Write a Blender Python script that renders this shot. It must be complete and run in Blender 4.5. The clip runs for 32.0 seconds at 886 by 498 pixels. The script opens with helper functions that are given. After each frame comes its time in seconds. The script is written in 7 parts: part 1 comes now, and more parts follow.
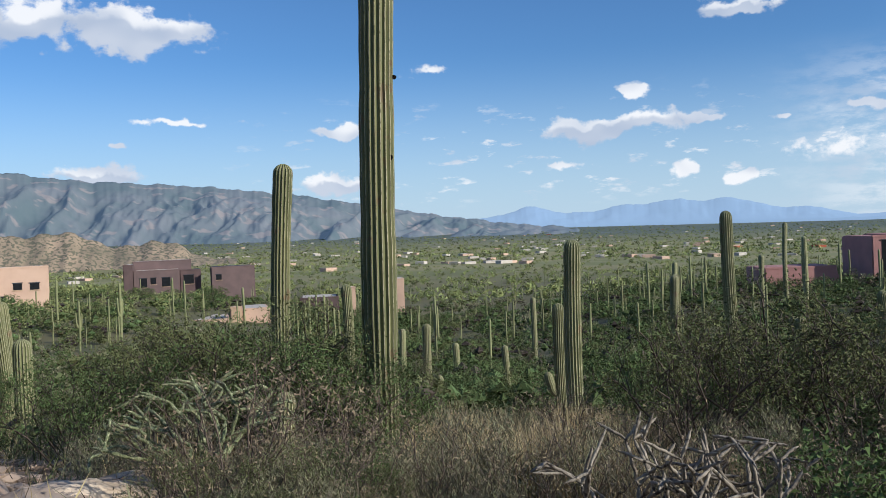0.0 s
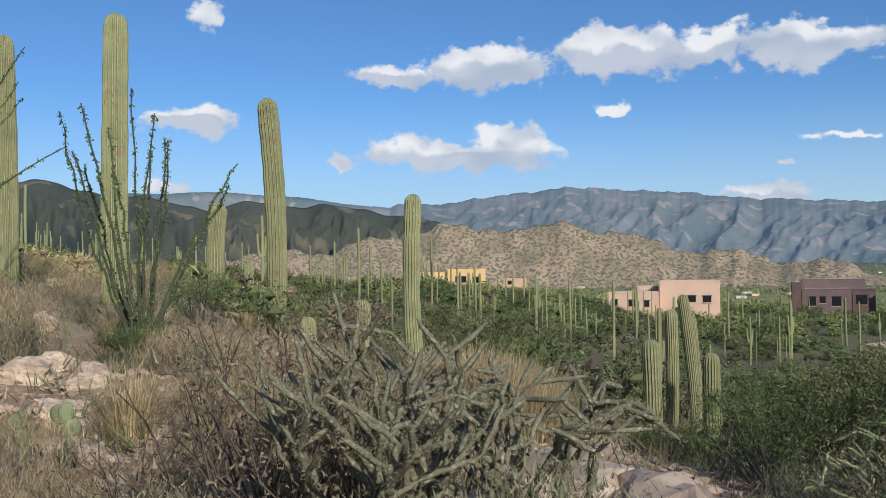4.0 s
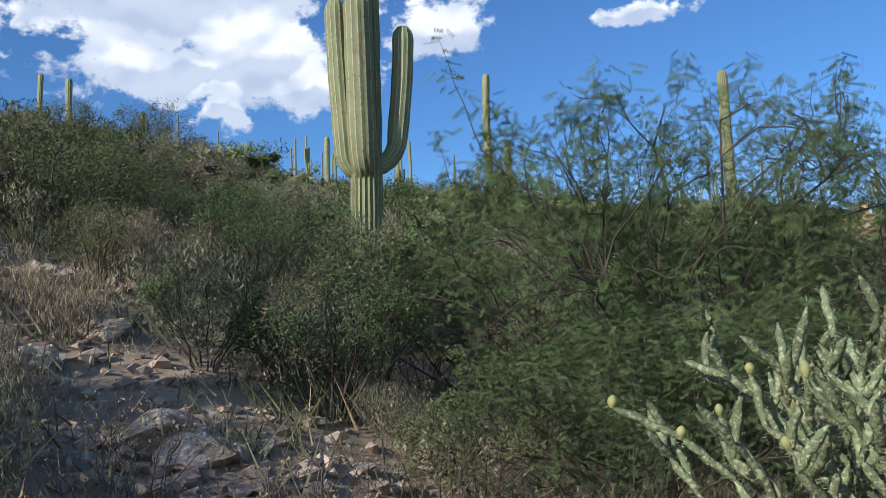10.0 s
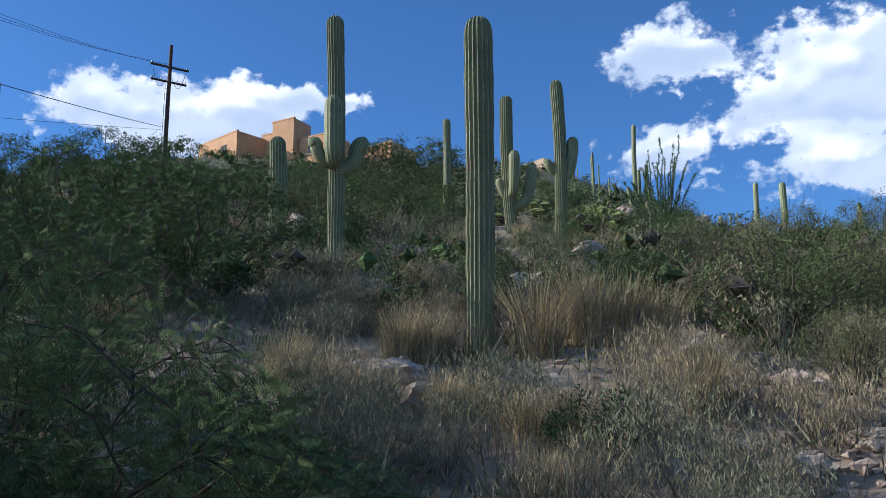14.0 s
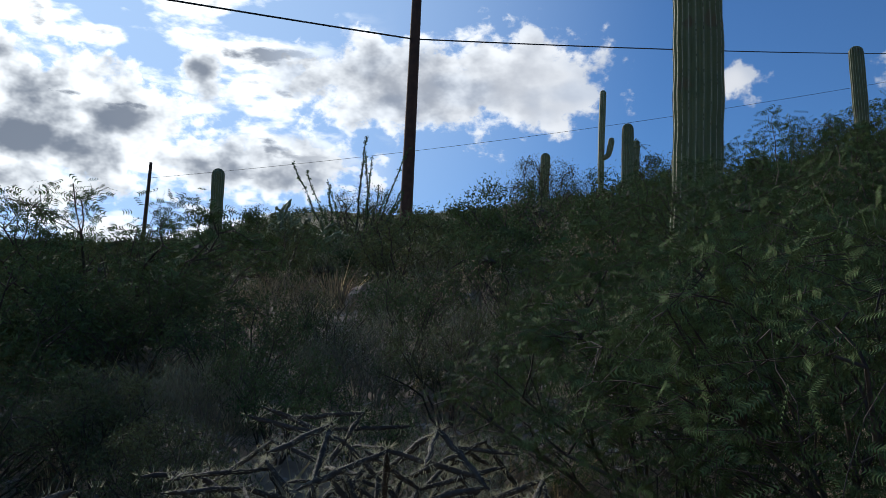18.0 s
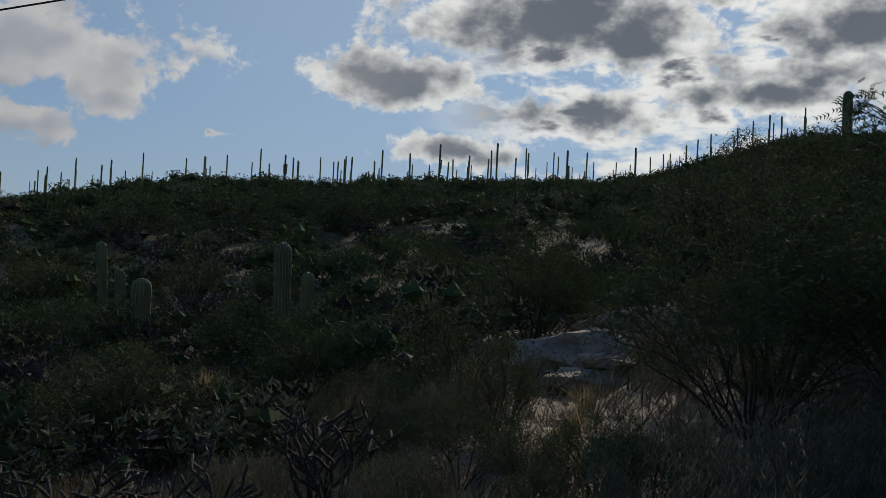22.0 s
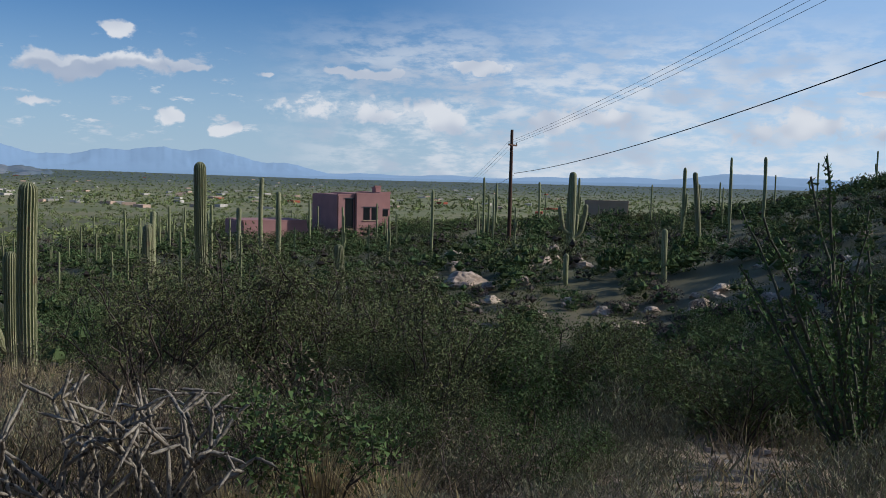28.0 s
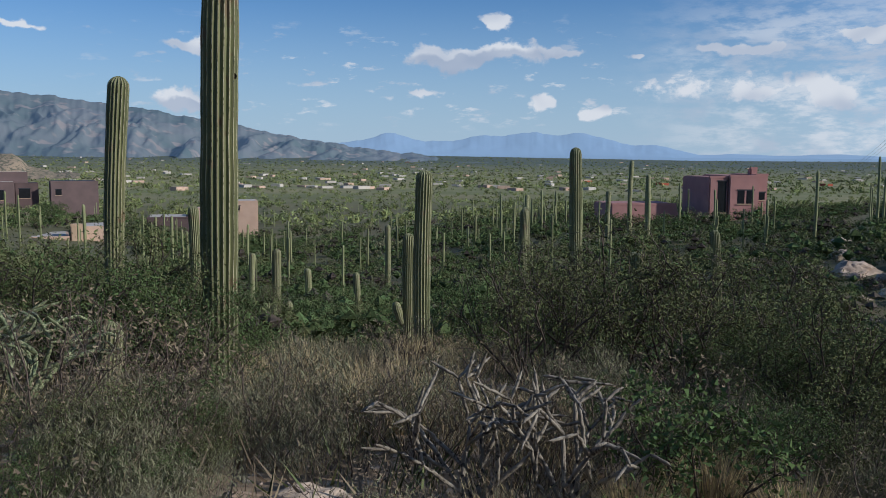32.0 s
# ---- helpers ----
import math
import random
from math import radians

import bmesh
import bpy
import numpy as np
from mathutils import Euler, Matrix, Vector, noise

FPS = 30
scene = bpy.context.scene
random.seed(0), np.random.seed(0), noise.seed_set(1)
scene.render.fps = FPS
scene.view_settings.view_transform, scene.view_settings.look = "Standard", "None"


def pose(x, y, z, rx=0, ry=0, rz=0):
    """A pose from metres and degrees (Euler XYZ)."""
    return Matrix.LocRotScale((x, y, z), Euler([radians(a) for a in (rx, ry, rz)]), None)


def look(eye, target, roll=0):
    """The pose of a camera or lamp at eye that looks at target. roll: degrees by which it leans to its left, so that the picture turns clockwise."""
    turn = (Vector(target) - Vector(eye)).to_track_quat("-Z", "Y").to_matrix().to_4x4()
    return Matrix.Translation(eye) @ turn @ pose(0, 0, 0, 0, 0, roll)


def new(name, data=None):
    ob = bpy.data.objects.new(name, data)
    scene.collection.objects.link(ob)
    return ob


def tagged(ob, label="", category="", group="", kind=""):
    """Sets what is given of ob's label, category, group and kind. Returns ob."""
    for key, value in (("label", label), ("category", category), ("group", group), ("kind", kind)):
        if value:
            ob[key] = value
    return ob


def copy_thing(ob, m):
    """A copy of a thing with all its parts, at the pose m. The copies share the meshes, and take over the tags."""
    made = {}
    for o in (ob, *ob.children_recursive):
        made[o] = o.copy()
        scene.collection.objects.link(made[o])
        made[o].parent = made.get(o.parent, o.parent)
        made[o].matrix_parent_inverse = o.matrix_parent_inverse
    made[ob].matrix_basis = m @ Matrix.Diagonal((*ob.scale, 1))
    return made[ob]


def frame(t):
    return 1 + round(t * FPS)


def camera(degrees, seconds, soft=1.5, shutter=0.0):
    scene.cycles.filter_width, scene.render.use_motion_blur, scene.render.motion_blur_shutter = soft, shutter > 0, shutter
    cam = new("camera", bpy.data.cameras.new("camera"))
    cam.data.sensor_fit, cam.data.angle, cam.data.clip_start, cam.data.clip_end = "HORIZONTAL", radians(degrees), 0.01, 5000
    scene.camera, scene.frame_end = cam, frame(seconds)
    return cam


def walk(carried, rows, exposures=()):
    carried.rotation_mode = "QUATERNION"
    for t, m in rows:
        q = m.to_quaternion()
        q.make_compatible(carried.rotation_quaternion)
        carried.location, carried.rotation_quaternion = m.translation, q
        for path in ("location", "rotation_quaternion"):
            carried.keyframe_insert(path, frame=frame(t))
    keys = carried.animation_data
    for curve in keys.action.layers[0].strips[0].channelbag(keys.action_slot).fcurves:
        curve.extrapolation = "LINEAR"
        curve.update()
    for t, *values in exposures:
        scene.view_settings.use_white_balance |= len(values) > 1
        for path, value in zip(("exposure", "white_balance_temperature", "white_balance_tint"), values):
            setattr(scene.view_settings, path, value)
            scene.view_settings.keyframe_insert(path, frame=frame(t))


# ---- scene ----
# Camera on a slow full turn at head height on a desert hillside.
PATH = [
    (0.0, -0.129, -0.094, 1.598, 88.85, 2.30, -0.04),
    (0.5, -0.166, -0.080, 1.602, 89.16, 2.26, 5.45),
    (1.0, -0.198, -0.061, 1.605, 89.35, 1.98, 10.13),
    (1.5, -0.230, -0.028, 1.607, 89.59, 1.79, 14.74),
    (2.0, -0.278, -0.038, 1.597, 90.16, 1.78, 20.77),
    (2.5, -0.333, -0.068, 1.600, 90.28, 2.05, 26.64),
    (4.5, -0.509, -0.083, 1.674, 91.31, 1.00, 46.06),
    (5.0, -0.529, -0.136, 1.663, 91.35, 1.51, 52.04),
    (5.5, -0.527, -0.153, 1.662, 91.39, 1.80, 58.06),
    (6.0, -0.571, -0.186, 1.650, 91.92, 1.59, 63.63),
    (6.5, -0.610, -0.252, 1.656, 92.37, 1.18, 69.11),
    (7.0, -0.592, -0.332, 1.673, 92.93, 0.92, 74.61),
    (7.5, -0.618, -0.418, 1.686, 93.49, 1.12, 80.57),
    (8.0, -0.636, -0.475, 1.684, 93.61, 1.23, 86.39),
    (8.5, -0.608, -0.492, 1.688, 93.65, 1.66, 93.00),
    (9.0, -0.584, -0.557, 1.700, 94.06, 2.17, 99.60),
    (9.5, -0.510, -0.681, 1.726, 95.07, 2.82, 105.78),
    (10.0, -0.453, -0.777, 1.748, 95.85, 2.53, 110.42),
    (10.5, -0.467, -0.852, 1.757, 97.10, 2.25, 114.66),
    (11.0, -0.478, -0.895, 1.799, 99.27, 1.58, 118.81),
    (11.5, -0.456, -0.857, 1.792, 101.33, 1.12, 120.78),
    (12.0, -0.471, -0.863, 1.797, 102.58, 0.97, 125.91),
    (12.5, -0.394, -0.838, 1.789, 102.82, 0.67, 134.74),
    (13.0, -0.316, -0.826, 1.803, 103.24, 0.74, 142.52),
    (13.5, -0.262, -0.827, 1.801, 103.57, 1.24, 149.37),
    (14.0, -0.207, -0.843, 1.808, 103.45, 0.71, 154.57),
    (14.5, -0.186, -0.902, 1.831, 103.10, 0.26, 161.30),
    (15.0, -0.139, -0.936, 1.844, 103.01, 0.18, 168.96),
    (15.5, -0.044, -1.010, 1.832, 102.78, -0.07, 177.02),
    (17.5, 0.058, -0.900, 1.812, 101.70, -1.70, 200.82),
    (18.0, 0.077, -0.887, 1.792, 100.48, -2.37, 207.15),
    (18.5, 0.147, -0.901, 1.764, 99.10, -2.67, 213.93),
    (19.0, 0.237, -0.830, 1.750, 98.10, -2.58, 219.99),
    (19.5, 0.316, -0.749, 1.741, 97.34, -2.71, 224.74),
    (20.0, 0.321, -0.545, 1.737, 96.32, -3.27, 229.90),
    (20.5, 0.424, -0.486, 1.719, 94.87, -3.40, 236.09),
    (21.0, 0.496, -0.468, 1.705, 93.14, -3.04, 242.96),
    (21.5, 0.468, -0.462, 1.718, 91.81, -2.98, 251.39),
    (22.0, 0.466, -0.439, 1.726, 91.19, -2.92, 258.64),
    (22.5, 0.466, -0.375, 1.708, 90.30, -3.37, 265.15),
    (23.0, 0.395, -0.324, 1.708, 89.51, -3.59, 271.42),
    (23.5, 0.305, -0.313, 1.713, 89.36, -3.31, 277.59),
    (24.0, 0.250, -0.295, 1.727, 89.18, -2.92, 284.23),
    (24.5, 0.249, -0.251, 1.707, 88.70, -2.81, 289.58),
    (25.0, 0.242, -0.195, 1.708, 88.08, -2.87, 295.05),
    (25.5, 0.238, -0.137, 1.687, 87.63, -2.71, 301.06),
    (27.5, 0.097, 0.014, 1.608, 86.05, -1.57, 321.74),
    (28.0, 0.112, -0.037, 1.592, 85.38, -1.35, 327.79),
    (28.5, 0.109, -0.079, 1.599, 85.18, -0.63, 333.31),
    (29.0, 0.096, -0.028, 1.594, 85.48, -0.32, 337.32),
    (29.5, 0.093, 0.031, 1.593, 85.46, -0.30, 340.39),
    (30.0, 0.074, 0.038, 1.596, 85.20, -0.21, 343.59),
    (30.5, 0.053, 0.041, 1.597, 85.06, -0.03, 346.49),
    (31.0, 0.032, 0.061, 1.604, 84.90, 0.07, 348.65),
    (31.5, 0.010, 0.093, 1.600, 84.44, 0.13, 350.18),
    (32.0, -0.004, 0.100, 1.632, 83.96, -0.26, 350.96),
]
cam = camera(52.7, 32.0, soft=0.8)
EXPOSURES = [(0, -0.06, 6120, 10), (2.5, -0.12, 6150, 10), (5, -0.22, 6250, 10), (7, -0.1, 6150, 10), (9, 0.2, 6050, 10), (11, 0.04, 5750, 10), (13, 0.02, 5550, 10), (15, 0.5, 5700, 10), (17.5, -0.15, 5950, 10), (19, -0.7, 6200, 10), (21, -1.15, 6450, 10), (24.5, -1.0, 6350, 10), (28, -0.45, 5950, 10), (30, -0.47, 5850, 10), (32, -0.47, 5850, 10)]
walk(cam, [(t, pose(*p)) for t, *p in PATH], EXPOSURES)
# Clouds: bearing, elevation, half width, half height (degrees), fullness.
CLOUDS = []
CLOUDS += [
    (43.5, 12.1, 3.2, 1.1, 1.00), (37.4, 12.5, 5.4, 2.2, 1.00), (29.8, 13.0, 6.3, 2.1, 1.00), (23.8, 12.6, 2.7, 1.6, 1.00),
    (19.4, 12.5, 5.0, 2.0, 1.00), (39.9, 7.2, 9.1, 1.9, 1.00), (37.6, 7.9, 3.6, 1.9, 1.00), (46.7, 6.6, 1.4, 0.9, 1.00),
    (29.2, 9.9, 1.8, 0.6, 1.00), (21.1, 4.4, 4.1, 1.0, 1.00), (19.5, 5.8, 1.1, 0.5, 1.00), (6.2, 6.4, 3.2, 0.6, 1.00),
    (7.0, 3.3, 3.6, 0.9, 1.00), (16.3, 7.3, 4.5, 0.4, 0.70), (0.3, 10.1, 1.8, 0.6, 0.70), (-12.3, 8.1, 1.7, 0.7, 1.00),
    (-10.5, 6.1, 5.7, 1.2, 1.00), (-15.7, 6.1, 2.3, 0.5, 0.80), (-18.9, 12.9, 3.6, 0.9, 1.00), (-14.6, 3.4, 1.8, 0.8, 1.00),
]
CLOUDS += [
    (-8.3, 3.9, 1.8, 0.4, 0.80), (-17.9, 2.7, 1.6, 0.9, 0.90), (-21.2, 5.9, 1.4, 0.5, 0.80), (-26.1, 6.6, 1.8, 0.7, 0.90),
    (6.3, 6.3, 2.3, 0.4, 0.90), (-27.6, 6.6, 3.3, 0.7, 1.00), (-34.6, 6.7, 2.9, 0.5, 1.00), (-30.1, 4.1, 13.6, 1.7, 0.66),
    (-18.4, 2.7, 1.8, 0.8, 0.90), (-40.1, 3.6, 9.1, 1.8, 0.68), (-14.4, 3.4, 1.4, 0.7, 0.90), (57.0, 9.2, 4.1, 1.4, 1.00),
    (57.8, 5.0, 2.7, 0.7, 1.00), (55.4, 15.6, 1.8, 0.9, 0.70), (-34.2, 6.7, 2.9, 0.5, 1.00), (-52.9, 3.1, 9.1, 1.7, 0.68),
    (-57.3, 5.3, 2.5, 0.4, 0.90), (-60.8, 4.4, 2.0, 0.3, 0.90), (-76.5, 11.8, 13.1, 4.5, 0.90), (-79.8, 10.1, 5.0, 3.2, 0.90),
]
CLOUDS += [
    (-76.4, 7.4, 2.7, 1.8, 0.90), (-86.4, 7.7, 1.1, 0.5, 0.90), (-72.9, 5.3, 1.1, 0.5, 0.90), (-98.2, 11.9, 7.2, 3.4, 1.10),
    (-108.0, 15.7, 14.9, 4.5, 1.10), (-101.9, 7.5, 6.8, 1.6, 1.00), (-110.5, 10.0, 10.0, 2.2, 1.00), (-120.7, 11.6, 12.7, 2.5, 0.95),
    (-127.0, 14.9, 10.4, 3.6, 1.05), (-139.1, 15.0, 11.8, 4.1, 0.95), (-117.3, 18.8, 19.0, 3.2, 1.10), (-128.6, 17.3, 11.8, 5.0, 0.95),
    (-123.7, 12.5, 13.6, 2.3, 0.95), (-150.2, 20.4, 13.1, 4.8, 1.00), (-137.0, 15.1, 11.8, 2.5, 0.90), (-136.6, 20.3, 3.2, 2.7, 0.85),
    (-118.1, 20.4, 8.6, 3.6, 1.10), (-156.6, 21.0, 9.1, 5.0, 1.00), (-171.1, 20.8, 2.7, 2.0, 0.90), (172.6, 21.0, 10.4, 3.2, 1.00),
]
CLOUDS += [
    (166.5, 22.5, 6.8, 2.0, 1.00), (-175.3, 27.0, 2.7, 1.4, 0.80), (126.6, 21.3, 12.7, 5.9, 1.10), (138.4, 25.0, 5.9, 3.2, 0.95),
    (126.2, 17.1, 12.7, 2.7, 1.00), (123.2, 14.7, 2.0, 1.6, 1.00), (139.7, 19.0, 5.4, 2.3, 0.95), (118.9, 15.9, 3.6, 2.5, 0.95),
    (168.4, 21.5, 6.8, 2.7, 1.00), (162.1, 22.6, 4.1, 1.2, 0.90), (114.9, 22.8, 3.2, 5.0, 0.90), (110.1, 19.3, 5.0, 2.9, 1.00),
    (123.4, 14.8, 2.0, 1.4, 1.00), (96.0, 19.7, 3.4, 1.0, 0.95), (119.3, 16.0, 2.3, 1.8, 0.90), (111.9, 24.2, 2.7, 1.0, 0.90),
    (121.2, 17.5, 8.6, 4.1, 1.00), (123.7, 14.9, 2.5, 1.6, 1.00), (110.0, 19.0, 4.1, 2.3, 1.00), (96.8, 19.4, 2.5, 0.8, 0.90),
]

# ---- sky, clouds and sun ----
SUN_BEARING, SUN_HEIGHT = 242.0, 25.0


def toward(bearing, height):
    b, h = radians(bearing), radians(height)
    return Vector((-math.sin(b) * math.cos(h), math.cos(b) * math.cos(h), math.sin(h)))


world = bpy.data.worlds.new("desert_sky")
scene.world = world
world.use_nodes = True
wt = world.node_tree
wt.nodes.clear()


def wnode(kind, **values):
    n = wt.nodes.new(kind)
    for key, value in values.items():
        setattr(n, key, value)
    return n


def wmath(op, a, b=None, clamp=False):
    n = wnode("ShaderNodeMath", operation=op, use_clamp=clamp)
    for i, v in enumerate((a, b)):
        if v is None:
            continue
        if isinstance(v, (int, float)):
            n.inputs[i].default_value = v
        else:
            wt.links.new(v, n.inputs[i])
    return n.outputs[0]


def wramp(value, lo, hi, smooth=True):
    n = wnode("ShaderNodeMapRange", interpolation_type="SMOOTHSTEP" if smooth else "LINEAR")
    wt.links.new(value, n.inputs[0])
    n.inputs[1].default_value, n.inputs[2].default_value = lo, hi
    return n.outputs[0]


def wmix(fac, a, b):
    n = wnode("ShaderNodeMix", data_type="RGBA")
    wt.links.new(fac, n.inputs[0])
    for i, v in ((6, a), (7, b)):
        if isinstance(v, tuple):
            n.inputs[i].default_value = (*v, 1)
        else:
            wt.links.new(v, n.inputs[i])
    return n.outputs[2]


sky = wnode("ShaderNodeTexSky", sky_type="NISHITA", sun_disc=False)
sky.sun_elevation, sky.sun_rotation = radians(SUN_HEIGHT), radians(360 - SUN_BEARING)
sky.altitude, sky.air_density, sky.dust_density, sky.ozone_density = 900, 1.0, 0.3, 3.5
tint = wnode("ShaderNodeMix", data_type="RGBA", blend_type="MULTIPLY")
tint.inputs[0].default_value, tint.inputs[7].default_value = 1.0, (0.74, 1.0, 1.22, 1)
wt.links.new(sky.outputs[0], tint.inputs[6])
coord = wnode("ShaderNodeTexCoord").outputs["Generated"]


def vmath(op, a, b):
    n = wnode("ShaderNodeVectorMath", operation=op)
    for i, v in enumerate((a, b)):
        if isinstance(v, (tuple, Vector)):
            n.inputs[i].default_value = v
        else:
            wt.links.new(v, n.inputs[i])
    return n.outputs["Value"] if op == "DOT_PRODUCT" else n.outputs[0]


def drift(scale, detail, amount):
    """A swirling offset that frays the clouds' outlines."""
    n = wnode("ShaderNodeTexNoise")
    wt.links.new(coord, n.inputs["Vector"])
    n.inputs["Scale"].default_value, n.inputs["Detail"].default_value = scale, detail
    return vmath("MULTIPLY", vmath("SUBTRACT", n.outputs[1], (0.5, 0.5, 0.5)), (amount, amount, amount * 0.55))


frayed = vmath("ADD", vmath("ADD", coord, drift(11, 2, 0.075)), drift(42, 3, 0.035))


def lobe(bearing, height, wide, tall):
    m = wnode("ShaderNodeMapping", vector_type="TEXTURE")
    wt.links.new(frayed, m.inputs["Vector"])
    m.inputs["Location"].default_value = toward(bearing, height)
    m.inputs["Rotation"].default_value = (radians(height), 0, radians(bearing))
    m.inputs["Scale"].default_value = (math.sin(radians(wide)), 0.4, math.sin(radians(tall)))
    g = wnode("ShaderNodeTexGradient", gradient_type="SPHERICAL")
    wt.links.new(m.outputs[0], g.inputs[0])
    return g.outputs[1]


form = crown = foot = None
for bearing, height, wide, tall, full in CLOUDS:
    one = lobe(bearing, height, wide * (1.45 if 12 < height < 13.1 and 18 < bearing < 44 else 1.12), tall * 1.12)
    one = one if full == 1 else wmath("MULTIPLY", one, full)
    form = one if form is None else wmath("MAXIMUM", form, one)
    if wide > 2.0 and tall > 0.85 and bearing > -30:
        top = lobe(bearing, height + 0.5 * tall, wide * 1.15, tall)
        crown = top if crown is None else wmath("MAXIMUM", crown, top)
        foot = one if foot is None else wmath("MAXIMUM", foot, one)
stretch = wnode("ShaderNodeMapping")
wt.links.new(coord, stretch.inputs["Vector"])
stretch.inputs["Scale"].default_value = (1, 1, 1.5)


def puffs(scale, detail, rough, shift=0.0):
    n = wnode("ShaderNodeTexNoise")
    src = stretch.outputs[0]
    if shift:
        add = wnode("ShaderNodeVectorMath", operation="ADD")
        wt.links.new(src, add.inputs[0])
        add.inputs[1].default_value = toward(SUN_BEARING, 75) * shift
        src = add.outputs[0]
    wt.links.new(src, n.inputs["Vector"])
    n.inputs["Scale"].default_value, n.inputs["Detail"].default_value, n.inputs["Roughness"].default_value = scale, detail, rough
    return n.outputs[0]


big, big_lit = puffs(17, 7, 0.6), puffs(17, 4, 0.55, 0.016)
fine = puffs(64, 5, 0.65)
cells = wnode("ShaderNodeTexVoronoi", feature="SMOOTH_F1")
wt.links.new(frayed, cells.inputs["Vector"])
cells.inputs["Scale"].default_value, cells.inputs["Detail"].default_value = 30, 2
puffy = wmath("SUBTRACT", 0.45, cells.outputs["Distance"])
low = wnode("ShaderNodeSeparateXYZ")
wt.links.new(coord, low.inputs[0])
# small fair-weather puffs low over the valley, and a thin veil beside them
over_valley = wramp(vmath("DOT_PRODUCT", coord, toward(-20, 4)), 0.80, 0.93)
layer = wmath("MULTIPLY", wmath("MULTIPLY", wramp(low.outputs[2], 0.02, 0.05), wramp(low.outputs[2], 0.16, 0.09)), over_valley)
flat = wnode("ShaderNodeMapping")
wt.links.new(coord, flat.inputs["Vector"])
flat.inputs["Scale"].default_value = (1, 1, 3.2)
bits = wnode("ShaderNodeTexNoise")
wt.links.new(flat.outputs[0], bits.inputs["Vector"])
bits.inputs["Scale"].default_value, bits.inputs["Detail"].default_value, bits.inputs["Roughness"].default_value = 26, 6, 0.62
scraps = wmath("MULTIPLY", wramp(bits.outputs[0], 0.56, 0.70), layer)
veil_at = wramp(vmath("DOT_PRODUCT", coord, toward(-42, 5)), 0.92, 0.985)
veil = wmath("MULTIPLY", wmath("MULTIPLY", veil_at, wramp(low.outputs[2], 0.19, 0.10)), wramp(bits.outputs[0], 0.36, 0.62))
inside = wramp(form, 0.0, 0.22)
raw = wmath("ADD", wmath("MULTIPLY", form, 1.75), wmath("MULTIPLY", wmath("MULTIPLY", wmath("SUBTRACT", big, 0.5), 2.3), inside))
raw = wmath("ADD", raw, wmath("MULTIPLY", wmath("MULTIPLY", wmath("SUBTRACT", fine, 0.5), 1.15), inside))
raw = wmath("ADD", raw, wmath("MULTIPLY", wmath("MULTIPLY", puffy, 0.9), inside))
raw = wmath("ADD", raw, wmath("MULTIPLY", wramp(form, 0.35, 0.9), 0.4))
# broken grey deck round the sun
deck_noise = wnode("ShaderNodeTexNoise")
layered = wnode("ShaderNodeMapping")
wt.links.new(coord, layered.inputs["Vector"])
layered.inputs["Scale"].default_value = (1, 1, 2.6)
wt.links.new(layered.outputs[0], deck_noise.inputs["Vector"])
deck_noise.inputs["Scale"].default_value, deck_noise.inputs["Detail"].default_value, deck_noise.inputs["Roughness"].default_value = 10.5, 7, 0.52
deck_at = wramp(vmath("DOT_PRODUCT", coord, toward(-124, 14)), 0.90, 0.965)
deck = wmath("MULTIPLY", wramp(deck_noise.outputs[0], 0.45, 0.55), deck_at)
cover = wmath("MAXIMUM", wmath("MAXIMUM", wramp(raw, 0.30, 0.86), deck), wmath("MAXIMUM", wmath("MULTIPLY", scraps, 0.85), wmath("MULTIPLY", veil, 0.75)))
body = wmath("ADD", wmath("MULTIPLY", form, 1.3), wmath("MULTIPLY", wmath("SUBTRACT", big_lit, 0.5), 1.9))
thick = wmath("MAXIMUM", wramp(body, 0.45, 1.22), wmath("MULTIPLY", wramp(deck_noise.outputs[0], 0.555, 0.67), deck_at))
relief = wramp(wmath("SUBTRACT", puffs(12, 2, 0.5, 0.03), puffs(12, 2, 0.5)), -0.09, 0.14)
sunward = vmath("DOT_PRODUCT", coord, toward(SUN_BEARING, SUN_HEIGHT))
near_sun = wramp(sunward, 0.72, 0.98, False)
thick = wmath("MULTIPLY", thick, wramp(sunward, 0.68, 0.85))
lit = wmix(wmath("MULTIPLY", relief, 0.7), (10.0, 9.9, 9.8), (5.2, 5.9, 7.1))
lit = wmix(wmath("MULTIPLY", thick, 0.2), lit, (4.9, 5.5, 6.6))
under = wramp(wmath("SUBTRACT", foot, crown), 0.02, 0.30)
lit = wmix(wmath("MULTIPLY", under, 0.62), lit, (4.2, 5.0, 6.4))
back = wmix(thick, (18.0, 18.0, 17.2), (2.6, 2.9, 3.4))
cloud = wmix(near_sun, lit, back)
haze = wmath("MULTIPLY", wramp(low.outputs[2], 0.20, -0.02), 0.85)
clear = wmix(haze, tint.outputs[2], (5.6, 7.0, 8.3))
glare = wmath("MULTIPLY", wramp(sunward, 0.70, 0.99), 0.62)
clear = wmix(glare, clear, (7.8, 10.2, 13.2))
thin_high = wmath("MULTIPLY", wramp(vmath("DOT_PRODUCT", coord, toward(-70, 10)), 0.72, 0.97), 0.40)
clear = wmix(thin_high, clear, (8.0, 10.2, 12.6))
mixed = wmix(wmath("MULTIPLY", cover, 0.96), clear, cloud)
shine = wnode("ShaderNodeBackground")
shine.inputs["Strength"].default_value = 0.10
wt.links.new(mixed, shine.inputs["Color"])
wt.links.new(shine.outputs[0], wnode("ShaderNodeOutputWorld").inputs["Surface"])

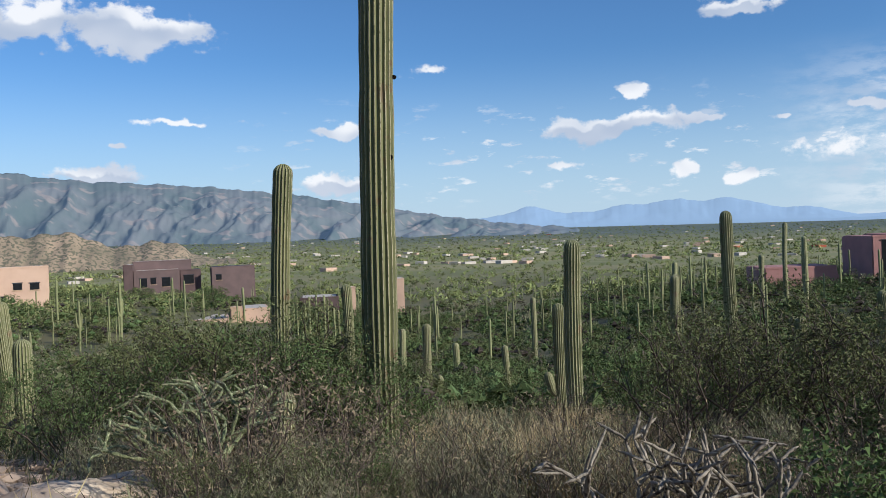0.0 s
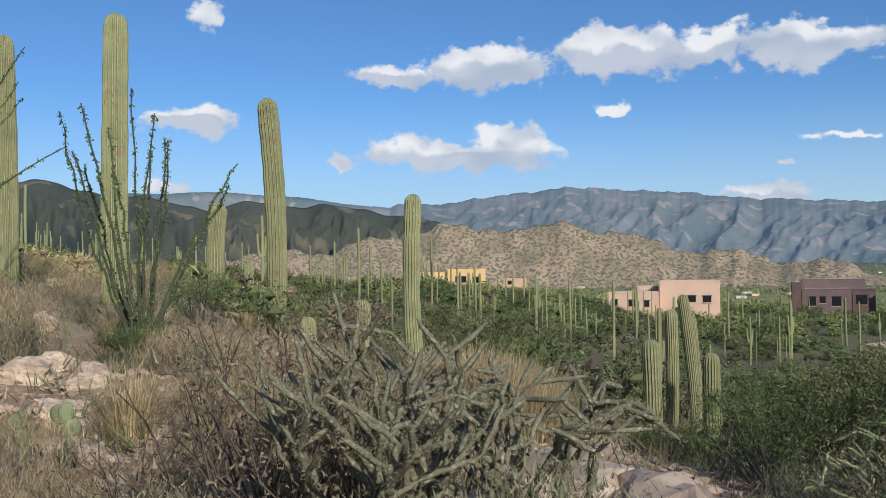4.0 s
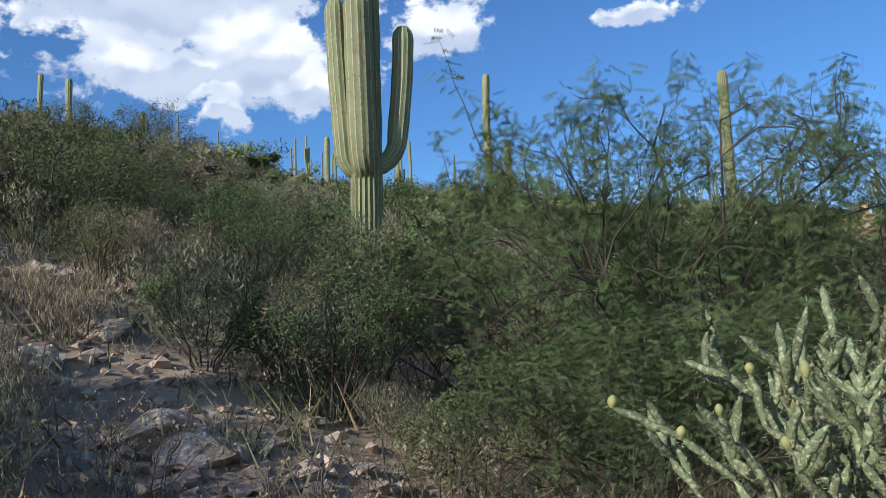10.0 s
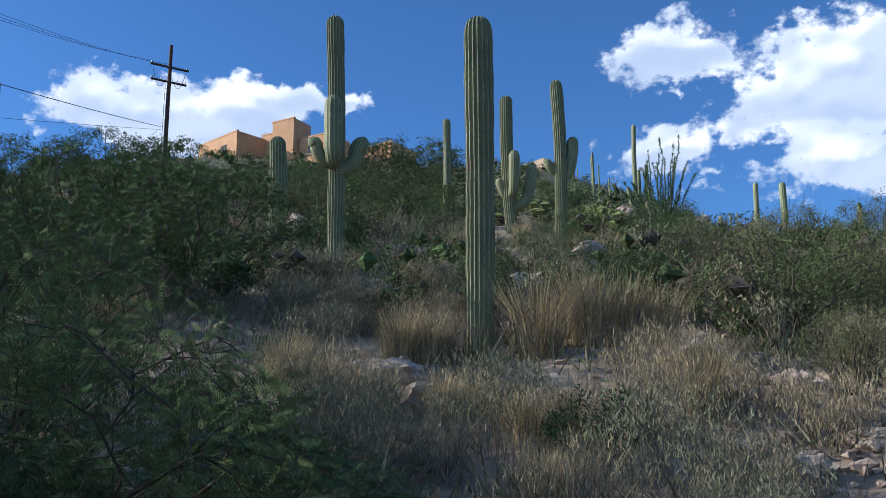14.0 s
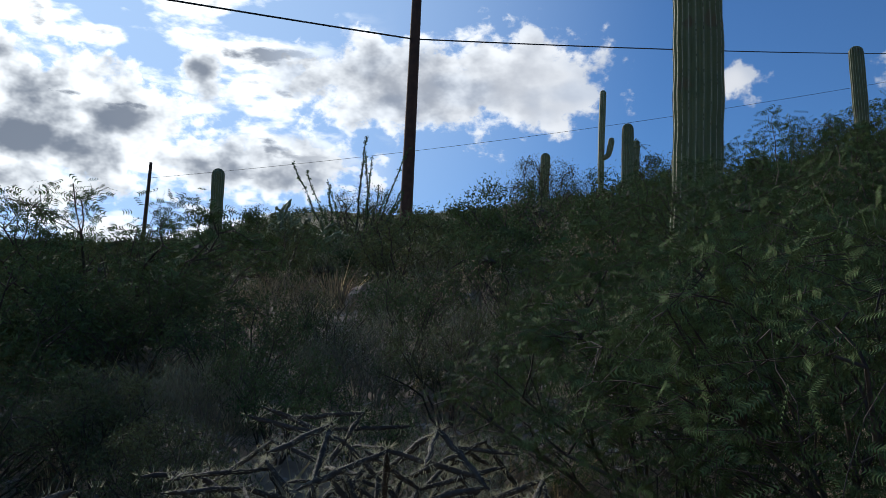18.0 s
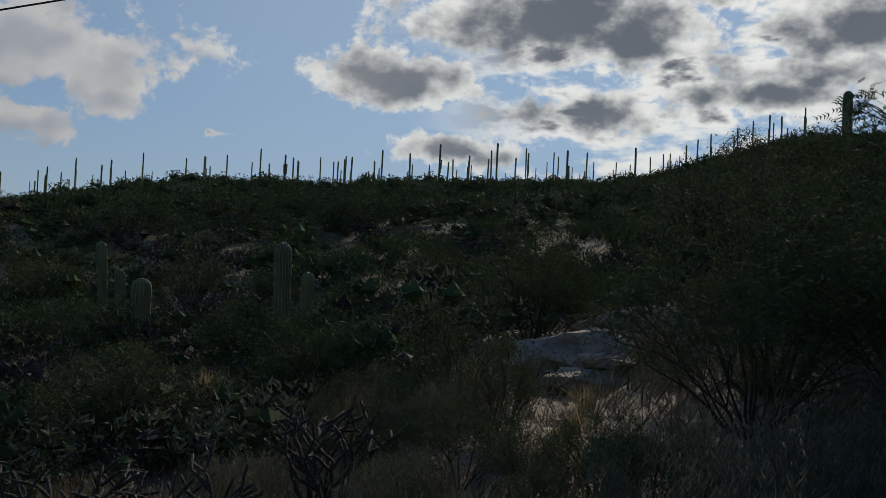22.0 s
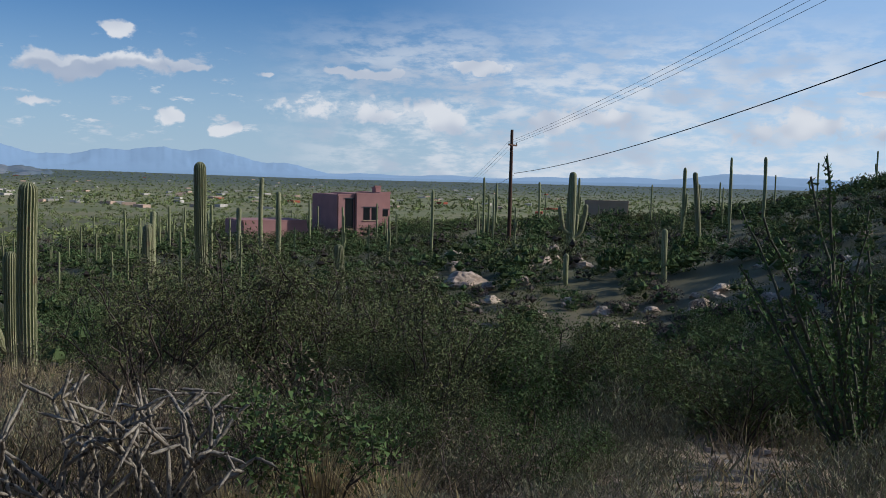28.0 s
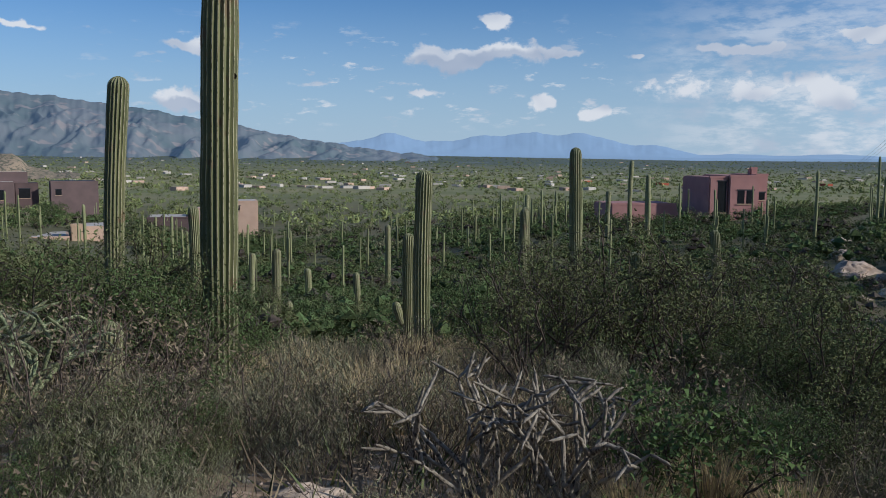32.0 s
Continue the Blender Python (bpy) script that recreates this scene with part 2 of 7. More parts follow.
sun = new("sun", bpy.data.lights.new("sun", "SUN"))
sun.data.energy, sun.data.angle, sun.data.color = 5.0, radians(0.6), (1.0, 0.92, 0.80)
sun.matrix_world = look(toward(SUN_BEARING, SUN_HEIGHT) * 50, (0, 0, 0))

# ---- materials ----
def material(name, colour, colour2=None, scale=8.0, rough=0.8, bump=0.0, bump_scale=40.0, speck=None, speck_scale=90.0, speck_at=0.62,
             random=0.0, island=0.0, metal=0.0, glow=None, through_light=0.0, coords="Object", spec=0.3):
    """Two-scale procedural surface: broad patches, fine grain and relief."""
    m = bpy.data.materials.new(name)
    m.use_nodes = True
    t = m.node_tree
    b = t.nodes["Principled BSDF"]
    b.inputs["Roughness"].default_value, b.inputs["Metallic"].default_value = rough, metal
    b.inputs["Specular IOR Level"].default_value = spec
    tc = t.nodes.new("ShaderNodeTexCoord")

    def noise_tex(s, detail=5.0):
        n = t.nodes.new("ShaderNodeTexNoise")
        t.links.new(tc.outputs[coords], n.inputs["Vector"])
        n.inputs["Scale"].default_value, n.inputs["Detail"].default_value = s, detail
        return n.outputs[0]

    def ranged(v, lo, hi):
        n = t.nodes.new("ShaderNodeMapRange")
        t.links.new(v, n.inputs[0])
        n.inputs[1].default_value, n.inputs[2].default_value = lo, hi
        return n.outputs[0]

    def mix(f, a, c):
        n = t.nodes.new("ShaderNodeMix")
        n.data_type = "RGBA"
        t.links.new(f, n.inputs[0])
        for i, v in ((6, a), (7, c)):
            if isinstance(v, tuple):
                n.inputs[i].default_value = (*v, 1)
            else:
                t.links.new(v, n.inputs[i])
        return n.outputs[2]

    col = mix(ranged(noise_tex(scale), 0.35, 0.65), colour, colour2 or tuple(c * 0.7 for c in colour))
    if speck:
        col = mix(ranged(noise_tex(speck_scale, 2.0), speck_at, speck_at + 0.06), col, speck)
    if random or island:
        hsv = t.nodes.new("ShaderNodeHueSaturation")
        t.links.new(col, hsv.inputs["Color"])
        src = t.nodes.new("ShaderNodeObjectInfo" if random else "ShaderNodeNewGeometry").outputs["Random" if random else "Random Per Island"]
        amount = random or island
        n = t.nodes.new("ShaderNodeMapRange")
        t.links.new(src, n.inputs[0])
        n.inputs[3].default_value, n.inputs[4].default_value = 1 - amount, 1 + amount
        t.links.new(n.outputs[0], hsv.inputs["Value"])
        h = t.nodes.new("ShaderNodeMapRange")
        t.links.new(src, h.inputs[0])
        h.inputs[3].default_value, h.inputs[4].default_value = 0.5 - amount * 0.05, 0.5 + amount * 0.05
        t.links.new(h.outputs[0], hsv.inputs["Hue"])
        col = hsv.outputs[0]
    t.links.new(col, b.inputs["Base Color"])
    if bump:
        bn = t.nodes.new("ShaderNodeBump")
        bn.inputs["Strength"].default_value, bn.inputs["Distance"].default_value = bump, 0.02
        t.links.new(noise_tex(bump_scale, 6.0), bn.inputs["Height"])
        t.links.new(bn.outputs[0], b.inputs["Normal"])
    if glow:
        b.inputs["Emission Color"].default_value = (*glow[:3], 1)
        b.inputs["Emission Strength"].default_value = glow[3]
    if through_light:
        tr = t.nodes.new("ShaderNodeBsdfTranslucent")
        t.links.new(col, tr.inputs["Color"])
        mx = t.nodes.new("ShaderNodeMixShader")
        mx.inputs[0].default_value = through_light
        t.links.new(b.outputs[0], mx.inputs[1])
        t.links.new(tr.outputs[0], mx.inputs[2])
        t.links.new(mx.outputs[0], t.nodes["Material Output"].inputs["Surface"])
    return m


SKIN = material("saguaro_skin", (0.225, 0.232, 0.112), (0.165, 0.18, 0.085), 2.5, 0.62, 0.25, 60, speck=(0.20, 0.155, 0.085), speck_scale=4, speck_at=0.62, random=0.14)
SPINE = material("saguaro_spines", (0.50, 0.46, 0.31), (0.33, 0.30, 0.19), 40, 0.8, speck=(0.14, 0.13, 0.075), speck_scale=26, speck_at=0.56, random=0.14)
SCAR = material("bark_scar", (0.045, 0.035, 0.03), (0.02, 0.016, 0.014), 30, 0.9, 0.5, 60)
STUCCO_TAN = material("tan_stucco", (0.50, 0.36, 0.25), (0.44, 0.31, 0.21), 0.6, 0.9, 0.2, 30)
STUCCO_ORANGE = material("orange_stucco", (0.60, 0.345, 0.185), (0.52, 0.295, 0.155), 0.6, 0.9, 0.2, 30)
STUCCO_PINK = material("pink_stucco", (0.43, 0.225, 0.205), (0.37, 0.195, 0.18), 0.6, 0.9, 0.2, 30)
STUCCO_ROSE = material("rose_tan_stucco", (0.58, 0.41, 0.31), (0.52, 0.36, 0.27), 0.5, 0.9, 0.2, 30)
STUCCO_YELLOW = material("yellow_stucco", (0.66, 0.46, 0.22), (0.58, 0.39, 0.18), 0.5, 0.9, 0.2, 30)
STUCCO_PURPLE = material("purple_brown_stucco", (0.17, 0.118, 0.114), (0.14, 0.10, 0.096), 0.5, 0.9, 0.2, 30)
STUCCO_DARK = material("dark_brown_stucco", (0.13, 0.088, 0.085), (0.10, 0.07, 0.068), 0.5, 0.9, 0.2, 30)
ROOF_DARK = material("dark_metal_roof", (0.045, 0.05, 0.062), (0.035, 0.04, 0.05), 1.0, 0.7, spec=0.2)
ROOF_WHITE = material("pale_roof", (0.55, 0.50, 0.44), (0.45, 0.40, 0.35), 1.0, 0.85)
ROOF_TILE = material("red_roof", (0.42, 0.11, 0.06), (0.34, 0.09, 0.05), 1.0, 0.85)
WINDOW_DARK = material("dark_window_glass", (0.02, 0.022, 0.026), (0.015, 0.017, 0.02), 2.0, 0.12, spec=0.5)
POLE_WOOD = material("weathered_pole_wood", (0.11, 0.055, 0.035), (0.07, 0.038, 0.027), 6, 0.85, 0.5, 25)
WIRE = material("black_cable", (0.02, 0.02, 0.022), (0.015, 0.015, 0.016), 4, 0.6)
METAL = material("galvanised_metal", (0.30, 0.31, 0.32), (0.22, 0.23, 0.24), 6, 0.45, metal=0.8)
SOIL = material("desert_soil", (0.345, 0.26, 0.18), (0.24, 0.175, 0.118), 0.35, 0.95, 0.9, 9, speck=(0.40, 0.34, 0.28), speck_scale=7, speck_at=0.60)
ROCK = material("pale_granite", (0.55, 0.435, 0.335), (0.32, 0.24, 0.175), 3.5, 0.9, 1.0, 8, speck=(0.18, 0.15, 0.13), speck_scale=11, speck_at=0.63, random=0.2)
# Aerial haze is put into these ranges and hills as blue colour and glow.
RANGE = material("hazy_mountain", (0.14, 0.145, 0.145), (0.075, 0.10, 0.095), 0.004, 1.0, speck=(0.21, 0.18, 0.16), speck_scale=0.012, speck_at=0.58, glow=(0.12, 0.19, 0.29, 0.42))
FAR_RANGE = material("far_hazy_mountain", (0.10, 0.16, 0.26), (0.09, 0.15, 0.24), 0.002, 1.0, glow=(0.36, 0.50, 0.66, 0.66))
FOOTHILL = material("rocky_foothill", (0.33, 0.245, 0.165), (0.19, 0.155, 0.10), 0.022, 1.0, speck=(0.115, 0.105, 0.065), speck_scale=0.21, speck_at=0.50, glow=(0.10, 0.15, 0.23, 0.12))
# Cloud shade on the rear hills is put into this dark colour.
SHADED_HILL = material("cloud_shaded_hill", (0.040, 0.050, 0.034), (0.075, 0.078, 0.050), 0.0035, 1.0, speck=(0.13, 0.115, 0.075), speck_scale=0.012, speck_at=0.60, glow=(0.10, 0.16, 0.25, 0.10))


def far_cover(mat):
    """Beyond the near slopes the soil carries low growth too fine to tell apart: green and straw patches, toned also
    for shade and sun on it.
    """
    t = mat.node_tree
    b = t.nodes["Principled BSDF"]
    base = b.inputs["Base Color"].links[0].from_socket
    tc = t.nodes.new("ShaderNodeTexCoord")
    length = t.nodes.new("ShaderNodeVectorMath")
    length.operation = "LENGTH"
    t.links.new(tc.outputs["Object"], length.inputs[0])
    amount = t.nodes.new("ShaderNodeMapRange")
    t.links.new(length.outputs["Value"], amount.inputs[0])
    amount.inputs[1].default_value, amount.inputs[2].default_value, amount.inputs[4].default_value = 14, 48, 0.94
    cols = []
    # Near pair darkened for slope shade, far pair brightened for valley sun.
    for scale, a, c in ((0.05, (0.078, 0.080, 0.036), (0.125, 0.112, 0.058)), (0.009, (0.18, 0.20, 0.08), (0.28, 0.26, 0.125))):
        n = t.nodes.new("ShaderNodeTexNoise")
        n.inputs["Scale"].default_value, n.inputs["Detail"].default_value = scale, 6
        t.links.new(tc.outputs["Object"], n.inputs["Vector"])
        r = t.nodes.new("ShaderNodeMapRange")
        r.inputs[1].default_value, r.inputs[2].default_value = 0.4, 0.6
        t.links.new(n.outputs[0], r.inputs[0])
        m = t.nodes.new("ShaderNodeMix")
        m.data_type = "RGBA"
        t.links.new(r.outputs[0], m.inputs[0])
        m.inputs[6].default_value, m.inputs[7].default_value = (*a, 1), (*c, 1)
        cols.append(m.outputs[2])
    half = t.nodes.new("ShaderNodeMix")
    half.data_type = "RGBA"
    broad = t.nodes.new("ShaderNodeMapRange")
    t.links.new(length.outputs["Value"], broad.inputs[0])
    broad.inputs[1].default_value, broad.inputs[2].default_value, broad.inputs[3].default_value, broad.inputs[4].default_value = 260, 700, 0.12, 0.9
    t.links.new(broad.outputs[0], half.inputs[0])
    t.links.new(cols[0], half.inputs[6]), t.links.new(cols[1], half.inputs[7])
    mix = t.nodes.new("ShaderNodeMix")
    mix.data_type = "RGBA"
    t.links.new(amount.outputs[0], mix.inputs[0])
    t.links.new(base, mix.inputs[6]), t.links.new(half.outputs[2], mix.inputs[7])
    # dull blue-green mixed in with distance stands for haze over the far valley
    haze_amount = t.nodes.new("ShaderNodeMapRange")
    t.links.new(length.outputs["Value"], haze_amount.inputs[0])
    haze_amount.inputs[1].default_value, haze_amount.inputs[2].default_value, haze_amount.inputs[4].default_value = 1700, 3200, 0.85
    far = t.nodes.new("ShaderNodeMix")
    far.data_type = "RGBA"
    t.links.new(haze_amount.outputs[0], far.inputs[0])
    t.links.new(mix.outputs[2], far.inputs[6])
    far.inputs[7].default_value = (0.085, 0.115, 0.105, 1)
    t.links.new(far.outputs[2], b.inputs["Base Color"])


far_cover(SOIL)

# ---- the land ----
RADII = [0, 3, 6, 10, 15, 22, 32, 47, 70, 110, 170, 260]
RISE = {
    0: [0, -.1, -.4, -1.05, -2.1, -3.3, -4.8, -6.7, -8.5, -11, -14, -18],
    25: [0, 0, -.1, -.7, -1.5, -2.4, -3.3, -4.4, -5.3, -6.5, -8, -11],
    45: [0, .1, .2, .1, -.3, -.8, -1.6, -1.6, -1.2, -1.5, -2.5, -5],
    60: [0, .15, .25, .4, .7, 1.3, 1.2, 1.2, 1.4, 1.8, 1.5, -1],
    75: [0, .15, .3, .5, .9, 1.6, 3, 4.5, 6, 7, 6, 3],
    92: [0, .2, .4, .9, 1.6, 3, 4.6, 6.5, 9.5, 16, 24, 30],
    110: [0, .25, .6, 1.3, 2.3, 3.8, 6, 8.7, 12.5, 18.5, 27, 35],
    130: [0, .4, 1.1, 2.4, 4, 6.0, 8.2, 11.2, 15.4, 23.2, 32, 42],
    150: [.1, .6, 1.6, 2.9, 4.3, 7, 10.3, 15, 23, 38, 50, 58],
    170: [.1, .6, 1.6, 3, 4.6, 7, 10.5, 15.5, 24, 39, 52, 60],
    195: [.1, .6, 1.6, 2.9, 4.3, 6.3, 9.3, 13, 18, 26, 42, 64],
    215: [.1, .5, 1.4, 2.5, 3.5, 4.9, 6.9, 9.5, 13, 20, 34, 59],
    235: [.1, .3, .8, 1.3, 2, 3.3, 5.2, 7.5, 11, 17, 23, 29],
    250: [0, .1, .3, .6, .9, 1.2, 2.6, 4.8, 7.4, 11.8, 13, 13],
    270: [0, -.1, -.4, -.9, -1, -.2, 1.3, 3.6, 6.2, 9.8, 10, 8],
    292: [0, -.15, -.6, -1.3, -1.8, -1.5, -.5, .8, 2.6, 4.6, 4, 0],
    318: [0, -.1, -.6, -1.3, -2.6, -4, -4.9, -3.6, -3.6, -4.2, -7, -12],
    340: [0, -.1, -.4, -1, -2.3, -3.8, -5, -5.8, -6.4, -7, -10, -15],
}
BEARINGS = sorted(RISE)
RISE_TABLE = np.array([RISE[b] for b in BEARINGS] + [RISE[0]])
KNOTS = np.array(BEARINGS + [360.0])
PLAIN_AT = [260, 500, 1000, 2000, 3300, 4900]


def land(x, y):
    """Height of the ground, for arrays or numbers."""
    x, y = np.asarray(x, float), np.asarray(y, float)
    r, a = np.hypot(x, y), np.degrees(np.arctan2(-x, y)) % 360
    i = np.clip(np.searchsorted(KNOTS, a, side="right") - 1, 0, len(KNOTS) - 2)
    f = (a - KNOTS[i]) / (KNOTS[i + 1] - KNOTS[i])
    f = f * f * (3 - 2 * f)
    j = np.clip(np.searchsorted(RADII, r, side="right") - 1, 0, len(RADII) - 2)
    rr = np.array(RADII, float)
    g = np.clip((r - rr[j]) / (rr[j + 1] - rr[j]), 0, 1)
    low = RISE_TABLE[i, j] * (1 - g) + RISE_TABLE[i, j + 1] * g
    high = RISE_TABLE[i + 1, j] * (1 - g) + RISE_TABLE[i + 1, j + 1] * g
    z = low * (1 - f) + high * f
    # the plain beyond rises gently towards the range on one side
    side = (a + 180) % 360 - 180
    lift = np.clip((side + 25) / 50, 0, 1.4)
    plain = np.interp(r, PLAIN_AT, [0, -7, -17, -24, -19, -4]) + lift * np.interp(r, PLAIN_AT, [0, 0, 2, 12, 30, 62])
    back = np.clip((np.abs(side) - 75) / 25, 0, 1)
    plain = plain * (1 - back) + np.interp(r, PLAIN_AT, [0, 8, 0, -60, -80, -80]) * back
    w = np.clip((r - 260) / 500, 0, 1)
    z = np.where(r > 260, z * (1 - w) ** 2 + (plain - 18 * (1 - (1 - w) ** 2) * (1 - back)), z)
    near = np.clip(r / 4, 0.15, 1)
    z = z + near * (0.10 * np.sin(x * 0.9 + 1.3 * np.sin(y * 0.7)) * np.sin(y * 0.8 + 0.7) + 0.05 * np.sin(x * 2.7 + y) * np.sin(y * 2.3 - x * 0.6))
    return z + np.clip((r - 20) / 60, 0, 1) * 0.5 * np.sin(x * 0.11 + 2) * np.sin(y * 0.13) * np.clip(3 - r / 200, 0, 1)


def ground_z(x, y):
    return float(land(x, y))


def spot(bearing, r):
    return -r * math.sin(radians(bearing)), r * math.cos(radians(bearing))


def mesh_from(name, verts, faces, mats, face_mats=None, smooth=False):
    me = bpy.data.meshes.new(name)
    me.from_pydata([tuple(v) for v in verts], [], [tuple(f) for f in faces])
    for m in mats if isinstance(mats, (list, tuple)) else [mats]:
        me.materials.append(m)
    if face_mats is not None:
        me.polygons.foreach_set("material_index", np.asarray(face_mats, np.int32))
    if smooth:
        me.polygons.foreach_set("use_smooth", np.ones(len(me.polygons), bool))
    me.update()
    return me


def quads_mesh(name, verts, faces, mats, face_mats=None, smooth=False):
    """Fast mesh of quads from numpy arrays."""
    me = bpy.data.meshes.new(name)
    verts, faces = np.asarray(verts, np.float32), np.asarray(faces, np.int32)
    k = faces.shape[1]
    me.vertices.add(len(verts))
    me.vertices.foreach_set("co", verts.ravel())
    me.loops.add(faces.size)
    me.loops.foreach_set("vertex_index", faces.ravel())
    me.polygons.add(len(faces))
    me.polygons.foreach_set("loop_start", np.arange(0, faces.size, k, dtype=np.int32))
    for m in mats if isinstance(mats, (list, tuple)) else [mats]:
        me.materials.append(m)
    if face_mats is not None:
        me.polygons.foreach_set("material_index", np.asarray(face_mats, np.int32))
    me.polygons.foreach_set("use_smooth", np.full(len(faces), bool(smooth)))
    me.update(calc_edges=True)
    me.validate()
    return me


def grid_faces(rows, cols, wrap):
    i, j = np.meshgrid(np.arange(rows - 1), np.arange(cols if wrap else cols - 1), indexing="ij")
    k = (j + 1) % cols
    return np.stack([i * cols + j, (i + 1) * cols + j, (i + 1) * cols + k, i * cols + k], -1).reshape(-1, 4)


def build_ground():
    rings = [0.25]
    while rings[-1] < 4900:
        rings.append(rings[-1] * 1.035 + 0.04)
    rings, spokes = np.array(rings), np.radians(np.arange(0, 360, 1.0))
    r, a = np.meshgrid(rings, spokes, indexing="ij")
    x, y = -r * np.sin(a), r * np.cos(a)
    verts = np.stack([x, y, land(x, y)], -1).reshape(-1, 3)
    faces = grid_faces(len(rings), len(spokes), True)
    verts = np.vstack([verts, [[0, 0, ground_z(0, 0)]]])
    k = np.arange(0, 360, 2)
    faces = np.vstack([faces, np.stack([np.full(180, len(verts) - 1), k, k + 1, (k + 2) % 360], -1)])
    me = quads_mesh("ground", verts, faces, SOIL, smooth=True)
    return tagged(new("ground", me), "rocky tan desert soil sloping into a wide valley", "ground", kind="structure")


build_ground()


def ridge(name, label, crest, near_r, far_r, foot, mat, rough, seed, columns=260, rows=22, spurs=0.0, grain=0.16):
    """A range of hills: slopes cut by ravines from their foot to a jagged crest line, given by bearing and height in degrees."""
    c = np.array(sorted(crest))
    a = np.linspace(c[0, 0], c[-1, 0], columns)
    rng = np.random.RandomState(seed)
    bumps = sum(rng.uniform(-1, 1) * np.sin(a * f + rng.uniform(0, 6)) / f for f in (1.1, 2.3, 4.1, 7.7, 13.0, 21.0)) * rough * 1.8
    fade = np.clip(np.minimum(a - a[0], a[-1] - a) / 2.0, 0, 1)
    top = np.tan(np.radians(np.interp(a, c[:, 0], c[:, 1]) + bumps * fade)) * far_r
    low = math.tan(radians(foot)) * near_r
    verts = []
    for k in range(rows):
        s = k / (rows - 1)
        r = near_r + (far_r - near_r) * s
        for q, b in enumerate(a):
            if k == 0:
                verts.append((-r * math.sin(radians(b)), r * math.cos(radians(b)), -70))
                continue
            # spurs run down and sideways from the crest
            p = Vector((b * grain + 0.55 * s + 0.12 * noise.noise(Vector((b * 0.4, s * 3, seed + 2))), s * 0.62, seed * 3.7))
            cut = noise.ridged_multi_fractal(p * 2.4, 0.9, 2.1, 5, 1.0, 2.0) - 1.1
            e = low + (top[q] - low) * s ** 1.1 + cut * spurs * math.sin(math.pi * min(1.0, s ** 0.8)) * min(1.0, max(0.0, top[q] - low) / (spurs * 2 + 1))
            verts.append((-r * math.sin(radians(b)), r * math.cos(radians(b)), 1.6 + e))
    back = far_r * 1.06
    for b in a:
        verts.append((-back * math.sin(radians(b)), back * math.cos(radians(b)), -90))
    me = quads_mesh(name, verts, grid_faces(rows + 1, columns, False), mat, smooth=True)
    return tagged(new(name, me), label, "mountain", kind="structure")


RANGE_CREST = [(-12.0, -0.7), (-7.5, 0.0), (-4.2, 0.35), (-2.1, 0.66), (0.7, 1.11), (4.6, 1.85), (9.0, 2.60), (12.9, 3.11), (17.2, 3.52), (21.5, 3.77), (25.8, 4.32), (28.7, 4.56), (32.9, 4.88), (36.7, 4.50), (40.9, 4.02), (41.7, 3.94), (43.7, 4.04), (44.2, 3.82)]
FAR_CREST = [(-25.0, 0.02), (-23.2, 0.40), (-19.4, 0.98), (-17.8, 1.34), (-16.5, 1.13), (-15.0, 1.55), (-12.8, 1.16), (-10.7, 1.04), (-7.9, 0.84), (-5.4, 1.27), (-2.8, 0.76), (0.1, 0.63)]
LOW_CREST = [(-59.5, 0.12), (-54.6, 0.36), (-51.9, 0.57), (-49.5, 0.51), (-46.0, 0.16), (-42.4, 0.21), (-36.3, 0.01), (-31.6, 0.06), (-24.7, 0.04)]
BACK_CREST = [(40.6, 3.26), (44.2, 3.75), (47.7, 4.23), (50.3, 4.52), (53.5, 4.83), (56.8, 4.82), (60.7, 4.75)]
FOOT_CREST = [(13.0, -1.2), (18.0, -0.11), (23.8, 0.58), (28.8, 1.52), (30.9, 2.22), (32.6, 2.68), (34.7, 2.20), (37.7, 2.61), (38.6, 2.23), (41.4, 2.6), (44.0, 1.9), (48.0, 1.2), (54.0, 1.0), (60.0, -0.6)]
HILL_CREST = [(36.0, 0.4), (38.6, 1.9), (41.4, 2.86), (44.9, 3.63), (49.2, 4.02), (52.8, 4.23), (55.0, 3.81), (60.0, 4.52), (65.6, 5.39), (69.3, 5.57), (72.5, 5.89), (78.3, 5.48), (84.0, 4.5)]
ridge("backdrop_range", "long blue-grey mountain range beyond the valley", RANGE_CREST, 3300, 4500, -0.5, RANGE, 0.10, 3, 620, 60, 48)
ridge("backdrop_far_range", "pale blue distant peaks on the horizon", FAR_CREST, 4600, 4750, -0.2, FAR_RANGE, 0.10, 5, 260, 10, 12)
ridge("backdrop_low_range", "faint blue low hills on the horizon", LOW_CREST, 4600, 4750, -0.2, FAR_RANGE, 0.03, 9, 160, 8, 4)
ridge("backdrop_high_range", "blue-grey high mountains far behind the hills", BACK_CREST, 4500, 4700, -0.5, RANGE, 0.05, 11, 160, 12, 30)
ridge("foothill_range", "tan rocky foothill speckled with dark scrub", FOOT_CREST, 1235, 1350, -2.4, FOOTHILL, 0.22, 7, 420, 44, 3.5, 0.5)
ridge("wooded_hills", "scrubby hills behind the foothill, coloured dark as under cloud shade", HILL_CREST, 1400, 2100, -2.0, SHADED_HILL, 0.12, 8, 420, 44, 60, 0.22)

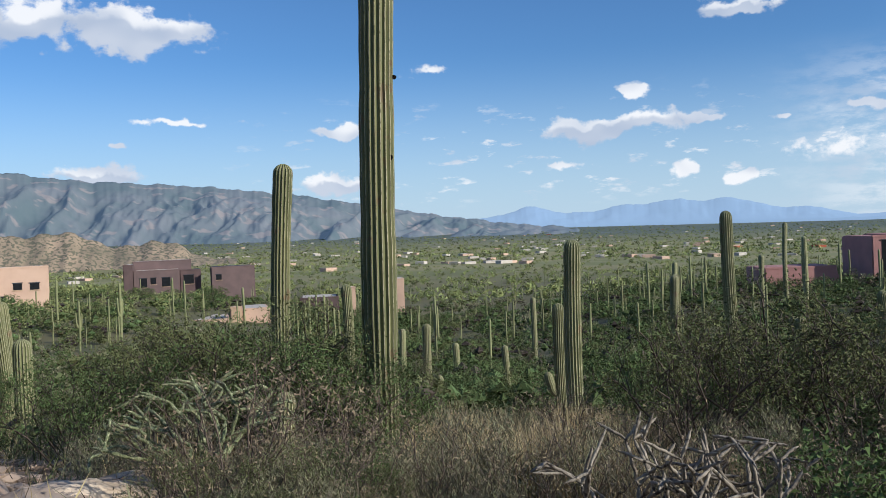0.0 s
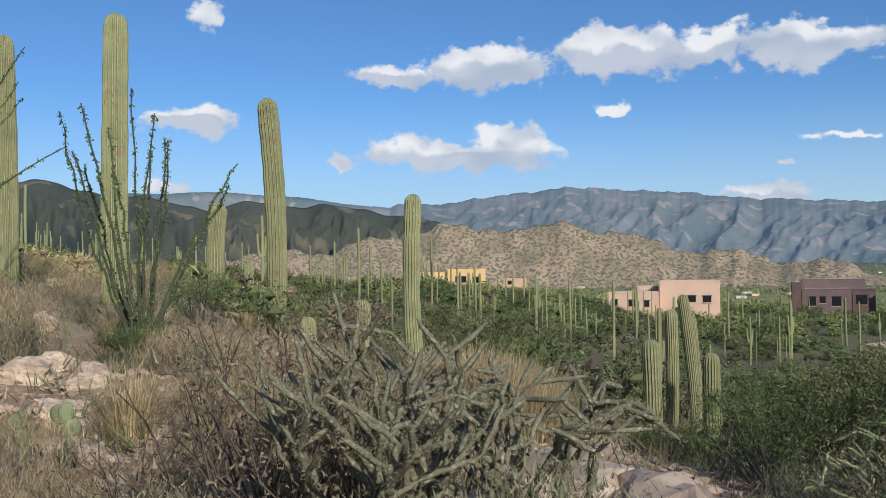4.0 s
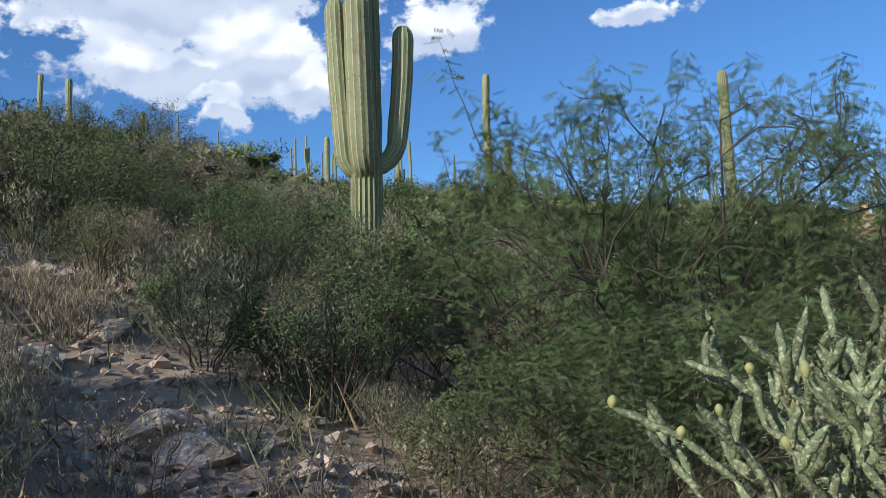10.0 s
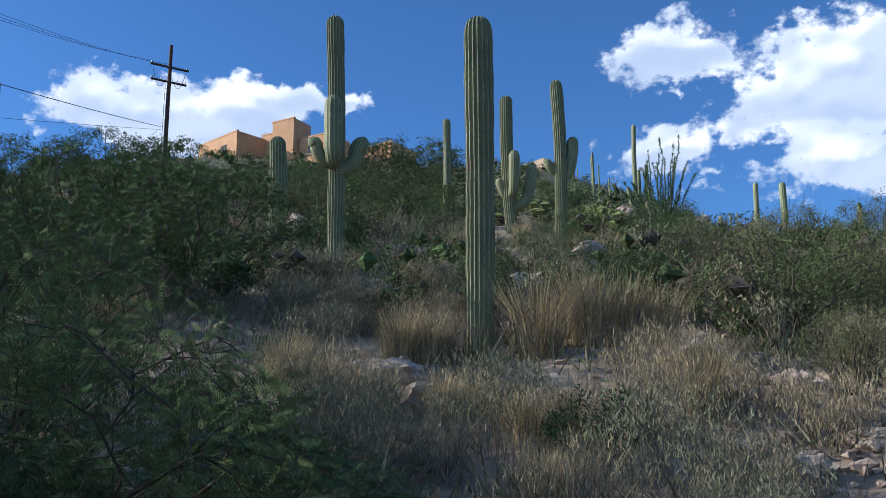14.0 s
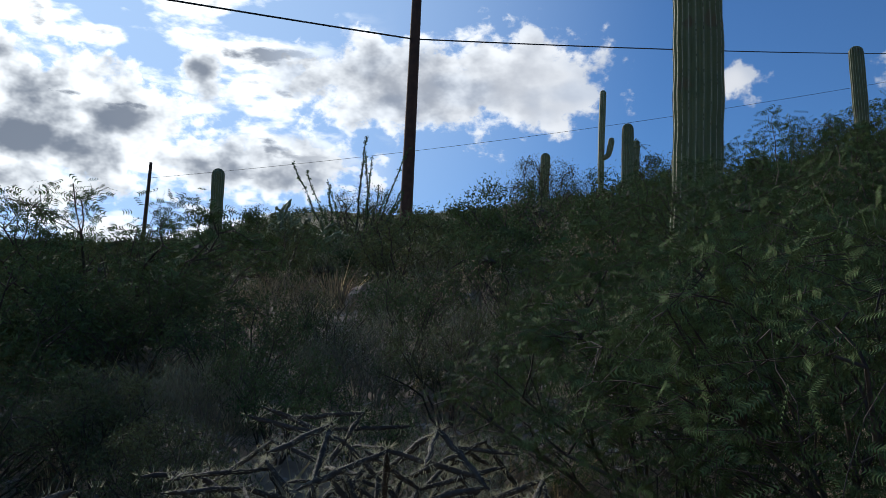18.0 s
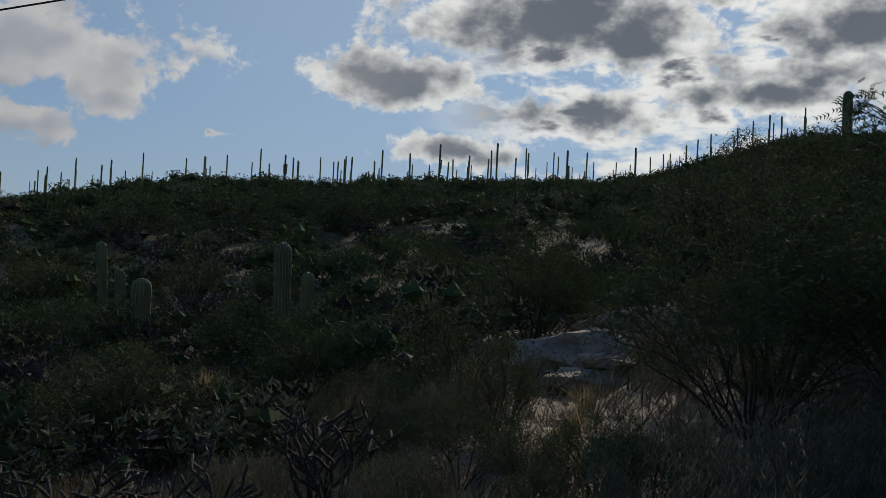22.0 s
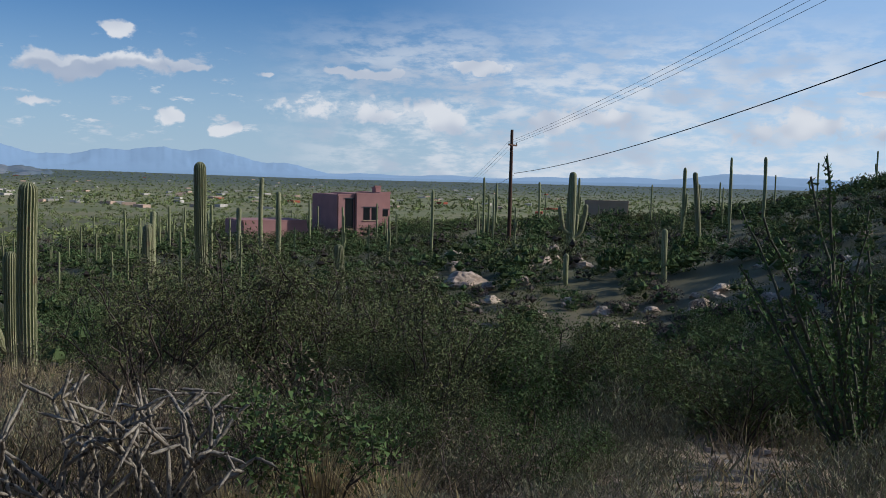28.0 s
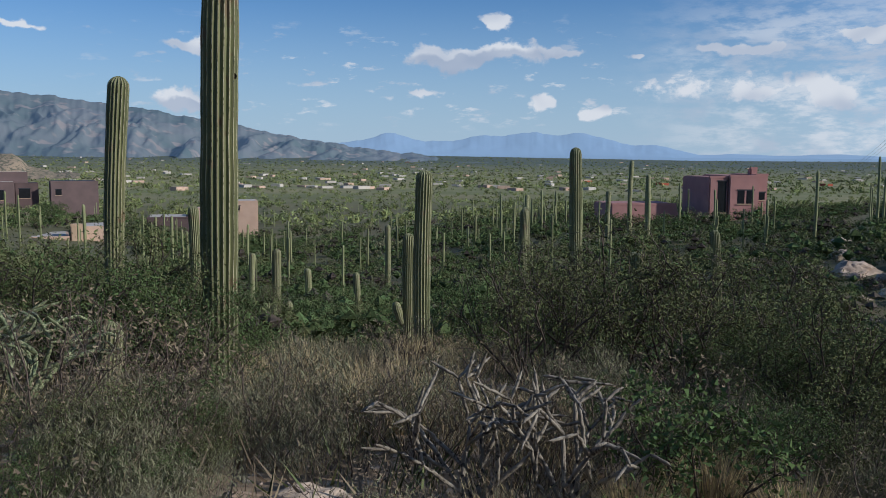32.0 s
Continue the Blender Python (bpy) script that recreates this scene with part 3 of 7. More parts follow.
# ---- plants: shared builders ----
def tube(path, radii, sides, caps=True):
    """Vertices and quads of a round tube along a path."""
    path, radii = np.asarray(path, float), np.asarray(radii, float)
    t = np.gradient(path, axis=0)
    t /= np.linalg.norm(t, axis=1, keepdims=True) + 1e-9
    ref = np.where(np.abs(t[:, 2:3]) > 0.9, [[1.0, 0, 0]], [[0, 0, 1.0]])
    u = np.cross(ref, t)
    u /= np.linalg.norm(u, axis=1, keepdims=True) + 1e-9
    w = np.cross(t, u)
    a = np.arange(sides) / sides * 2 * math.pi
    ring = np.cos(a)[None, :, None] * u[:, None] + np.sin(a)[None, :, None] * w[:, None]
    v = (path[:, None] + ring * radii[:, None, None]).reshape(-1, 3)
    return v, grid_faces(len(path), sides, True)


def join_meshes(pieces):
    """pieces: (verts, quads, material index) -> one set."""
    vs, fs, ms, base = [], [], [], 0
    for v, f, m in pieces:
        vs.append(np.asarray(v, np.float32)), fs.append(np.asarray(f) + base)
        ms.append(np.full(len(f), m) if np.isscalar(m) else np.asarray(m))
        base += len(v)
    return np.vstack(vs), np.vstack(fs), np.concatenate(ms)


def part(name, mesh, parent, label=""):
    ob = new(name, mesh)
    ob.parent = parent
    if label:
        ob["label"] = label
    return ob


def ribbed(path, radii, ribs, fine, rng):
    """A pleated cactus column along a path with a rounded tip; returns verts, quads, material indices (0 skin, 1 spines)."""
    path, radii = np.asarray(path, float), np.asarray(radii, float)
    n = ribs * fine
    t = np.gradient(path, axis=0)
    t /= np.linalg.norm(t, axis=1, keepdims=True) + 1e-9
    u = np.cross(t, [[0.02, 1.0, 0.05]])
    u /= np.linalg.norm(u, axis=1, keepdims=True)
    w = np.cross(u, t)
    if fine == 4:
        a0, prof, edge = np.array([-0.065, 0.065, 0.34, 0.66]), np.array([1.0, 1.0, 0.865, 0.865]), 0
    else:
        a0, prof, edge = np.array([-0.085, 0.085, 0.5]), np.array([1.0, 1.0, 0.86]), 0
    a = ((np.arange(ribs)[:, None] + a0[None]).ravel()) / ribs * 2 * math.pi
    depth = np.tile(prof, ribs)
    wobble = 1 + 0.02 * np.sin(np.arange(len(path)) * 1.7 + rng.uniform(0, 6))
    rr = radii[:, None] * depth[None] * wobble[:, None]
    ring = np.cos(a)[None, :, None] * u[:, None] + np.sin(a)[None, :, None] * w[:, None]
    v = (path[:, None] + ring * rr[..., None]).reshape(-1, 3)
    f = grid_faces(len(path), n, True)
    j = np.tile(np.arange(n), len(path) - 1)
    return v, f, (j % fine == edge).astype(int)


def column(height, r, lean, rng, steps, bulge=0.12, foot=0.9):
    """Axis and radii of an upright stem with a narrower foot, slight waists and a domed tip."""
    s = np.concatenate([np.linspace(0, 1 - 1.1 * r / height, steps), 1 - 1.1 * r / height * (1 - np.sin(np.linspace(0.25, 1, 6) * math.pi / 2))])
    bend = rng.uniform(-0.02, 0.02, 2) * height
    x = lean[0] * s + bend[0] * np.sin(s * math.pi)
    y = lean[1] * s + bend[1] * np.sin(s * math.pi)
    prof = foot + (1 - foot) * np.clip(s / 0.30, 0, 1) ** 0.8 + bulge * 0.5 * np.sin(s * 5 + rng.uniform(0, 6)) * np.clip(s * 3, 0, 1) * 0.5
    prof += 0.018 * np.sin(s * height * 4.1 + rng.uniform(0, 6))
    k = np.clip((s - (1 - 1.1 * r / height)) / (1.1 * r / height), 0, 1)
    prof = prof * np.sqrt(np.clip(1 - k ** 2 * 0.995, 0.002, 1))
    return np.stack([x, y, s * height], -1), prof * r


def arm_path(start, out, rise, reach, drop=0.0):
    """A candelabra arm: leaves the trunk, sags a little, then turns upwards."""
    o = np.array([math.cos(radians(out)), math.sin(radians(out)), 0])
    q = np.linspace(0, 1, 7)
    low = [np.array(start) + o * reach * 0.78 * math.sin(a * math.pi / 2) + np.array([0, 0, 1]) * (reach * 0.8 * (1 - math.cos(a * math.pi / 2)) - drop * math.sin(a * math.pi)) for a in q]
    up = [low[-1] + np.array([0, 0, 1]) * rise * s + o * reach * 0.22 * math.sin(s * math.pi / 2) for s in (0.12, 0.24, 0.36, 0.48, 0.6, 0.7, 0.8, 0.86, 0.91, 0.95, 0.98, 1.0)]
    return np.array(low + up)


SAGUAROS = []


def saguaro(x, y, top, r, dx=0.0, dy=0.0, arms=(), ribs=18, label="", hole=(), group="saguaros"):
    """A saguaro rooted in the ground, its tip at height top and leaning by dx, dy. arms: (height share, bearing, reach, rise, radius)."""
    rng = np.random.RandomState(int(abs(x * 131 + y * 57)) % 99991)
    z = ground_z(x, y) - 0.12
    h = top - z
    px = r / max(1.0, math.hypot(x, y)) * 1582 * 2
    fine = 4 if px > 16 else 3
    steps = 34 if px > 24 else 20 if px > 12 else 12
    if px < 12:
        ribs = 12
    path, radii = column(h, r, (dx, dy), rng, steps)
    v, f, m = ribbed(path, radii, ribs, fine, rng)
    split = px > 12
    if split:
        m, v = np.asarray(m), np.asarray(v)
        axis = np.repeat(np.asarray(path, float), ribs * fine, axis=0)
        used, back = np.unique(f[m == 1], return_inverse=True)
        out = v[used] - axis[used]
        proud = v[used] + out / (np.linalg.norm(out, axis=1, keepdims=True) + 1e-6) * 0.004
        spines = quads_mesh("spine_cover", proud, back.reshape(-1, 4), SPINE, smooth=fine == 3)
        trunk = quads_mesh("trunk", v, f, SKIN, smooth=fine == 3)
    else:
        trunk = quads_mesh("saguaro", v, f, [SKIN, SPINE], m, smooth=fine == 3)
    word = label or "tall ribbed green saguaro cactus rooted in desert soil"
    if not arms and not hole and not split:
        ob = new("saguaro", trunk)
    else:
        ob = new("saguaro")
        part("trunk", trunk, ob)
        if split:
            part("spine_cover", spines, ob, "pale spine rows along the ribs")["kind"] = "stuff"
        for share, bearing, reach, rise, ra in arms:
            at = (dx * share, dy * share, h * share)
            p = arm_path(at, bearing, rise, reach)
            s = np.linspace(0, 1, len(p))
            left = np.clip(np.linalg.norm(p - p[-1], axis=1) / (1.3 * ra), 0, 1)
            rad = ra * (0.72 + 0.28 * np.clip(s * 2.5, 0, 1)) * np.sqrt(np.clip(1 - (1 - left) ** 2, 0.003, 1))
            v, f, m = ribbed(p, rad, 14, 3, rng)
            part("arm", quads_mesh("arm", v, f, [SKIN, SPINE], m, smooth=True), ob)
        for share, bearing, size in hole:
            c = np.array([dx * share + math.cos(radians(bearing)) * r * 0.93, dy * share + math.sin(radians(bearing)) * r * 0.93, h * share])
            q = [c + np.array([math.cos(k) * size, math.sin(k * 1.7) * size * 0.5, math.sin(k) * size]) * s2 for s2 in (1.0, 0.6) for k in np.linspace(0, 2 * math.pi, 9)[:-1]]
            vv = np.array(q)
            out = np.array([math.cos(radians(bearing)), math.sin(radians(bearing)), 0])
            vv[:8] += out * 0.035
            vv[8:] -= out * 0.03
            part("nest_hole", quads_mesh("nest_hole", vv, grid_faces(2, 8, True), SCAR), ob, "dark woodpecker hole with scarred rim")
    ob.location = (x, y, z)
    tagged(ob, word, "cactus", group)
    SAGUAROS.append((x, y, r))
    return ob


# saguaros that stand close enough to tell apart
saguaro(-0.88, 9.78, 5.58, 0.194, 0.18, 0.01, label="very tall thick ribbed saguaro with scarred woodpecker holes", hole=((0.53, -57, 0.036), (0.66, -35, 0.025),), ribs=20)
saguaro(-2.38, 12.10, 2.60, 0.129, 0.12, 0.02)
saguaro(2.20, 16.24, 1.35, 0.156, 0.03, -0.00)
saguaro(2.10, 17.36, 0.10, 0.111, -0.03, 0.00, arms=((0.35, 193, 0.28, 0.25, 0.09),))
saguaro(7.14, 21.73, 1.82, 0.153, -0.32, 0.10)
saguaro(-0.74, 27.90, -1.28, 0.133, -0.00, -0.00, arms=((0.22, -8, 0.35, 0.45, 0.13), (0.25, 192, 0.35, 0.4, 0.12), (0.2, 252, 0.25, 0.5, 0.12),), label="small saguaro with short upturned arms low down")
saguaro(-3.45, 29.72, -0.04, 0.171, 0.03, 0.00)
saguaro(6.96, 26.99, -0.02, 0.124, -0.11, 0.03)
saguaro(9.46, 24.07, -1.10, 0.131, 0.01, -0.01)
saguaro(-1.67, 8.04, 0.19, 0.098, 0.05, 0.01)
saguaro(-8.16, 14.45, 0.30, 0.167, -0.01, -0.01)
saguaro(-8.34, 15.50, 0.78, 0.116, 0.04, 0.02)
saguaro(-8.12, 16.16, 1.04, 0.108, -0.21, -0.10)
saguaro(-8.58, 17.05, 0.58, 0.108, -0.05, -0.02)
saguaro(-6.83, 14.01, 0.16, 0.142, -0.01, -0.00)
saguaro(-17.68, 16.49, 0.83, 0.228, 0.00, 0.00)
saguaro(-20.89, 8.70, 7.04, 0.210, -0.03, -0.07)
saguaro(-17.13, 9.11, 6.87, 0.252, 0.05, 0.09)
saguaro(-15.82, 12.13, 5.37, 0.217, -0.08, -0.11)
saguaro(-23.93, 16.30, 3.75, 0.271, 0.05, 0.07)
saguaro(-11.04, 11.39, 2.94, 0.153, -0.01, -0.01)
saguaro(-24.90, 23.57, 0.36, 0.269, -0.02, -0.02)
saguaro(-26.06, 19.16, 1.93, 0.172, -0.03, -0.04)
saguaro(-32.04, 9.65, 5.59, 0.188, -0.00, -0.01)
saguaro(-15.67, 12.93, 0.61, 0.177, -0.02, -0.02)
saguaro(-15.02, -7.58, 10.42, 0.303, -0.03, 0.08, label="massive saguaro with several raised arms above the shrubs", ribs=20, arms=((0.25, -243, 0.78, 2.1, 0.20), (0.24, -48, 0.47, 2.9, 0.20), (0.24, 19, 0.42, 2.95, 0.26)))
saguaro(-29.36, -1.78, 9.83, 0.164, 0.00, -0.01)
saguaro(-34.98, -11.18, 12.62, 0.159, 0.02, -0.05)
saguaro(-39.03, -11.59, 10.67, 0.164, 0.00, -0.01)
saguaro(-4.89, -14.83, 9.63, 0.153, 0.06, -0.02, arms=((0.42, -183, 0.5, 0.28, 0.15), (0.44, -3, 0.42, 0.12, 0.12), (0.44, 64, 0.24, 1, 0.16),), label="tall saguaro with stubby side arms on the slope")
saguaro(-4.39, -8.75, 6.55, 0.152, -0.05, 0.03)
saguaro(-11.08, -17.43, 10.57, 0.144, -0.06, 0.04, arms=((0.43, -202, 0.38, 0.72, 0.14), (0.46, -12, 0.3, 0.08, 0.1),))
saguaro(-12.04, -21.19, 11.82, 0.178, 0.05, -0.03, arms=((0.2, -205, 0.62, 0.75, 0.17), (0.28, 80, 0.4, 0.9, 0.15), (0.28, -20, 0.3, 0.3, 0.12),), label="saguaro with a cluster of low upturned arms")
saguaro(-4.69, -18.02, 8.41, 0.179, 0.01, -0.00)
saguaro(-10.99, -23.22, 11.71, 0.110, -0.09, 0.04)
saguaro(0.60, -19.49, 9.36, 0.147, 0.10, 0.00)
saguaro(-41.18, -52.62, 26.79, 0.167, -0.09, 0.07, arms=((0.15, -198, 0.9, 2.4, 0.14), (0.12, -158, 0.5, 2.6, 0.14), (0.1, -28, 0.6, 1.2, 0.13),), label="slender spire-like saguaro with low arms on the hill")
saguaro(1.65, -8.33, 7.22, 0.216, -0.03, -0.01, label="massive ribbed saguaro standing behind a green mesquite", ribs=22)
saguaro(6.86, -24.96, 10.19, 0.174, 0.00, 0.00)
saguaro(6.92, -25.98, 10.00, 0.107, -0.02, -0.01)
saguaro(8.47, -27.61, 12.34, 0.106, -0.04, -0.01, arms=((0.45, -163, 0.3, 0.45, 0.1),))
saguaro(9.07, -24.22, 9.32, 0.134, -0.01, -0.00)
saguaro(15.51, -17.94, 7.76, 0.167, 0.05, 0.04)
saguaro(17.50, -21.59, 7.53, 0.102, 0.05, 0.04)
saguaro(26.59, -18.98, 8.20, 0.152, 0.01, 0.02)
saguaro(14.47, -10.13, 3.31, 0.183, 0.05, 0.08)
saguaro(22.02, -15.02, 4.65, 0.099, 0.03, 0.04)
saguaro(14.76, 6.96, 4.05, 0.164, -0.07, 0.14)
saguaro(9.46, 2.45, 0.30, 0.176, -0.01, 0.04)
saguaro(19.24, -0.89, 2.08, 0.180, 0.00, 0.07)
saguaro(20.12, 1.98, 1.19, 0.215, -0.01, 0.06)
saguaro(25.94, 3.72, 1.96, 0.140, -0.02, 0.15)
saguaro(20.71, -1.52, 1.47, 0.155, 0.01, 0.08)
saguaro(24.03, 3.01, 1.28, 0.137, -0.01, 0.07)
saguaro(20.42, 8.63, 2.28, 0.118, -0.04, 0.08)
saguaro(22.59, 8.60, 0.24, 0.106, -0.01, 0.02)
saguaro(21.95, 10.10, 0.25, 0.114, -0.03, 0.06)
saguaro(37.14, 43.35, 2.08, 0.198, -0.00, 0.00, arms=((0.3, -21, 0.9, 1.4, 0.16), (0.34, 159, 0.8, 1.1, 0.15), (0.3, 19, 0.6, 1, 0.15),))
saguaro(29.20, 34.35, -2.09, 0.128, -0.01, 0.01)
saguaro(10.63, 21.59, -0.27, 0.129, -0.12, 0.06)
saguaro(9.43, 24.30, -1.11, 0.164, -0.04, 0.02)
saguaro(7.52, 29.10, -0.11, 0.152, -0.10, 0.03)
saguaro(18.68, 72.69, -1.67, 0.190, 0.00, -0.00)
saguaro(26.78, 75.45, -1.51, 0.202, -0.01, 0.00)
saguaro(29.91, 74.27, -0.03, 0.202, -0.03, 0.01)
saguaro(29.30, 76.65, 1.16, 0.207, -0.03, 0.01)
saguaro(32.67, 31.02, -0.69, 0.142, -0.06, 0.06)
saguaro(32.79, 26.34, -2.48, 0.119, -0.06, 0.08)
saguaro(39.03, 45.63, 2.09, 0.171, -0.03, 0.02)
saguaro(41.21, 36.52, 2.21, 0.156, -0.29, 0.33)
saguaro(38.61, 28.63, -0.75, 0.121, -0.06, 0.08)
saguaro(17.40, 21.99, -3.26, 0.124, -0.04, 0.03)
saguaro(1.84, 30.04, -2.33, 0.114, -0.03, 0.00)
saguaro(-1.84, 34.05, -2.07, 0.118, 0.04, 0.00)
saguaro(0.31, 45.10, -4.08, 0.171, -0.01, 0.00)
saguaro(5.75, 59.82, -3.08, 0.190, 0.00, -0.00)
saguaro(18.71, 72.73, -1.68, 0.213, -0.02, 0.01)
saguaro(30.08, 84.92, -1.87, 0.228, -0.05, 0.02)
saguaro(33.69, 83.56, -0.28, 0.228, -0.03, 0.01)
saguaro(-41.63, -41.53, 18.94, 0.165, -0.13, 0.14)
saguaro(-40.64, -38.23, 17.89, 0.209, -0.01, 0.01)
saguaro(-26.75, -33.46, 13.82, 0.186, 0.02, -0.02)
saguaro(-31.18, -33.58, 13.57, 0.128, -0.01, 0.01)
saguaro(-54.92, -44.63, 19.99, 0.177, -0.10, 0.12)
saguaro(-40.31, -21.46, 12.30, 0.142, -0.02, 0.04)
saguaro(9.61, 3.35, -0.65, 0.171, -0.01, 0.03)

# ---- shrubs, grasses, chollas, ocotillos ----
LEAF_MESQUITE = material("mesquite_leaf", (0.105, 0.142, 0.058), (0.068, 0.100, 0.040), 1.2, 0.9, island=0.38, through_light=0.07, spec=0.03)
LEAF_CREOSOTE = material("creosote_leaf", (0.138, 0.150, 0.068), (0.095, 0.110, 0.050), 0.8, 0.9, island=0.38, through_light=0.07, spec=0.03)
LEAF_GREY = material("bursage_leaf", (0.225, 0.22, 0.135), (0.155, 0.15, 0.095), 1.5, 0.8, island=0.38, through_light=0.07, spec=0.03)
LEAF_BRIGHT = material("jojoba_leaf", (0.112, 0.160, 0.060), (0.078, 0.118, 0.046), 1.5, 0.9, island=0.3, through_light=0.07, spec=0.03)
BARK = material("shrub_bark", (0.085, 0.066, 0.052), (0.05, 0.04, 0.034), 9, 0.9, random=0.25)
TWIG_GREY = material("dry_grey_twig", (0.20, 0.165, 0.13), (0.13, 0.105, 0.085), 6, 0.9, random=0.25)
TWIG_DARK = material("dry_brown_twig", (0.13, 0.10, 0.08), (0.085, 0.066, 0.054), 6, 0.9, random=0.25)
TWIG_PALE = material("bleached_cholla_wood", (0.33, 0.29, 0.23), (0.17, 0.145, 0.115), 9, 0.9, 0.8, 40, speck=(0.07, 0.06, 0.05), speck_scale=28, speck_at=0.56)
STRAW = material("straw_grass", (0.54, 0.43, 0.24), (0.40, 0.31, 0.165), 2.0, 0.75, island=0.3, through_light=0.3)
LEAF_DRY = material("dry_brown_leaf", (0.38, 0.31, 0.19), (0.26, 0.205, 0.125), 1.5, 0.8, island=0.38, through_light=0.07, spec=0.03)
# The valley's sunlight is put into this leaf's brighter yellow-green.
LEAF_VALLEY = material("sun_toned_valley_leaf", (0.27, 0.295, 0.12), (0.20, 0.235, 0.095), 0.05, 0.7, island=0.3, through_light=0.07, spec=0.03)
# Shade on the backlit chollas is put into this dark joint colour.
CHOLLA_SHADED = material("shade_toned_cholla_joint", (0.085, 0.07, 0.055), (0.05, 0.044, 0.036), 14, 0.85, 0.8, 60, speck=(0.15, 0.13, 0.10), speck_scale=45, speck_at=0.60)
STRAW_DULL = material("dull_brown_grass", (0.26, 0.205, 0.135), (0.18, 0.14, 0.095), 2.0, 0.8, island=0.3, through_light=0.2)
CHOLLA_GREEN = material("cholla_joint", (0.19, 0.22, 0.11), (0.11, 0.135, 0.068), 7, 0.7, 0.8, 60, speck=(0.32, 0.33, 0.19), speck_scale=55, speck_at=0.54, random=0.22)
CHOLLA_DIM = material("staghorn_joint", (0.20, 0.195, 0.125), (0.13, 0.125, 0.085), 14, 0.8, 0.8, 60, speck=(0.30, 0.27, 0.19), speck_scale=45, speck_at=0.58)
CHOLLA_FRUIT = material("cholla_fruit", (0.34, 0.33, 0.12), (0.25, 0.26, 0.11), 20, 0.7)
CHOLLA_SPINE = material("cholla_spines", (0.44, 0.43, 0.28), (0.33, 0.32, 0.21), 20, 0.7, through_light=0.3)
PEAR_PAD = material("prickly_pear_pad", (0.20, 0.225, 0.12), (0.15, 0.175, 0.10), 6, 0.6, 0.4, 30, speck=(0.40, 0.36, 0.22), speck_scale=26, speck_at=0.66, random=0.15)
OCOTILLO_CANE = material("ocotillo_cane", (0.085, 0.085, 0.055), (0.055, 0.058, 0.042), 12, 0.85, random=0.15)
LEAF_OCOTILLO = material("ocotillo_leaf", (0.111, 0.163, 0.058), (0.078, 0.124, 0.046), 2, 0.9, island=0.3, through_light=0.07, spec=0.03)


def units(rng, n):
    v = rng.normal(size=(n, 3))
    return v / np.linalg.norm(v, axis=1, keepdims=True)


def blades(centres, along, across, length, width, full=False):
    """Leaf blades: centre, direction, sideways, with lengths and widths; full ones are diamonds."""
    l, w = np.asarray(length).reshape(-1, 1) / 2, np.asarray(width).reshape(-1, 1) / 2
    if not full:
        v = np.stack([centres - along * l + across * w, centres - along * l - across * w, centres + along * l], 1).reshape(-1, 3)
        return v, np.arange(len(centres) * 3).reshape(-1, 3)
    v = np.stack([centres - along * l, centres + across * w, centres + along * l, centres - across * w], 1).reshape(-1, 3)
    return v, np.arange(len(centres) * 4).reshape(-1, 4)


def loose_leaves(rng, centres, length, width, rise=0.0):
    n = len(centres)
    d = units(rng, n)
    d[:, 2] += rise
    d /= np.linalg.norm(d, axis=1, keepdims=True)
    s = np.cross(d, units(rng, n))
    s /= np.linalg.norm(s, axis=1, keepdims=True) + 1e-9
    k = rng.uniform(0.6, 1.35, n)
    return blades(centres, d, s, length * k, width * k)


def fronds(rng, bases, length, pairs, leaflet, droop=0.5, slim=0.36):
    """Feathery compound leaves: a hanging rachis with pairs of slim leaflets."""
    n = len(bases)
    d = units(rng, n)
    d[:, 2] = d[:, 2] * 0.5 - droop
    d /= np.linalg.norm(d, axis=1, keepdims=True)
    s = np.cross(d, units(rng, n))
    s /= np.linalg.norm(s, axis=1, keepdims=True) + 1e-9
    L = length * rng.uniform(0.6, 1.3, n)
    cs, al, ac = [], [], []
    for k in range(pairs):
        f = (k + 0.6) / pairs
        for side in (-1, 1):
            a = s * side * 0.85 + d * 0.5
            a /= np.linalg.norm(a, axis=1, keepdims=True)
            cs.append(bases + d * (L * f)[:, None] + a * leaflet * 0.5)
            al.append(a), ac.append(np.cross(a, np.cross(d, s)))
    c, a, b = np.concatenate(cs), np.concatenate(al), np.concatenate(ac)
    return blades(c, a, b, np.full(len(c), leaflet), np.full(len(c), leaflet * slim))


def bent(rng, a, b, n, sag, jitter):
    s = np.linspace(0, 1, n)[:, None]
    p = a + (b - a) * s
    p[:, 2] += sag * np.sin(s[:, 0] * math.pi)
    p[1:-1] += rng.normal(scale=jitter, size=(n - 2, 3))
    return p


def within(p, h, w):
    """Draw a path's points back under the shrub's dome."""
    k = np.sqrt((np.hypot(p[:, 0], p[:, 1]) / (w / 2)) ** 2 + (np.maximum(p[:, 2], 0) / h) ** 2)
    q = np.where(k > 0.97, (0.97 + (k - 0.97) * 0.2) / np.maximum(k, 1e-6), 1.0)
    return p * q[:, None]


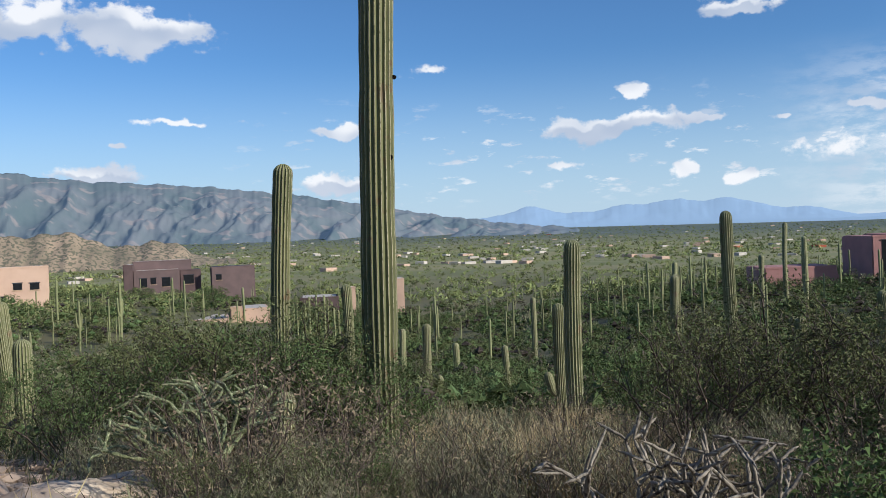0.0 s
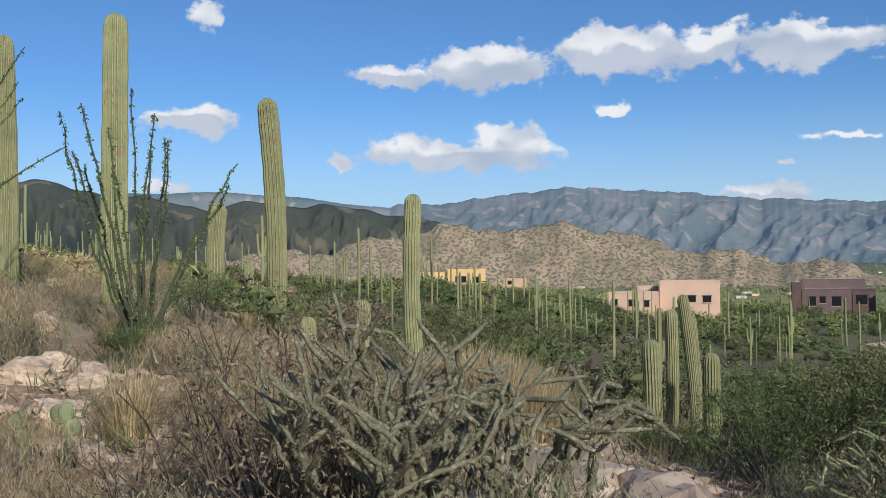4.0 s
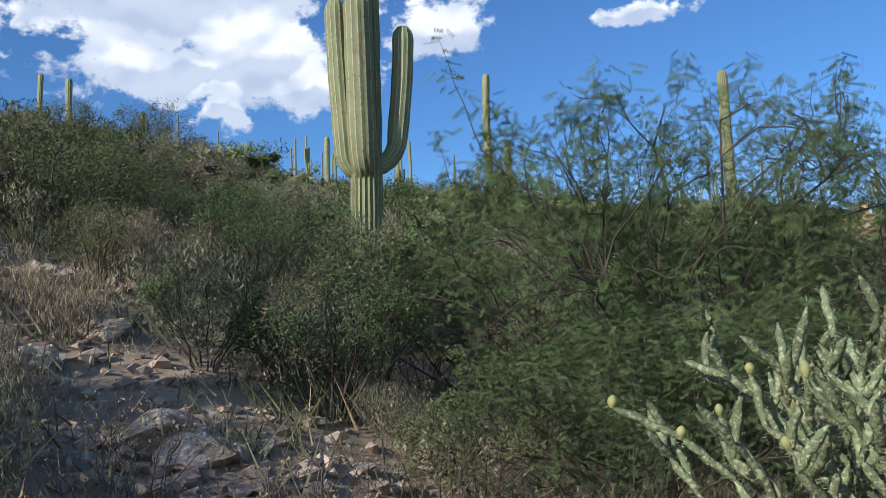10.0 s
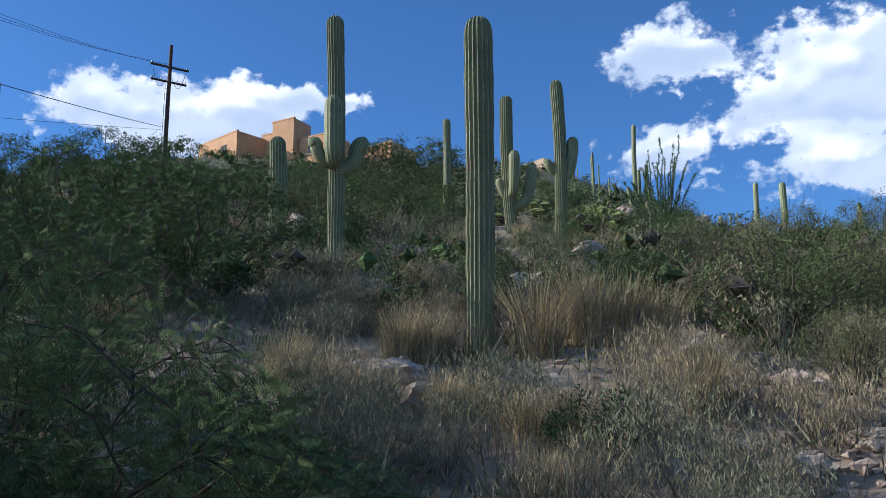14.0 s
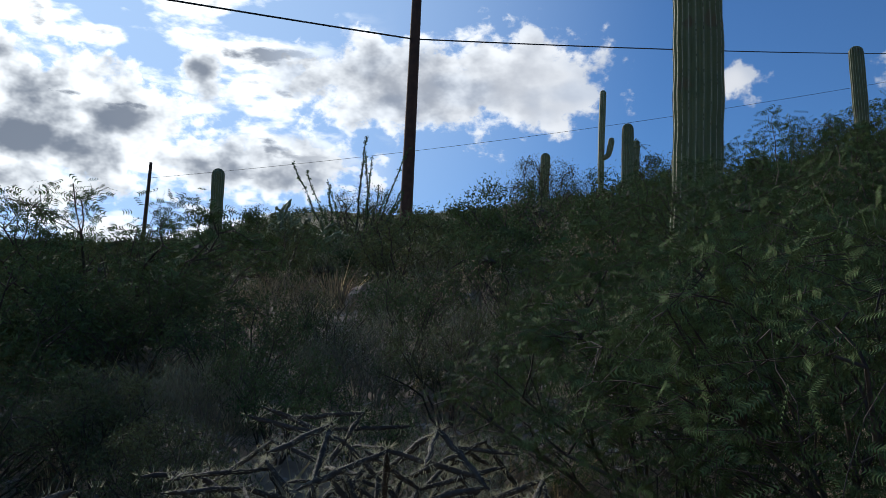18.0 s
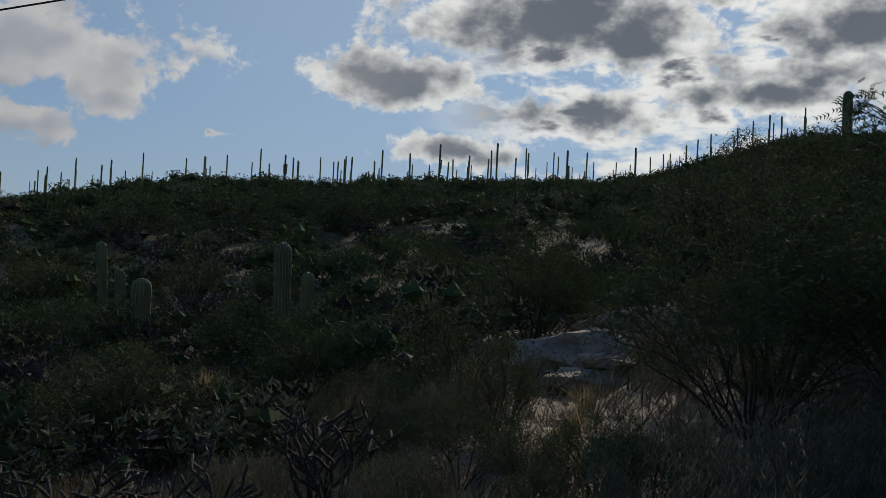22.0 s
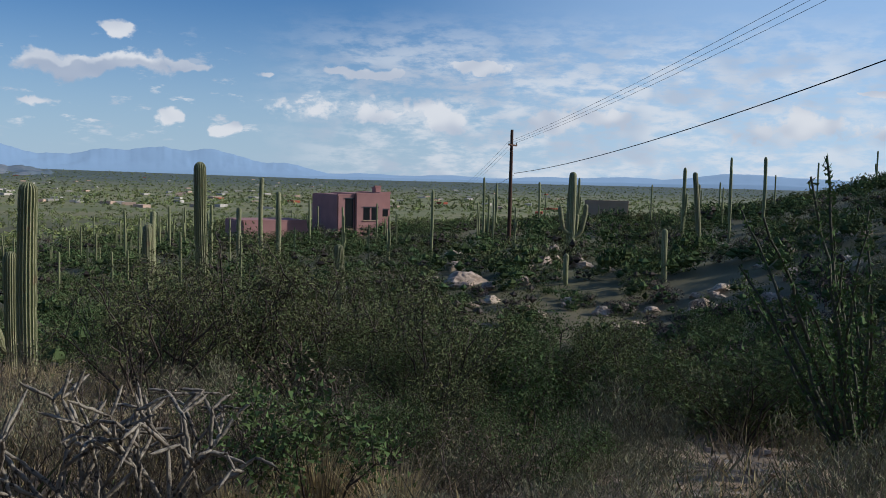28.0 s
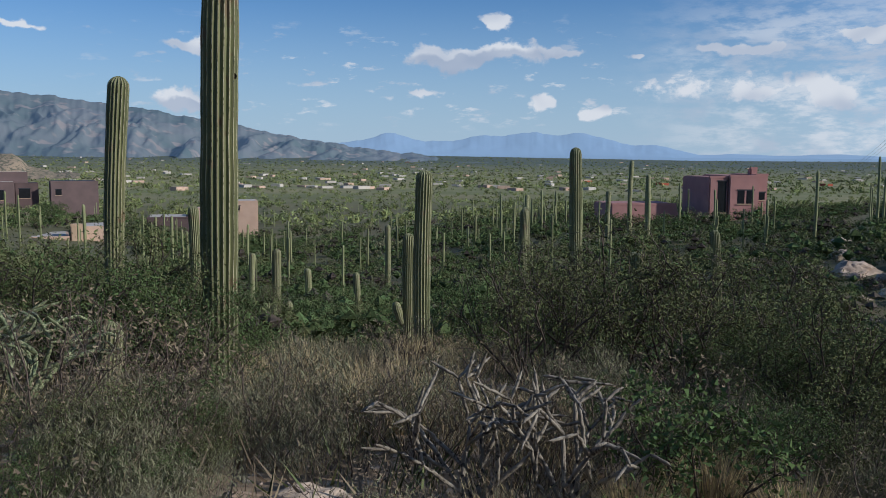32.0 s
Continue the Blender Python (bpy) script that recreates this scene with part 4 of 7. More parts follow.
def skeleton_shrub(rng, h, w, stems, side, thick, flat=0.35, base_spread=0.12, twig=0.22, sides=4, twigs=3):
    """Woody frame of a shrub: stems, side branches, twigs. Returns tube pieces and the spots where leaves grow."""
    main, pieces, spots = [], [], []
    for i in range(stems):
        a = (i + rng.uniform(-0.4, 0.4)) / stems * 2 * math.pi
        out = rng.uniform(0.25, 1.0) ** 0.7
        tip = np.array([math.cos(a) * w / 2 * out, math.sin(a) * w / 2 * out, h * (flat + (1 - flat) * math.sqrt(max(0, 1 - out ** 2))) * rng.uniform(0.8, 1.05)])
        root = np.array([math.cos(a), math.sin(a), 0]) * base_spread * rng.uniform(0.1, 1)
        root[2] = -0.1
        p = within(bent(rng, root, tip, 7, h * 0.10, h * 0.02), h, w)
        v, f = tube(p, np.linspace(thick, thick * 0.25, 7), sides)
        main.append((v, f, 0))
        for k in range(side):
            q = rng.uniform(0.3, 1.0)
            o = p[int(q * 6)]
            way = units(rng, 1)[0] + (tip - root) / np.linalg.norm(tip - root) * 0.9 + np.array([0, 0, 0.25])
            way /= np.linalg.norm(way)
            b = o + way * h * rng.uniform(0.2, 0.42)
            b[2] = max(b[2], h * 0.08)
            pb = within(bent(rng, o, b, 5, 0.02 * h, h * 0.015), h, w)
            v, f = tube(pb, np.linspace(thick * 0.4, thick * 0.13, 5), 3)
            pieces.append((v, f, 0))
            spots.append(pb[1:])
            for m in range(twigs):
                o2 = pb[rng.randint(1, 5)]
                w2 = units(rng, 1)[0] + way * 0.8
                e = o2 + w2 / np.linalg.norm(w2) * h * twig * rng.uniform(0.5, 1.1)
                pt = within(bent(rng, o2, e, 4, 0, h * 0.012), h, w)
                v, f = tube(pt, np.linspace(thick * 0.16, thick * 0.06, 4), 3)
                pieces.append((v, f, 0))
                spots.append(pt)
        spots.append(p[4:])
    return main, pieces, np.vstack(spots)


def around(rng, spots, n, spread, floor=0.03, upward=0.0):
    """Leaf spots along the twigs, denser towards the top by the power upward."""
    w = (np.clip(spots[:, 2], 0.02, None) / spots[:, 2].max()) ** upward
    c = spots[rng.choice(len(spots), n, p=w / w.sum())] + rng.normal(scale=spread, size=(n, 3))
    c[:, 2] = np.maximum(c[:, 2], floor)
    return c


def shrub_meshes(seed, h, w, stems, side, leaf_n, leaf_len, leaf_wide, spread, leaf_mat, bark=None, thick=0.02, style="loose", flat=0.35, rise=0.2, pairs=5, twigs=3, slim=0.36, droop=0.5, plumes=0):
    """Stem meshes, one mesh of twigs, one of leaves."""
    rng = np.random.RandomState(seed)
    main, pieces, spots = skeleton_shrub(rng, h, w, stems, side, thick, flat, twigs=twigs)
    bark = bark or BARK
    plume_at = []
    high = spots[spots[:, 2] > np.quantile(spots[:, 2], 0.72)]
    for k in range(plumes):
        o = high[rng.randint(len(high))]
        way = np.array([o[0] / w * 0.7, o[1] / w * 0.7, 1.0]) + rng.normal(scale=0.16, size=3)
        p = bent(rng, o, o + way * rng.uniform(0.3, 0.68), 6, 0, 0.02)
        v, f = tube(p, np.linspace(thick * 0.3, thick * 0.08, 6), 3)
        pieces.append((v, f, 0))
        plume_at.append(np.repeat(p[1:], 8, 0) + rng.normal(scale=0.045, size=(40, 3)))
    large = h > 1.5
    stem_meshes = [quads_mesh("stem", v, f, bark, smooth=True) for v, f, m in main] if large else []
    v, f, m = join_meshes(pieces if large else main + pieces)
    wood = quads_mesh("branchwork", v, f, bark, smooth=True)
    c = around(rng, spots, leaf_n, spread, upward=0.7 if style == "frond" else 0.0)
    if style == "frond":
        if plumes:
            c = np.vstack([c, *plume_at])
        lv, lf = fronds(rng, c, leaf_len, pairs, leaf_wide, droop, slim)
    else:
        lv, lf = loose_leaves(rng, c, leaf_len, leaf_wide, rise)
    return stem_meshes, wood, quads_mesh("crown", lv, lf, leaf_mat)


def shrub_thing(name, meshes, label, category, group):
    ob = new(name)
    for me in meshes[0]:
        part("stem", me, ob)
    part("branchwork", meshes[1], ob)["kind"] = "stuff"
    part("crown", meshes[2], ob)["kind"] = "stuff"
    return tagged(ob, label, category, group)


def tussock_mesh(seed, h, w, n, mats=(STRAW, STRAW_DULL)):
    """Bunch grass: arching blades from a crown."""
    rng = np.random.RandomState(seed)
    a, o = rng.uniform(0, 2 * math.pi, n), rng.uniform(0, 1, n) ** 0.6
    root = np.stack([np.cos(a) * o * w * 0.22, np.sin(a) * o * w * 0.22, np.full(n, -0.04)], -1)
    lean = np.stack([np.cos(a), np.sin(a), np.zeros(n)], -1) * (o * w * 0.42 * rng.uniform(0.3, 1.3, n))[:, None]
    lean += rng.normal(scale=0.05, size=(n, 3))
    top = h * rng.uniform(0.45, 1.1, n)
    side = np.cross(lean + 1e-3, [[0, 0, 1.0]])
    side /= np.linalg.norm(side, axis=1, keepdims=True) + 1e-9
    wide = rng.uniform(0.002, 0.0045, n)[:, None]
    rows = []
    for s, k in ((0, 1.0), (0.55, 0.9), (1.0, 0.25)):
        mid = root + lean * s ** 2 + np.stack([np.zeros(n), np.zeros(n), top * (s - 0.12 * s ** 3)], -1)
        rows += [mid - side * wide * k, mid + side * wide * k]
    v = np.stack(rows, 1).reshape(-1, 3)
    b = np.arange(n)[:, None] * 6
    f = np.vstack([b + np.array([[0, 1, 3, 2]]), b + np.array([[2, 3, 5, 4]])])
    m = np.tile((rng.uniform(size=n) < 0.3).astype(int), 2)
    return quads_mesh("grass_tussock", v, f, list(mats), m)


def joint(rng, a, b, r, sides=6):
    """A knobbly cholla joint."""
    n = max(4, int(np.linalg.norm(b - a) / 0.035))
    p = bent(rng, a, b, n + 1, 0, r * 0.25)
    s = np.linspace(0, 1, n + 1)
    rad = r * (0.75 + 0.35 * np.sin(s * math.pi)) * (1 + 0.16 * (np.arange(n + 1) % 2)) * np.where(s == 1, 0.35, 1)
    return p, tube(p, rad, sides)


def cholla(x, y, h, w, seed, mats, label, joints=240, r=0.022, fruit=0, spines=9, up=0.55, seg=0.2, spread=0.4, sag=0.0, name="cholla", group="chollas", fruit_mat=None, levels=9):
    """A branching cholla: joints grow from joints; each branch system is a part."""
    rng = np.random.RandomState(seed)
    z = ground_z(x, y)
    ob = new(name)
    ob.location = (x, y, z)
    live = [(np.array([0, 0, -0.1]), np.array([0, 0, 1.0]), 1.5)]
    pieces, ends, axes_ = [], [], []
    for level in range(levels):
        grown = []
        for o, d, k in live:
            if len(pieces) >= joints:
                break
            L = seg * rng.uniform(0.75, 1.3) * (0.6 if level == 0 else 1.15 if level < 3 else 1.0)
            b = within(np.array([o + d * L]), h, w)[0]
            b[2] = max(b[2], 0.05) if level else b[2]
            if np.linalg.norm(b - o) < seg * 0.3:
                continue
            p, (v, f) = joint(rng, o, b, r * k)
            pieces.append((v, f, 0))
            axes_.append(p)
            ends.append(b)
            out = np.array([b[0], b[1], 0.0])
            out /= np.linalg.norm(out) + 1e-6
            for q in range(6 if level == 0 else 2 if level < 3 else rng.randint(1, 3)):
                turn = rng.uniform(0, 2 * math.pi) if level else q * 1.05
                side = np.array([math.cos(turn), math.sin(turn), 0]) * (1.1 if level == 0 else 0.75)
                nd = d * 0.55 + side + out * spread + np.array([0, 0, up * (1.15 - b[2] / h) - sag * level]) + rng.normal(scale=0.25, size=3)
                nd /= np.linalg.norm(nd)
                grown.append((b - d * 0.008, nd, max(0.72, k * 0.86)))
        order = rng.permutation(len(grown))
        live = [grown[q] for q in order]
    for v, f, m in pieces:
        part("joint", quads_mesh("joint", v, f, mats[0], smooth=True), ob)
    if spines:
        ax = np.vstack(axes_)
        n = len(ax) * spines
        c = np.repeat(ax, spines, 0)
        d = units(rng, n)
        s = np.cross(d, units(rng, n))
        s /= np.linalg.norm(s, axis=1, keepdims=True) + 1e-9
        v, f = blades(c + d * (r + 0.012), d, s, np.full(n, 0.022), np.full(n, 0.0017))
        part("spine_cover", quads_mesh("spine_cover", v, f, CHOLLA_SPINE), ob, "straw-coloured spines")["kind"] = "stuff"
    if fruit:
        ends = [e for e in ends if e[2] > h * 0.45]
        for e in [ends[i] for i in rng.permutation(len(ends))[:fruit]]:
            q = bent(rng, e, e + np.array([0, 0, 0.045]) + units(rng, 1)[0] * 0.01, 5, 0, 0)
            v, f = tube(q, np.array([0.009, 0.016, 0.018, 0.015, 0.005]), 7)
            part("fruit", quads_mesh("fruit", v, f, fruit_mat or CHOLLA_FRUIT, smooth=True), ob)
    return tagged(ob, label, "cactus", group)


def ocotillo_mesh(seed, h, w, canes, leafy, r=0.018, fan=0.15):
    rng = np.random.RandomState(seed)
    cane_pieces, leaf_c = [], []
    for i in range(canes):
        a = (i + rng.uniform(-0.5, 0.5)) / canes * 2 * math.pi
        o = rng.uniform(fan, 1.0)
        L = h * rng.uniform(0.62, 1.05)
        s = np.linspace(0, 1, 13)
        out = w / 2 * o * (s ** 0.95)
        side = rng.normal(scale=0.05 * h) * np.sin(s * 2.4)
        p = np.stack([np.cos(a) * out - np.sin(a) * side, np.sin(a) * out + np.cos(a) * side, -0.1 + L * s * (1 - 0.25 * o ** 2 * s)], -1)
        p[1:] += rng.normal(scale=0.012 * h / 3, size=(12, 3))
        v, f = tube(p, np.linspace(r * 1.3, r * 0.5, 13) * rng.uniform(0.8, 1.15), 5)
        cane_pieces.append((v, f, 0))
        t = rng.uniform(0.12, 1, leafy)
        k = np.clip((t * 12).astype(int), 0, 11)
        fr = (t * 12 - k)[:, None]
        leaf_c.append(p[k] * (1 - fr) + p[k + 1] * fr)
    c = np.vstack(leaf_c)
    rng2 = np.random.RandomState(seed + 5)
    off = units(rng2, len(c))
    lv, lf = loose_leaves(rng2, c + off * r * 1.5, 0.06, 0.026, 0.5)
    return [quads_mesh("cane", v, f, OCOTILLO_CANE, smooth=True) for v, f, m in cane_pieces], quads_mesh("foliage", lv, lf, LEAF_OCOTILLO)


def ocotillo(x, y, h, w, seed, canes=16, leafy=160, turn=0, fan=0.15, label="spiny ocotillo with long leafy wand-like canes"):
    a, b = ocotillo_mesh(seed, h, w, canes, leafy, fan=fan)
    ob = new("ocotillo")
    for cane in a:
        part("cane", cane, ob)
    part("foliage", b, ob)["kind"] = "stuff"
    ob.matrix_basis = pose(x, y, ground_z(x, y), 0, 0, turn)
    return tagged(ob, label, "ocotillo", "ocotillos")


def rock_mesh(seed, points=26, cuts=4, rough=0.20):
    """An angular boulder: a hull of scattered points with broken, roughened faces."""
    rng = np.random.RandomState(seed)
    bm = bmesh.new()
    for p in units(rng, points) * rng.uniform(0.40, 0.56, (points, 1)):
        bm.verts.new(p)
    res = bmesh.ops.convex_hull(bm, input=bm.verts[:])
    bmesh.ops.delete(bm, geom=[g for g in res["geom_interior"] if isinstance(g, bmesh.types.BMVert)], context="VERTS")
    if cuts:
        bmesh.ops.subdivide_edges(bm, edges=bm.edges[:], cuts=cuts, use_grid_fill=True)
        bmesh.ops.triangulate(bm, faces=bm.faces[:])
        off = Vector((seed * 7.3, seed * 3.1, seed))
        for v in bm.verts:
            v.co *= 1 + rough * (noise.noise(v.co * 3 + off) + 0.6 * noise.noise(v.co * 8 + off) - 0.5 * max(0.0, 0.18 - abs(noise.noise(v.co * 2.2 + off))) / 0.18) 
    me = bpy.data.meshes.new("rock")
    bmesh.ops.triangulate(bm, faces=bm.faces[:])
    bm.to_mesh(me)
    bm.free()
    me.materials.append(ROCK)
    return me


# ---- prototypes and scatter ----
def put(proto, bearing, r, size=1.0, turn=0.0, sink=0.0, tall=1.0):
    x, y = spot(bearing, r)
    ob = copy_thing(proto, pose(x, y, ground_z(x, y) - sink, 0, 0, turn))
    ob.scale = (size, size, size * tall)
    return ob


def away(proto):
    """Take a prototype and its parts out again once it has been copied."""
    for o in (*proto.children_recursive, proto):
        bpy.data.objects.remove(o)

# ---- houses, poles and wires ----
def box_mesh(name, x0, x1, y0, y1, z0, z1, mat, bevel=0.0):
    bm = bmesh.new()
    bmesh.ops.create_cube(bm, size=1)
    for v in bm.verts:
        v.co = Vector((x0 + (v.co.x + 0.5) * (x1 - x0), y0 + (v.co.y + 0.5) * (y1 - y0), z0 + (v.co.z + 0.5) * (z1 - z0)))
    if bevel:
        bmesh.ops.bevel(bm, geom=bm.edges[:], offset=bevel, segments=2, affect="EDGES")
    me = bpy.data.meshes.new(name)
    bm.to_mesh(me)
    bm.free()
    me.materials.append(mat)
    return me


def building(name, label, bearing, r, blocks, windows=(), turn=0):
    """A flat-roofed stucco house facing the viewer's hill. blocks: x from, x to, foot, top, set back, depth, wall, roof."""
    ob = new(name)
    cx, cy = spot(bearing, r)
    ob.matrix_basis = pose(cx, cy, 0, 0, 0, bearing + turn)
    for x0, x1, z0, z1, back, deep, wall, roof in blocks:
        low = z0
        for lx in (x0, x1):
            for ly in (back, back + deep):
                b = radians(bearing + turn)
                low = min(low, ground_z(cx + lx * math.cos(b) - ly * math.sin(b), cy + lx * math.sin(b) + ly * math.cos(b)) - 0.3)
        part("wall", box_mesh("wall", x0, x1, back, back + deep, low, z1, wall, 0.12), ob)
        part("roof", box_mesh("roof", x0 + 0.35, x1 - 0.35, back + 0.35, back + deep - 0.35, z1 - 0.3, z1 + 0.05, roof, 0.02), ob)
        part("parapet", box_mesh("parapet", x0 - 0.04, x1 + 0.04, back - 0.04, back + 0.26, z1 - 0.12, z1 + 0.16, wall, 0.05), ob)
    for x0, x1, z0, z1, back in windows:
        w = part("window", box_mesh("window", x0, x1, back - 0.03, back + 0.12, z0, z1, WINDOW_DARK, 0.02), ob, "dark glazed window")
        part("frame", box_mesh("frame", x0 - 0.12, x1 + 0.12, back - 0.09, back - 0.032, z1, z1 + 0.14, ROOF_DARK, 0.01), w)
        part("sill", box_mesh("sill", x0 - 0.12, x1 + 0.12, back - 0.12, back - 0.032, z0 - 0.12, z0, STUCCO_TAN, 0.01), w)
    return tagged(ob, label, "house", "houses")


def pavilion(bearing, r, x0, x1, eave, peak, peak_x, post_x):
    """A low house under a broad dark standing-seam hip roof on timber posts."""
    ob = new("house")
    cx, cy = spot(bearing, r)
    ob.matrix_basis = pose(cx, cy, 0, 0, 0, bearing)
    floor = ground_z(cx, cy) - 0.6
    deep, mid = 7.0, 3.5
    v = [(x0, 0, eave), (x1 + 0.3, 0, eave - 0.15), (x1 + 0.3, deep, eave - 0.15), (x0, deep, eave), (peak_x, mid, peak), (x1 - 1.0, mid, peak - 0.05)]
    low = [(a, b, c - 0.32) for a, b, c in v[:4]]
    me = mesh_from("roof", v + low, [(0, 1, 5, 4), (1, 2, 5), (2, 3, 4, 5), (3, 0, 4), (0, 6, 7, 1), (1, 7, 8, 2), (2, 8, 9, 3), (3, 9, 6, 0), (6, 9, 8, 7)], ROOF_DARK)
    roof = part("roof", me, ob, "dark standing-seam metal roof")
    n = 18
    for k in range(1, n):
        f = k / n
        a = np.array(v[0]) * (1 - f) + np.array(v[1]) * f
        b = np.array(v[4]) * (1 - f) + np.array(v[5]) * f
        q, fc = tube(np.array([a + [0, 0, 0.02], b + [0, 0, 0.02]]), [0.035, 0.035], 4)
        part("seam", quads_mesh("seam", q, fc, ROOF_DARK), roof)
    part("wall", box_mesh("wall", x0 + 0.9, x1 - 2.2, 1.0, deep - 1, floor, eave - 0.3, STUCCO_ROSE, 0.05), ob)
    for wx in (x0 + 2.0, x0 + 4.2):
        part("window", box_mesh("window", wx, wx + 1.2, 0.96, 1.1, eave - 1.5, eave - 0.6, WINDOW_DARK, 0.02), ob, "dark glazed window")
    for px, py in ((post_x, 0.5), (x1 - 0.2, 0.5), (post_x, deep - 0.8)):
        part("post", box_mesh("post", px - 0.11, px + 0.11, py - 0.11, py + 0.11, floor, eave - 0.3, POLE_WOOD, 0.02), ob, "brown timber post")
    return tagged(ob, "low house under a broad dark metal hip roof", "house", "houses")


def utility_pole(x, y, top, r, label, arms, foot=None, transformer=False):
    """arms: (height, half length, turn in degrees, how many insulators)."""
    z = (ground_z(x, y) if foot is None else foot) - 0.5
    ob = new("utility_pole")
    ob.location = (x, y, z)
    q, f = tube(np.array([[0, 0, s * (top - z)] for s in np.linspace(0, 1, 9)]), np.linspace(r * 1.15, r * 0.8, 9), 12)
    part("shaft", quads_mesh("shaft", q, f, POLE_WOOD, smooth=True), ob)
    part("cap", box_mesh("cap", -r * 0.7, r * 0.7, -r * 0.7, r * 0.7, top - z - 0.02, top - z + 0.06, POLE_WOOD, 0.03), ob)
    for height, half, turn, pins in arms:
        m = box_mesh("crossarm", -half, half, -0.16, -0.04, height - z - 0.07, height - z + 0.07, POLE_WOOD, 0.012)
        arm = part("crossarm", m, ob)
        arm.matrix_basis = pose(0, 0, 0, 0, 0, turn)
        for k in range(pins):
            px = -half * 0.92 + k * (2 * half * 0.92) / max(1, pins - 1)
            q, f = tube(np.array([[px, -0.1, height - z + 0.06 + s] for s in (0, 0.05, 0.1, 0.15, 0.19, 0.2)]), np.array([0.02, 0.05, 0.03, 0.055, 0.03, 0.004]), 8)
            part("insulator", quads_mesh("insulator", q, f, METAL, smooth=True), arm)
    if transformer:
        for dx in (0.16, 0.30):
            q, f = tube(np.array([[dx, 0.1, top - z - 3.2 - s] for s in (0, 2, 4, 6)]), [0.035] * 4, 8)
            part("conduit", quads_mesh("conduit", q, f, METAL, smooth=True), ob)
        for side in (-1, 1):
            s = np.linspace(0, 1, 9)
            q, f = tube(np.stack([side * (1.2 - 1.05 * s), np.full(9, -0.1), top - z - 2.0 - 1.3 * np.sin(s * math.pi) * (1 - 0.3 * s) - 0.5 * s], -1), [0.02] * 9, 5)
            part("jumper_wire", quads_mesh("jumper_wire", q, f, WIRE), ob)
    return tagged(ob, label, "pole", "utility poles")


def cable(a, b, sag, r, label="thin dark overhead power line"):
    s = np.linspace(0, 1, 41)
    p = np.array(a)[None] * (1 - s[:, None]) + np.array(b)[None] * s[:, None]
    p[:, 2] -= sag * 4 * s * (1 - s)
    v, f = tube(p, [r] * 41, 6)
    return tagged(new("power_cable", quads_mesh("power_cable", v, f, WIRE, smooth=True)), label, "cable", "power cables")


POLE_A, POLE_B, POLE_C, POLE_D, POLE_E = (46.5, 62.6), (11.38, -20.38), (-8.8, -66.3), (43.6, -42.3), (99.8, 161.7)
utility_pole(*POLE_A, 5.72, 0.16, "tall wooden utility pole with a single crossarm", [(4.46, 1.15, 36, 3)])
utility_pole(*POLE_B, 14.3, 0.155, "reddish weathered wooden utility pole near the shrubs", [(13.8, 1.2, 10, 3)], foot=4.6)
utility_pole(*POLE_C, 33.0, 0.16, "wooden utility pole with double crossarms and conduits", [(31.3, 1.45, 8, 3), (30.1, 1.35, 8, 5)], transformer=True)
utility_pole(*POLE_D, 17.2, 0.13, "distant thin wooden utility pole on the ridge", [])
utility_pole(*POLE_E, -1.7, 0.16, "distant wooden utility pole beyond the pink house", [(-3.2, 1.2, 32, 0)])
cable((46.77, 62.47, 2.03), (11.4, -20.33, 11.61), 1.7, 0.022, "heavy dark overhead cable sagging between poles")
cable((11.4, -20.33, 11.61), (-8.47, -66.3, 26.4), 0.3, 0.02, "heavy dark overhead cable sagging between poles")
cable((43.6, -42.3, 16.2), (-8.7, -66.3, 26.2), 0.8, 0.012)
cable((46.77, 62.47, 1.9), (99.8, 161.7, -4.0), 1.2, 0.015)
for off in (-1.05, 0.0, 1.05):
    a, b, c, e = (46.5 + off * 0.8, 62.6 + off * 0.58), (11.38 + off, -20.4 + off * 0.2), (-8.8 + off * 1.3, -66.3 + off * 0.2), (99.8 + off, 161.7 + off * 0.6)
    cable((*a, 4.68), (*b, 14.05), 1.1, 0.009)
    cable((*b, 14.05), (*c, 31.5), 0.9, 0.009)
    cable((*a, 4.68), (*e, -3.0), 1.6, 0.009)

building("house", "two-storey rose-tan stucco house among saguaros", 27.04, 128.0, [
    (-8.18, -1.20, -7.31, -2.47, 0.0, 9.0, STUCCO_ROSE, ROOF_WHITE),
    (-1.17, 7.16, -7.13, -1.04, 3.0, 8.0, STUCCO_ROSE, ROOF_WHITE),
    (-4.38, 2.74, -4.07, -1.89, 9.0, 6.0, STUCCO_ROSE, ROOF_WHITE),
], [
    (-7.58, -6.82, -4.28, -3.45, 0.0),
    (-5.38, -4.45, -4.37, -3.54, 0.0),
    (-3.24, -2.47, -4.45, -3.62, 0.0),
    (-6.86, -5.71, -6.80, -5.56, 0.0),
    (-4.49, -2.15, -6.95, -5.65, 0.0),
    (2.77, 3.87, -3.95, -3.11, 3.0),
    (4.78, 5.96, -4.02, -3.17, 3.0),
    (0.72, 1.88, -6.06, -4.80, 3.0),
])
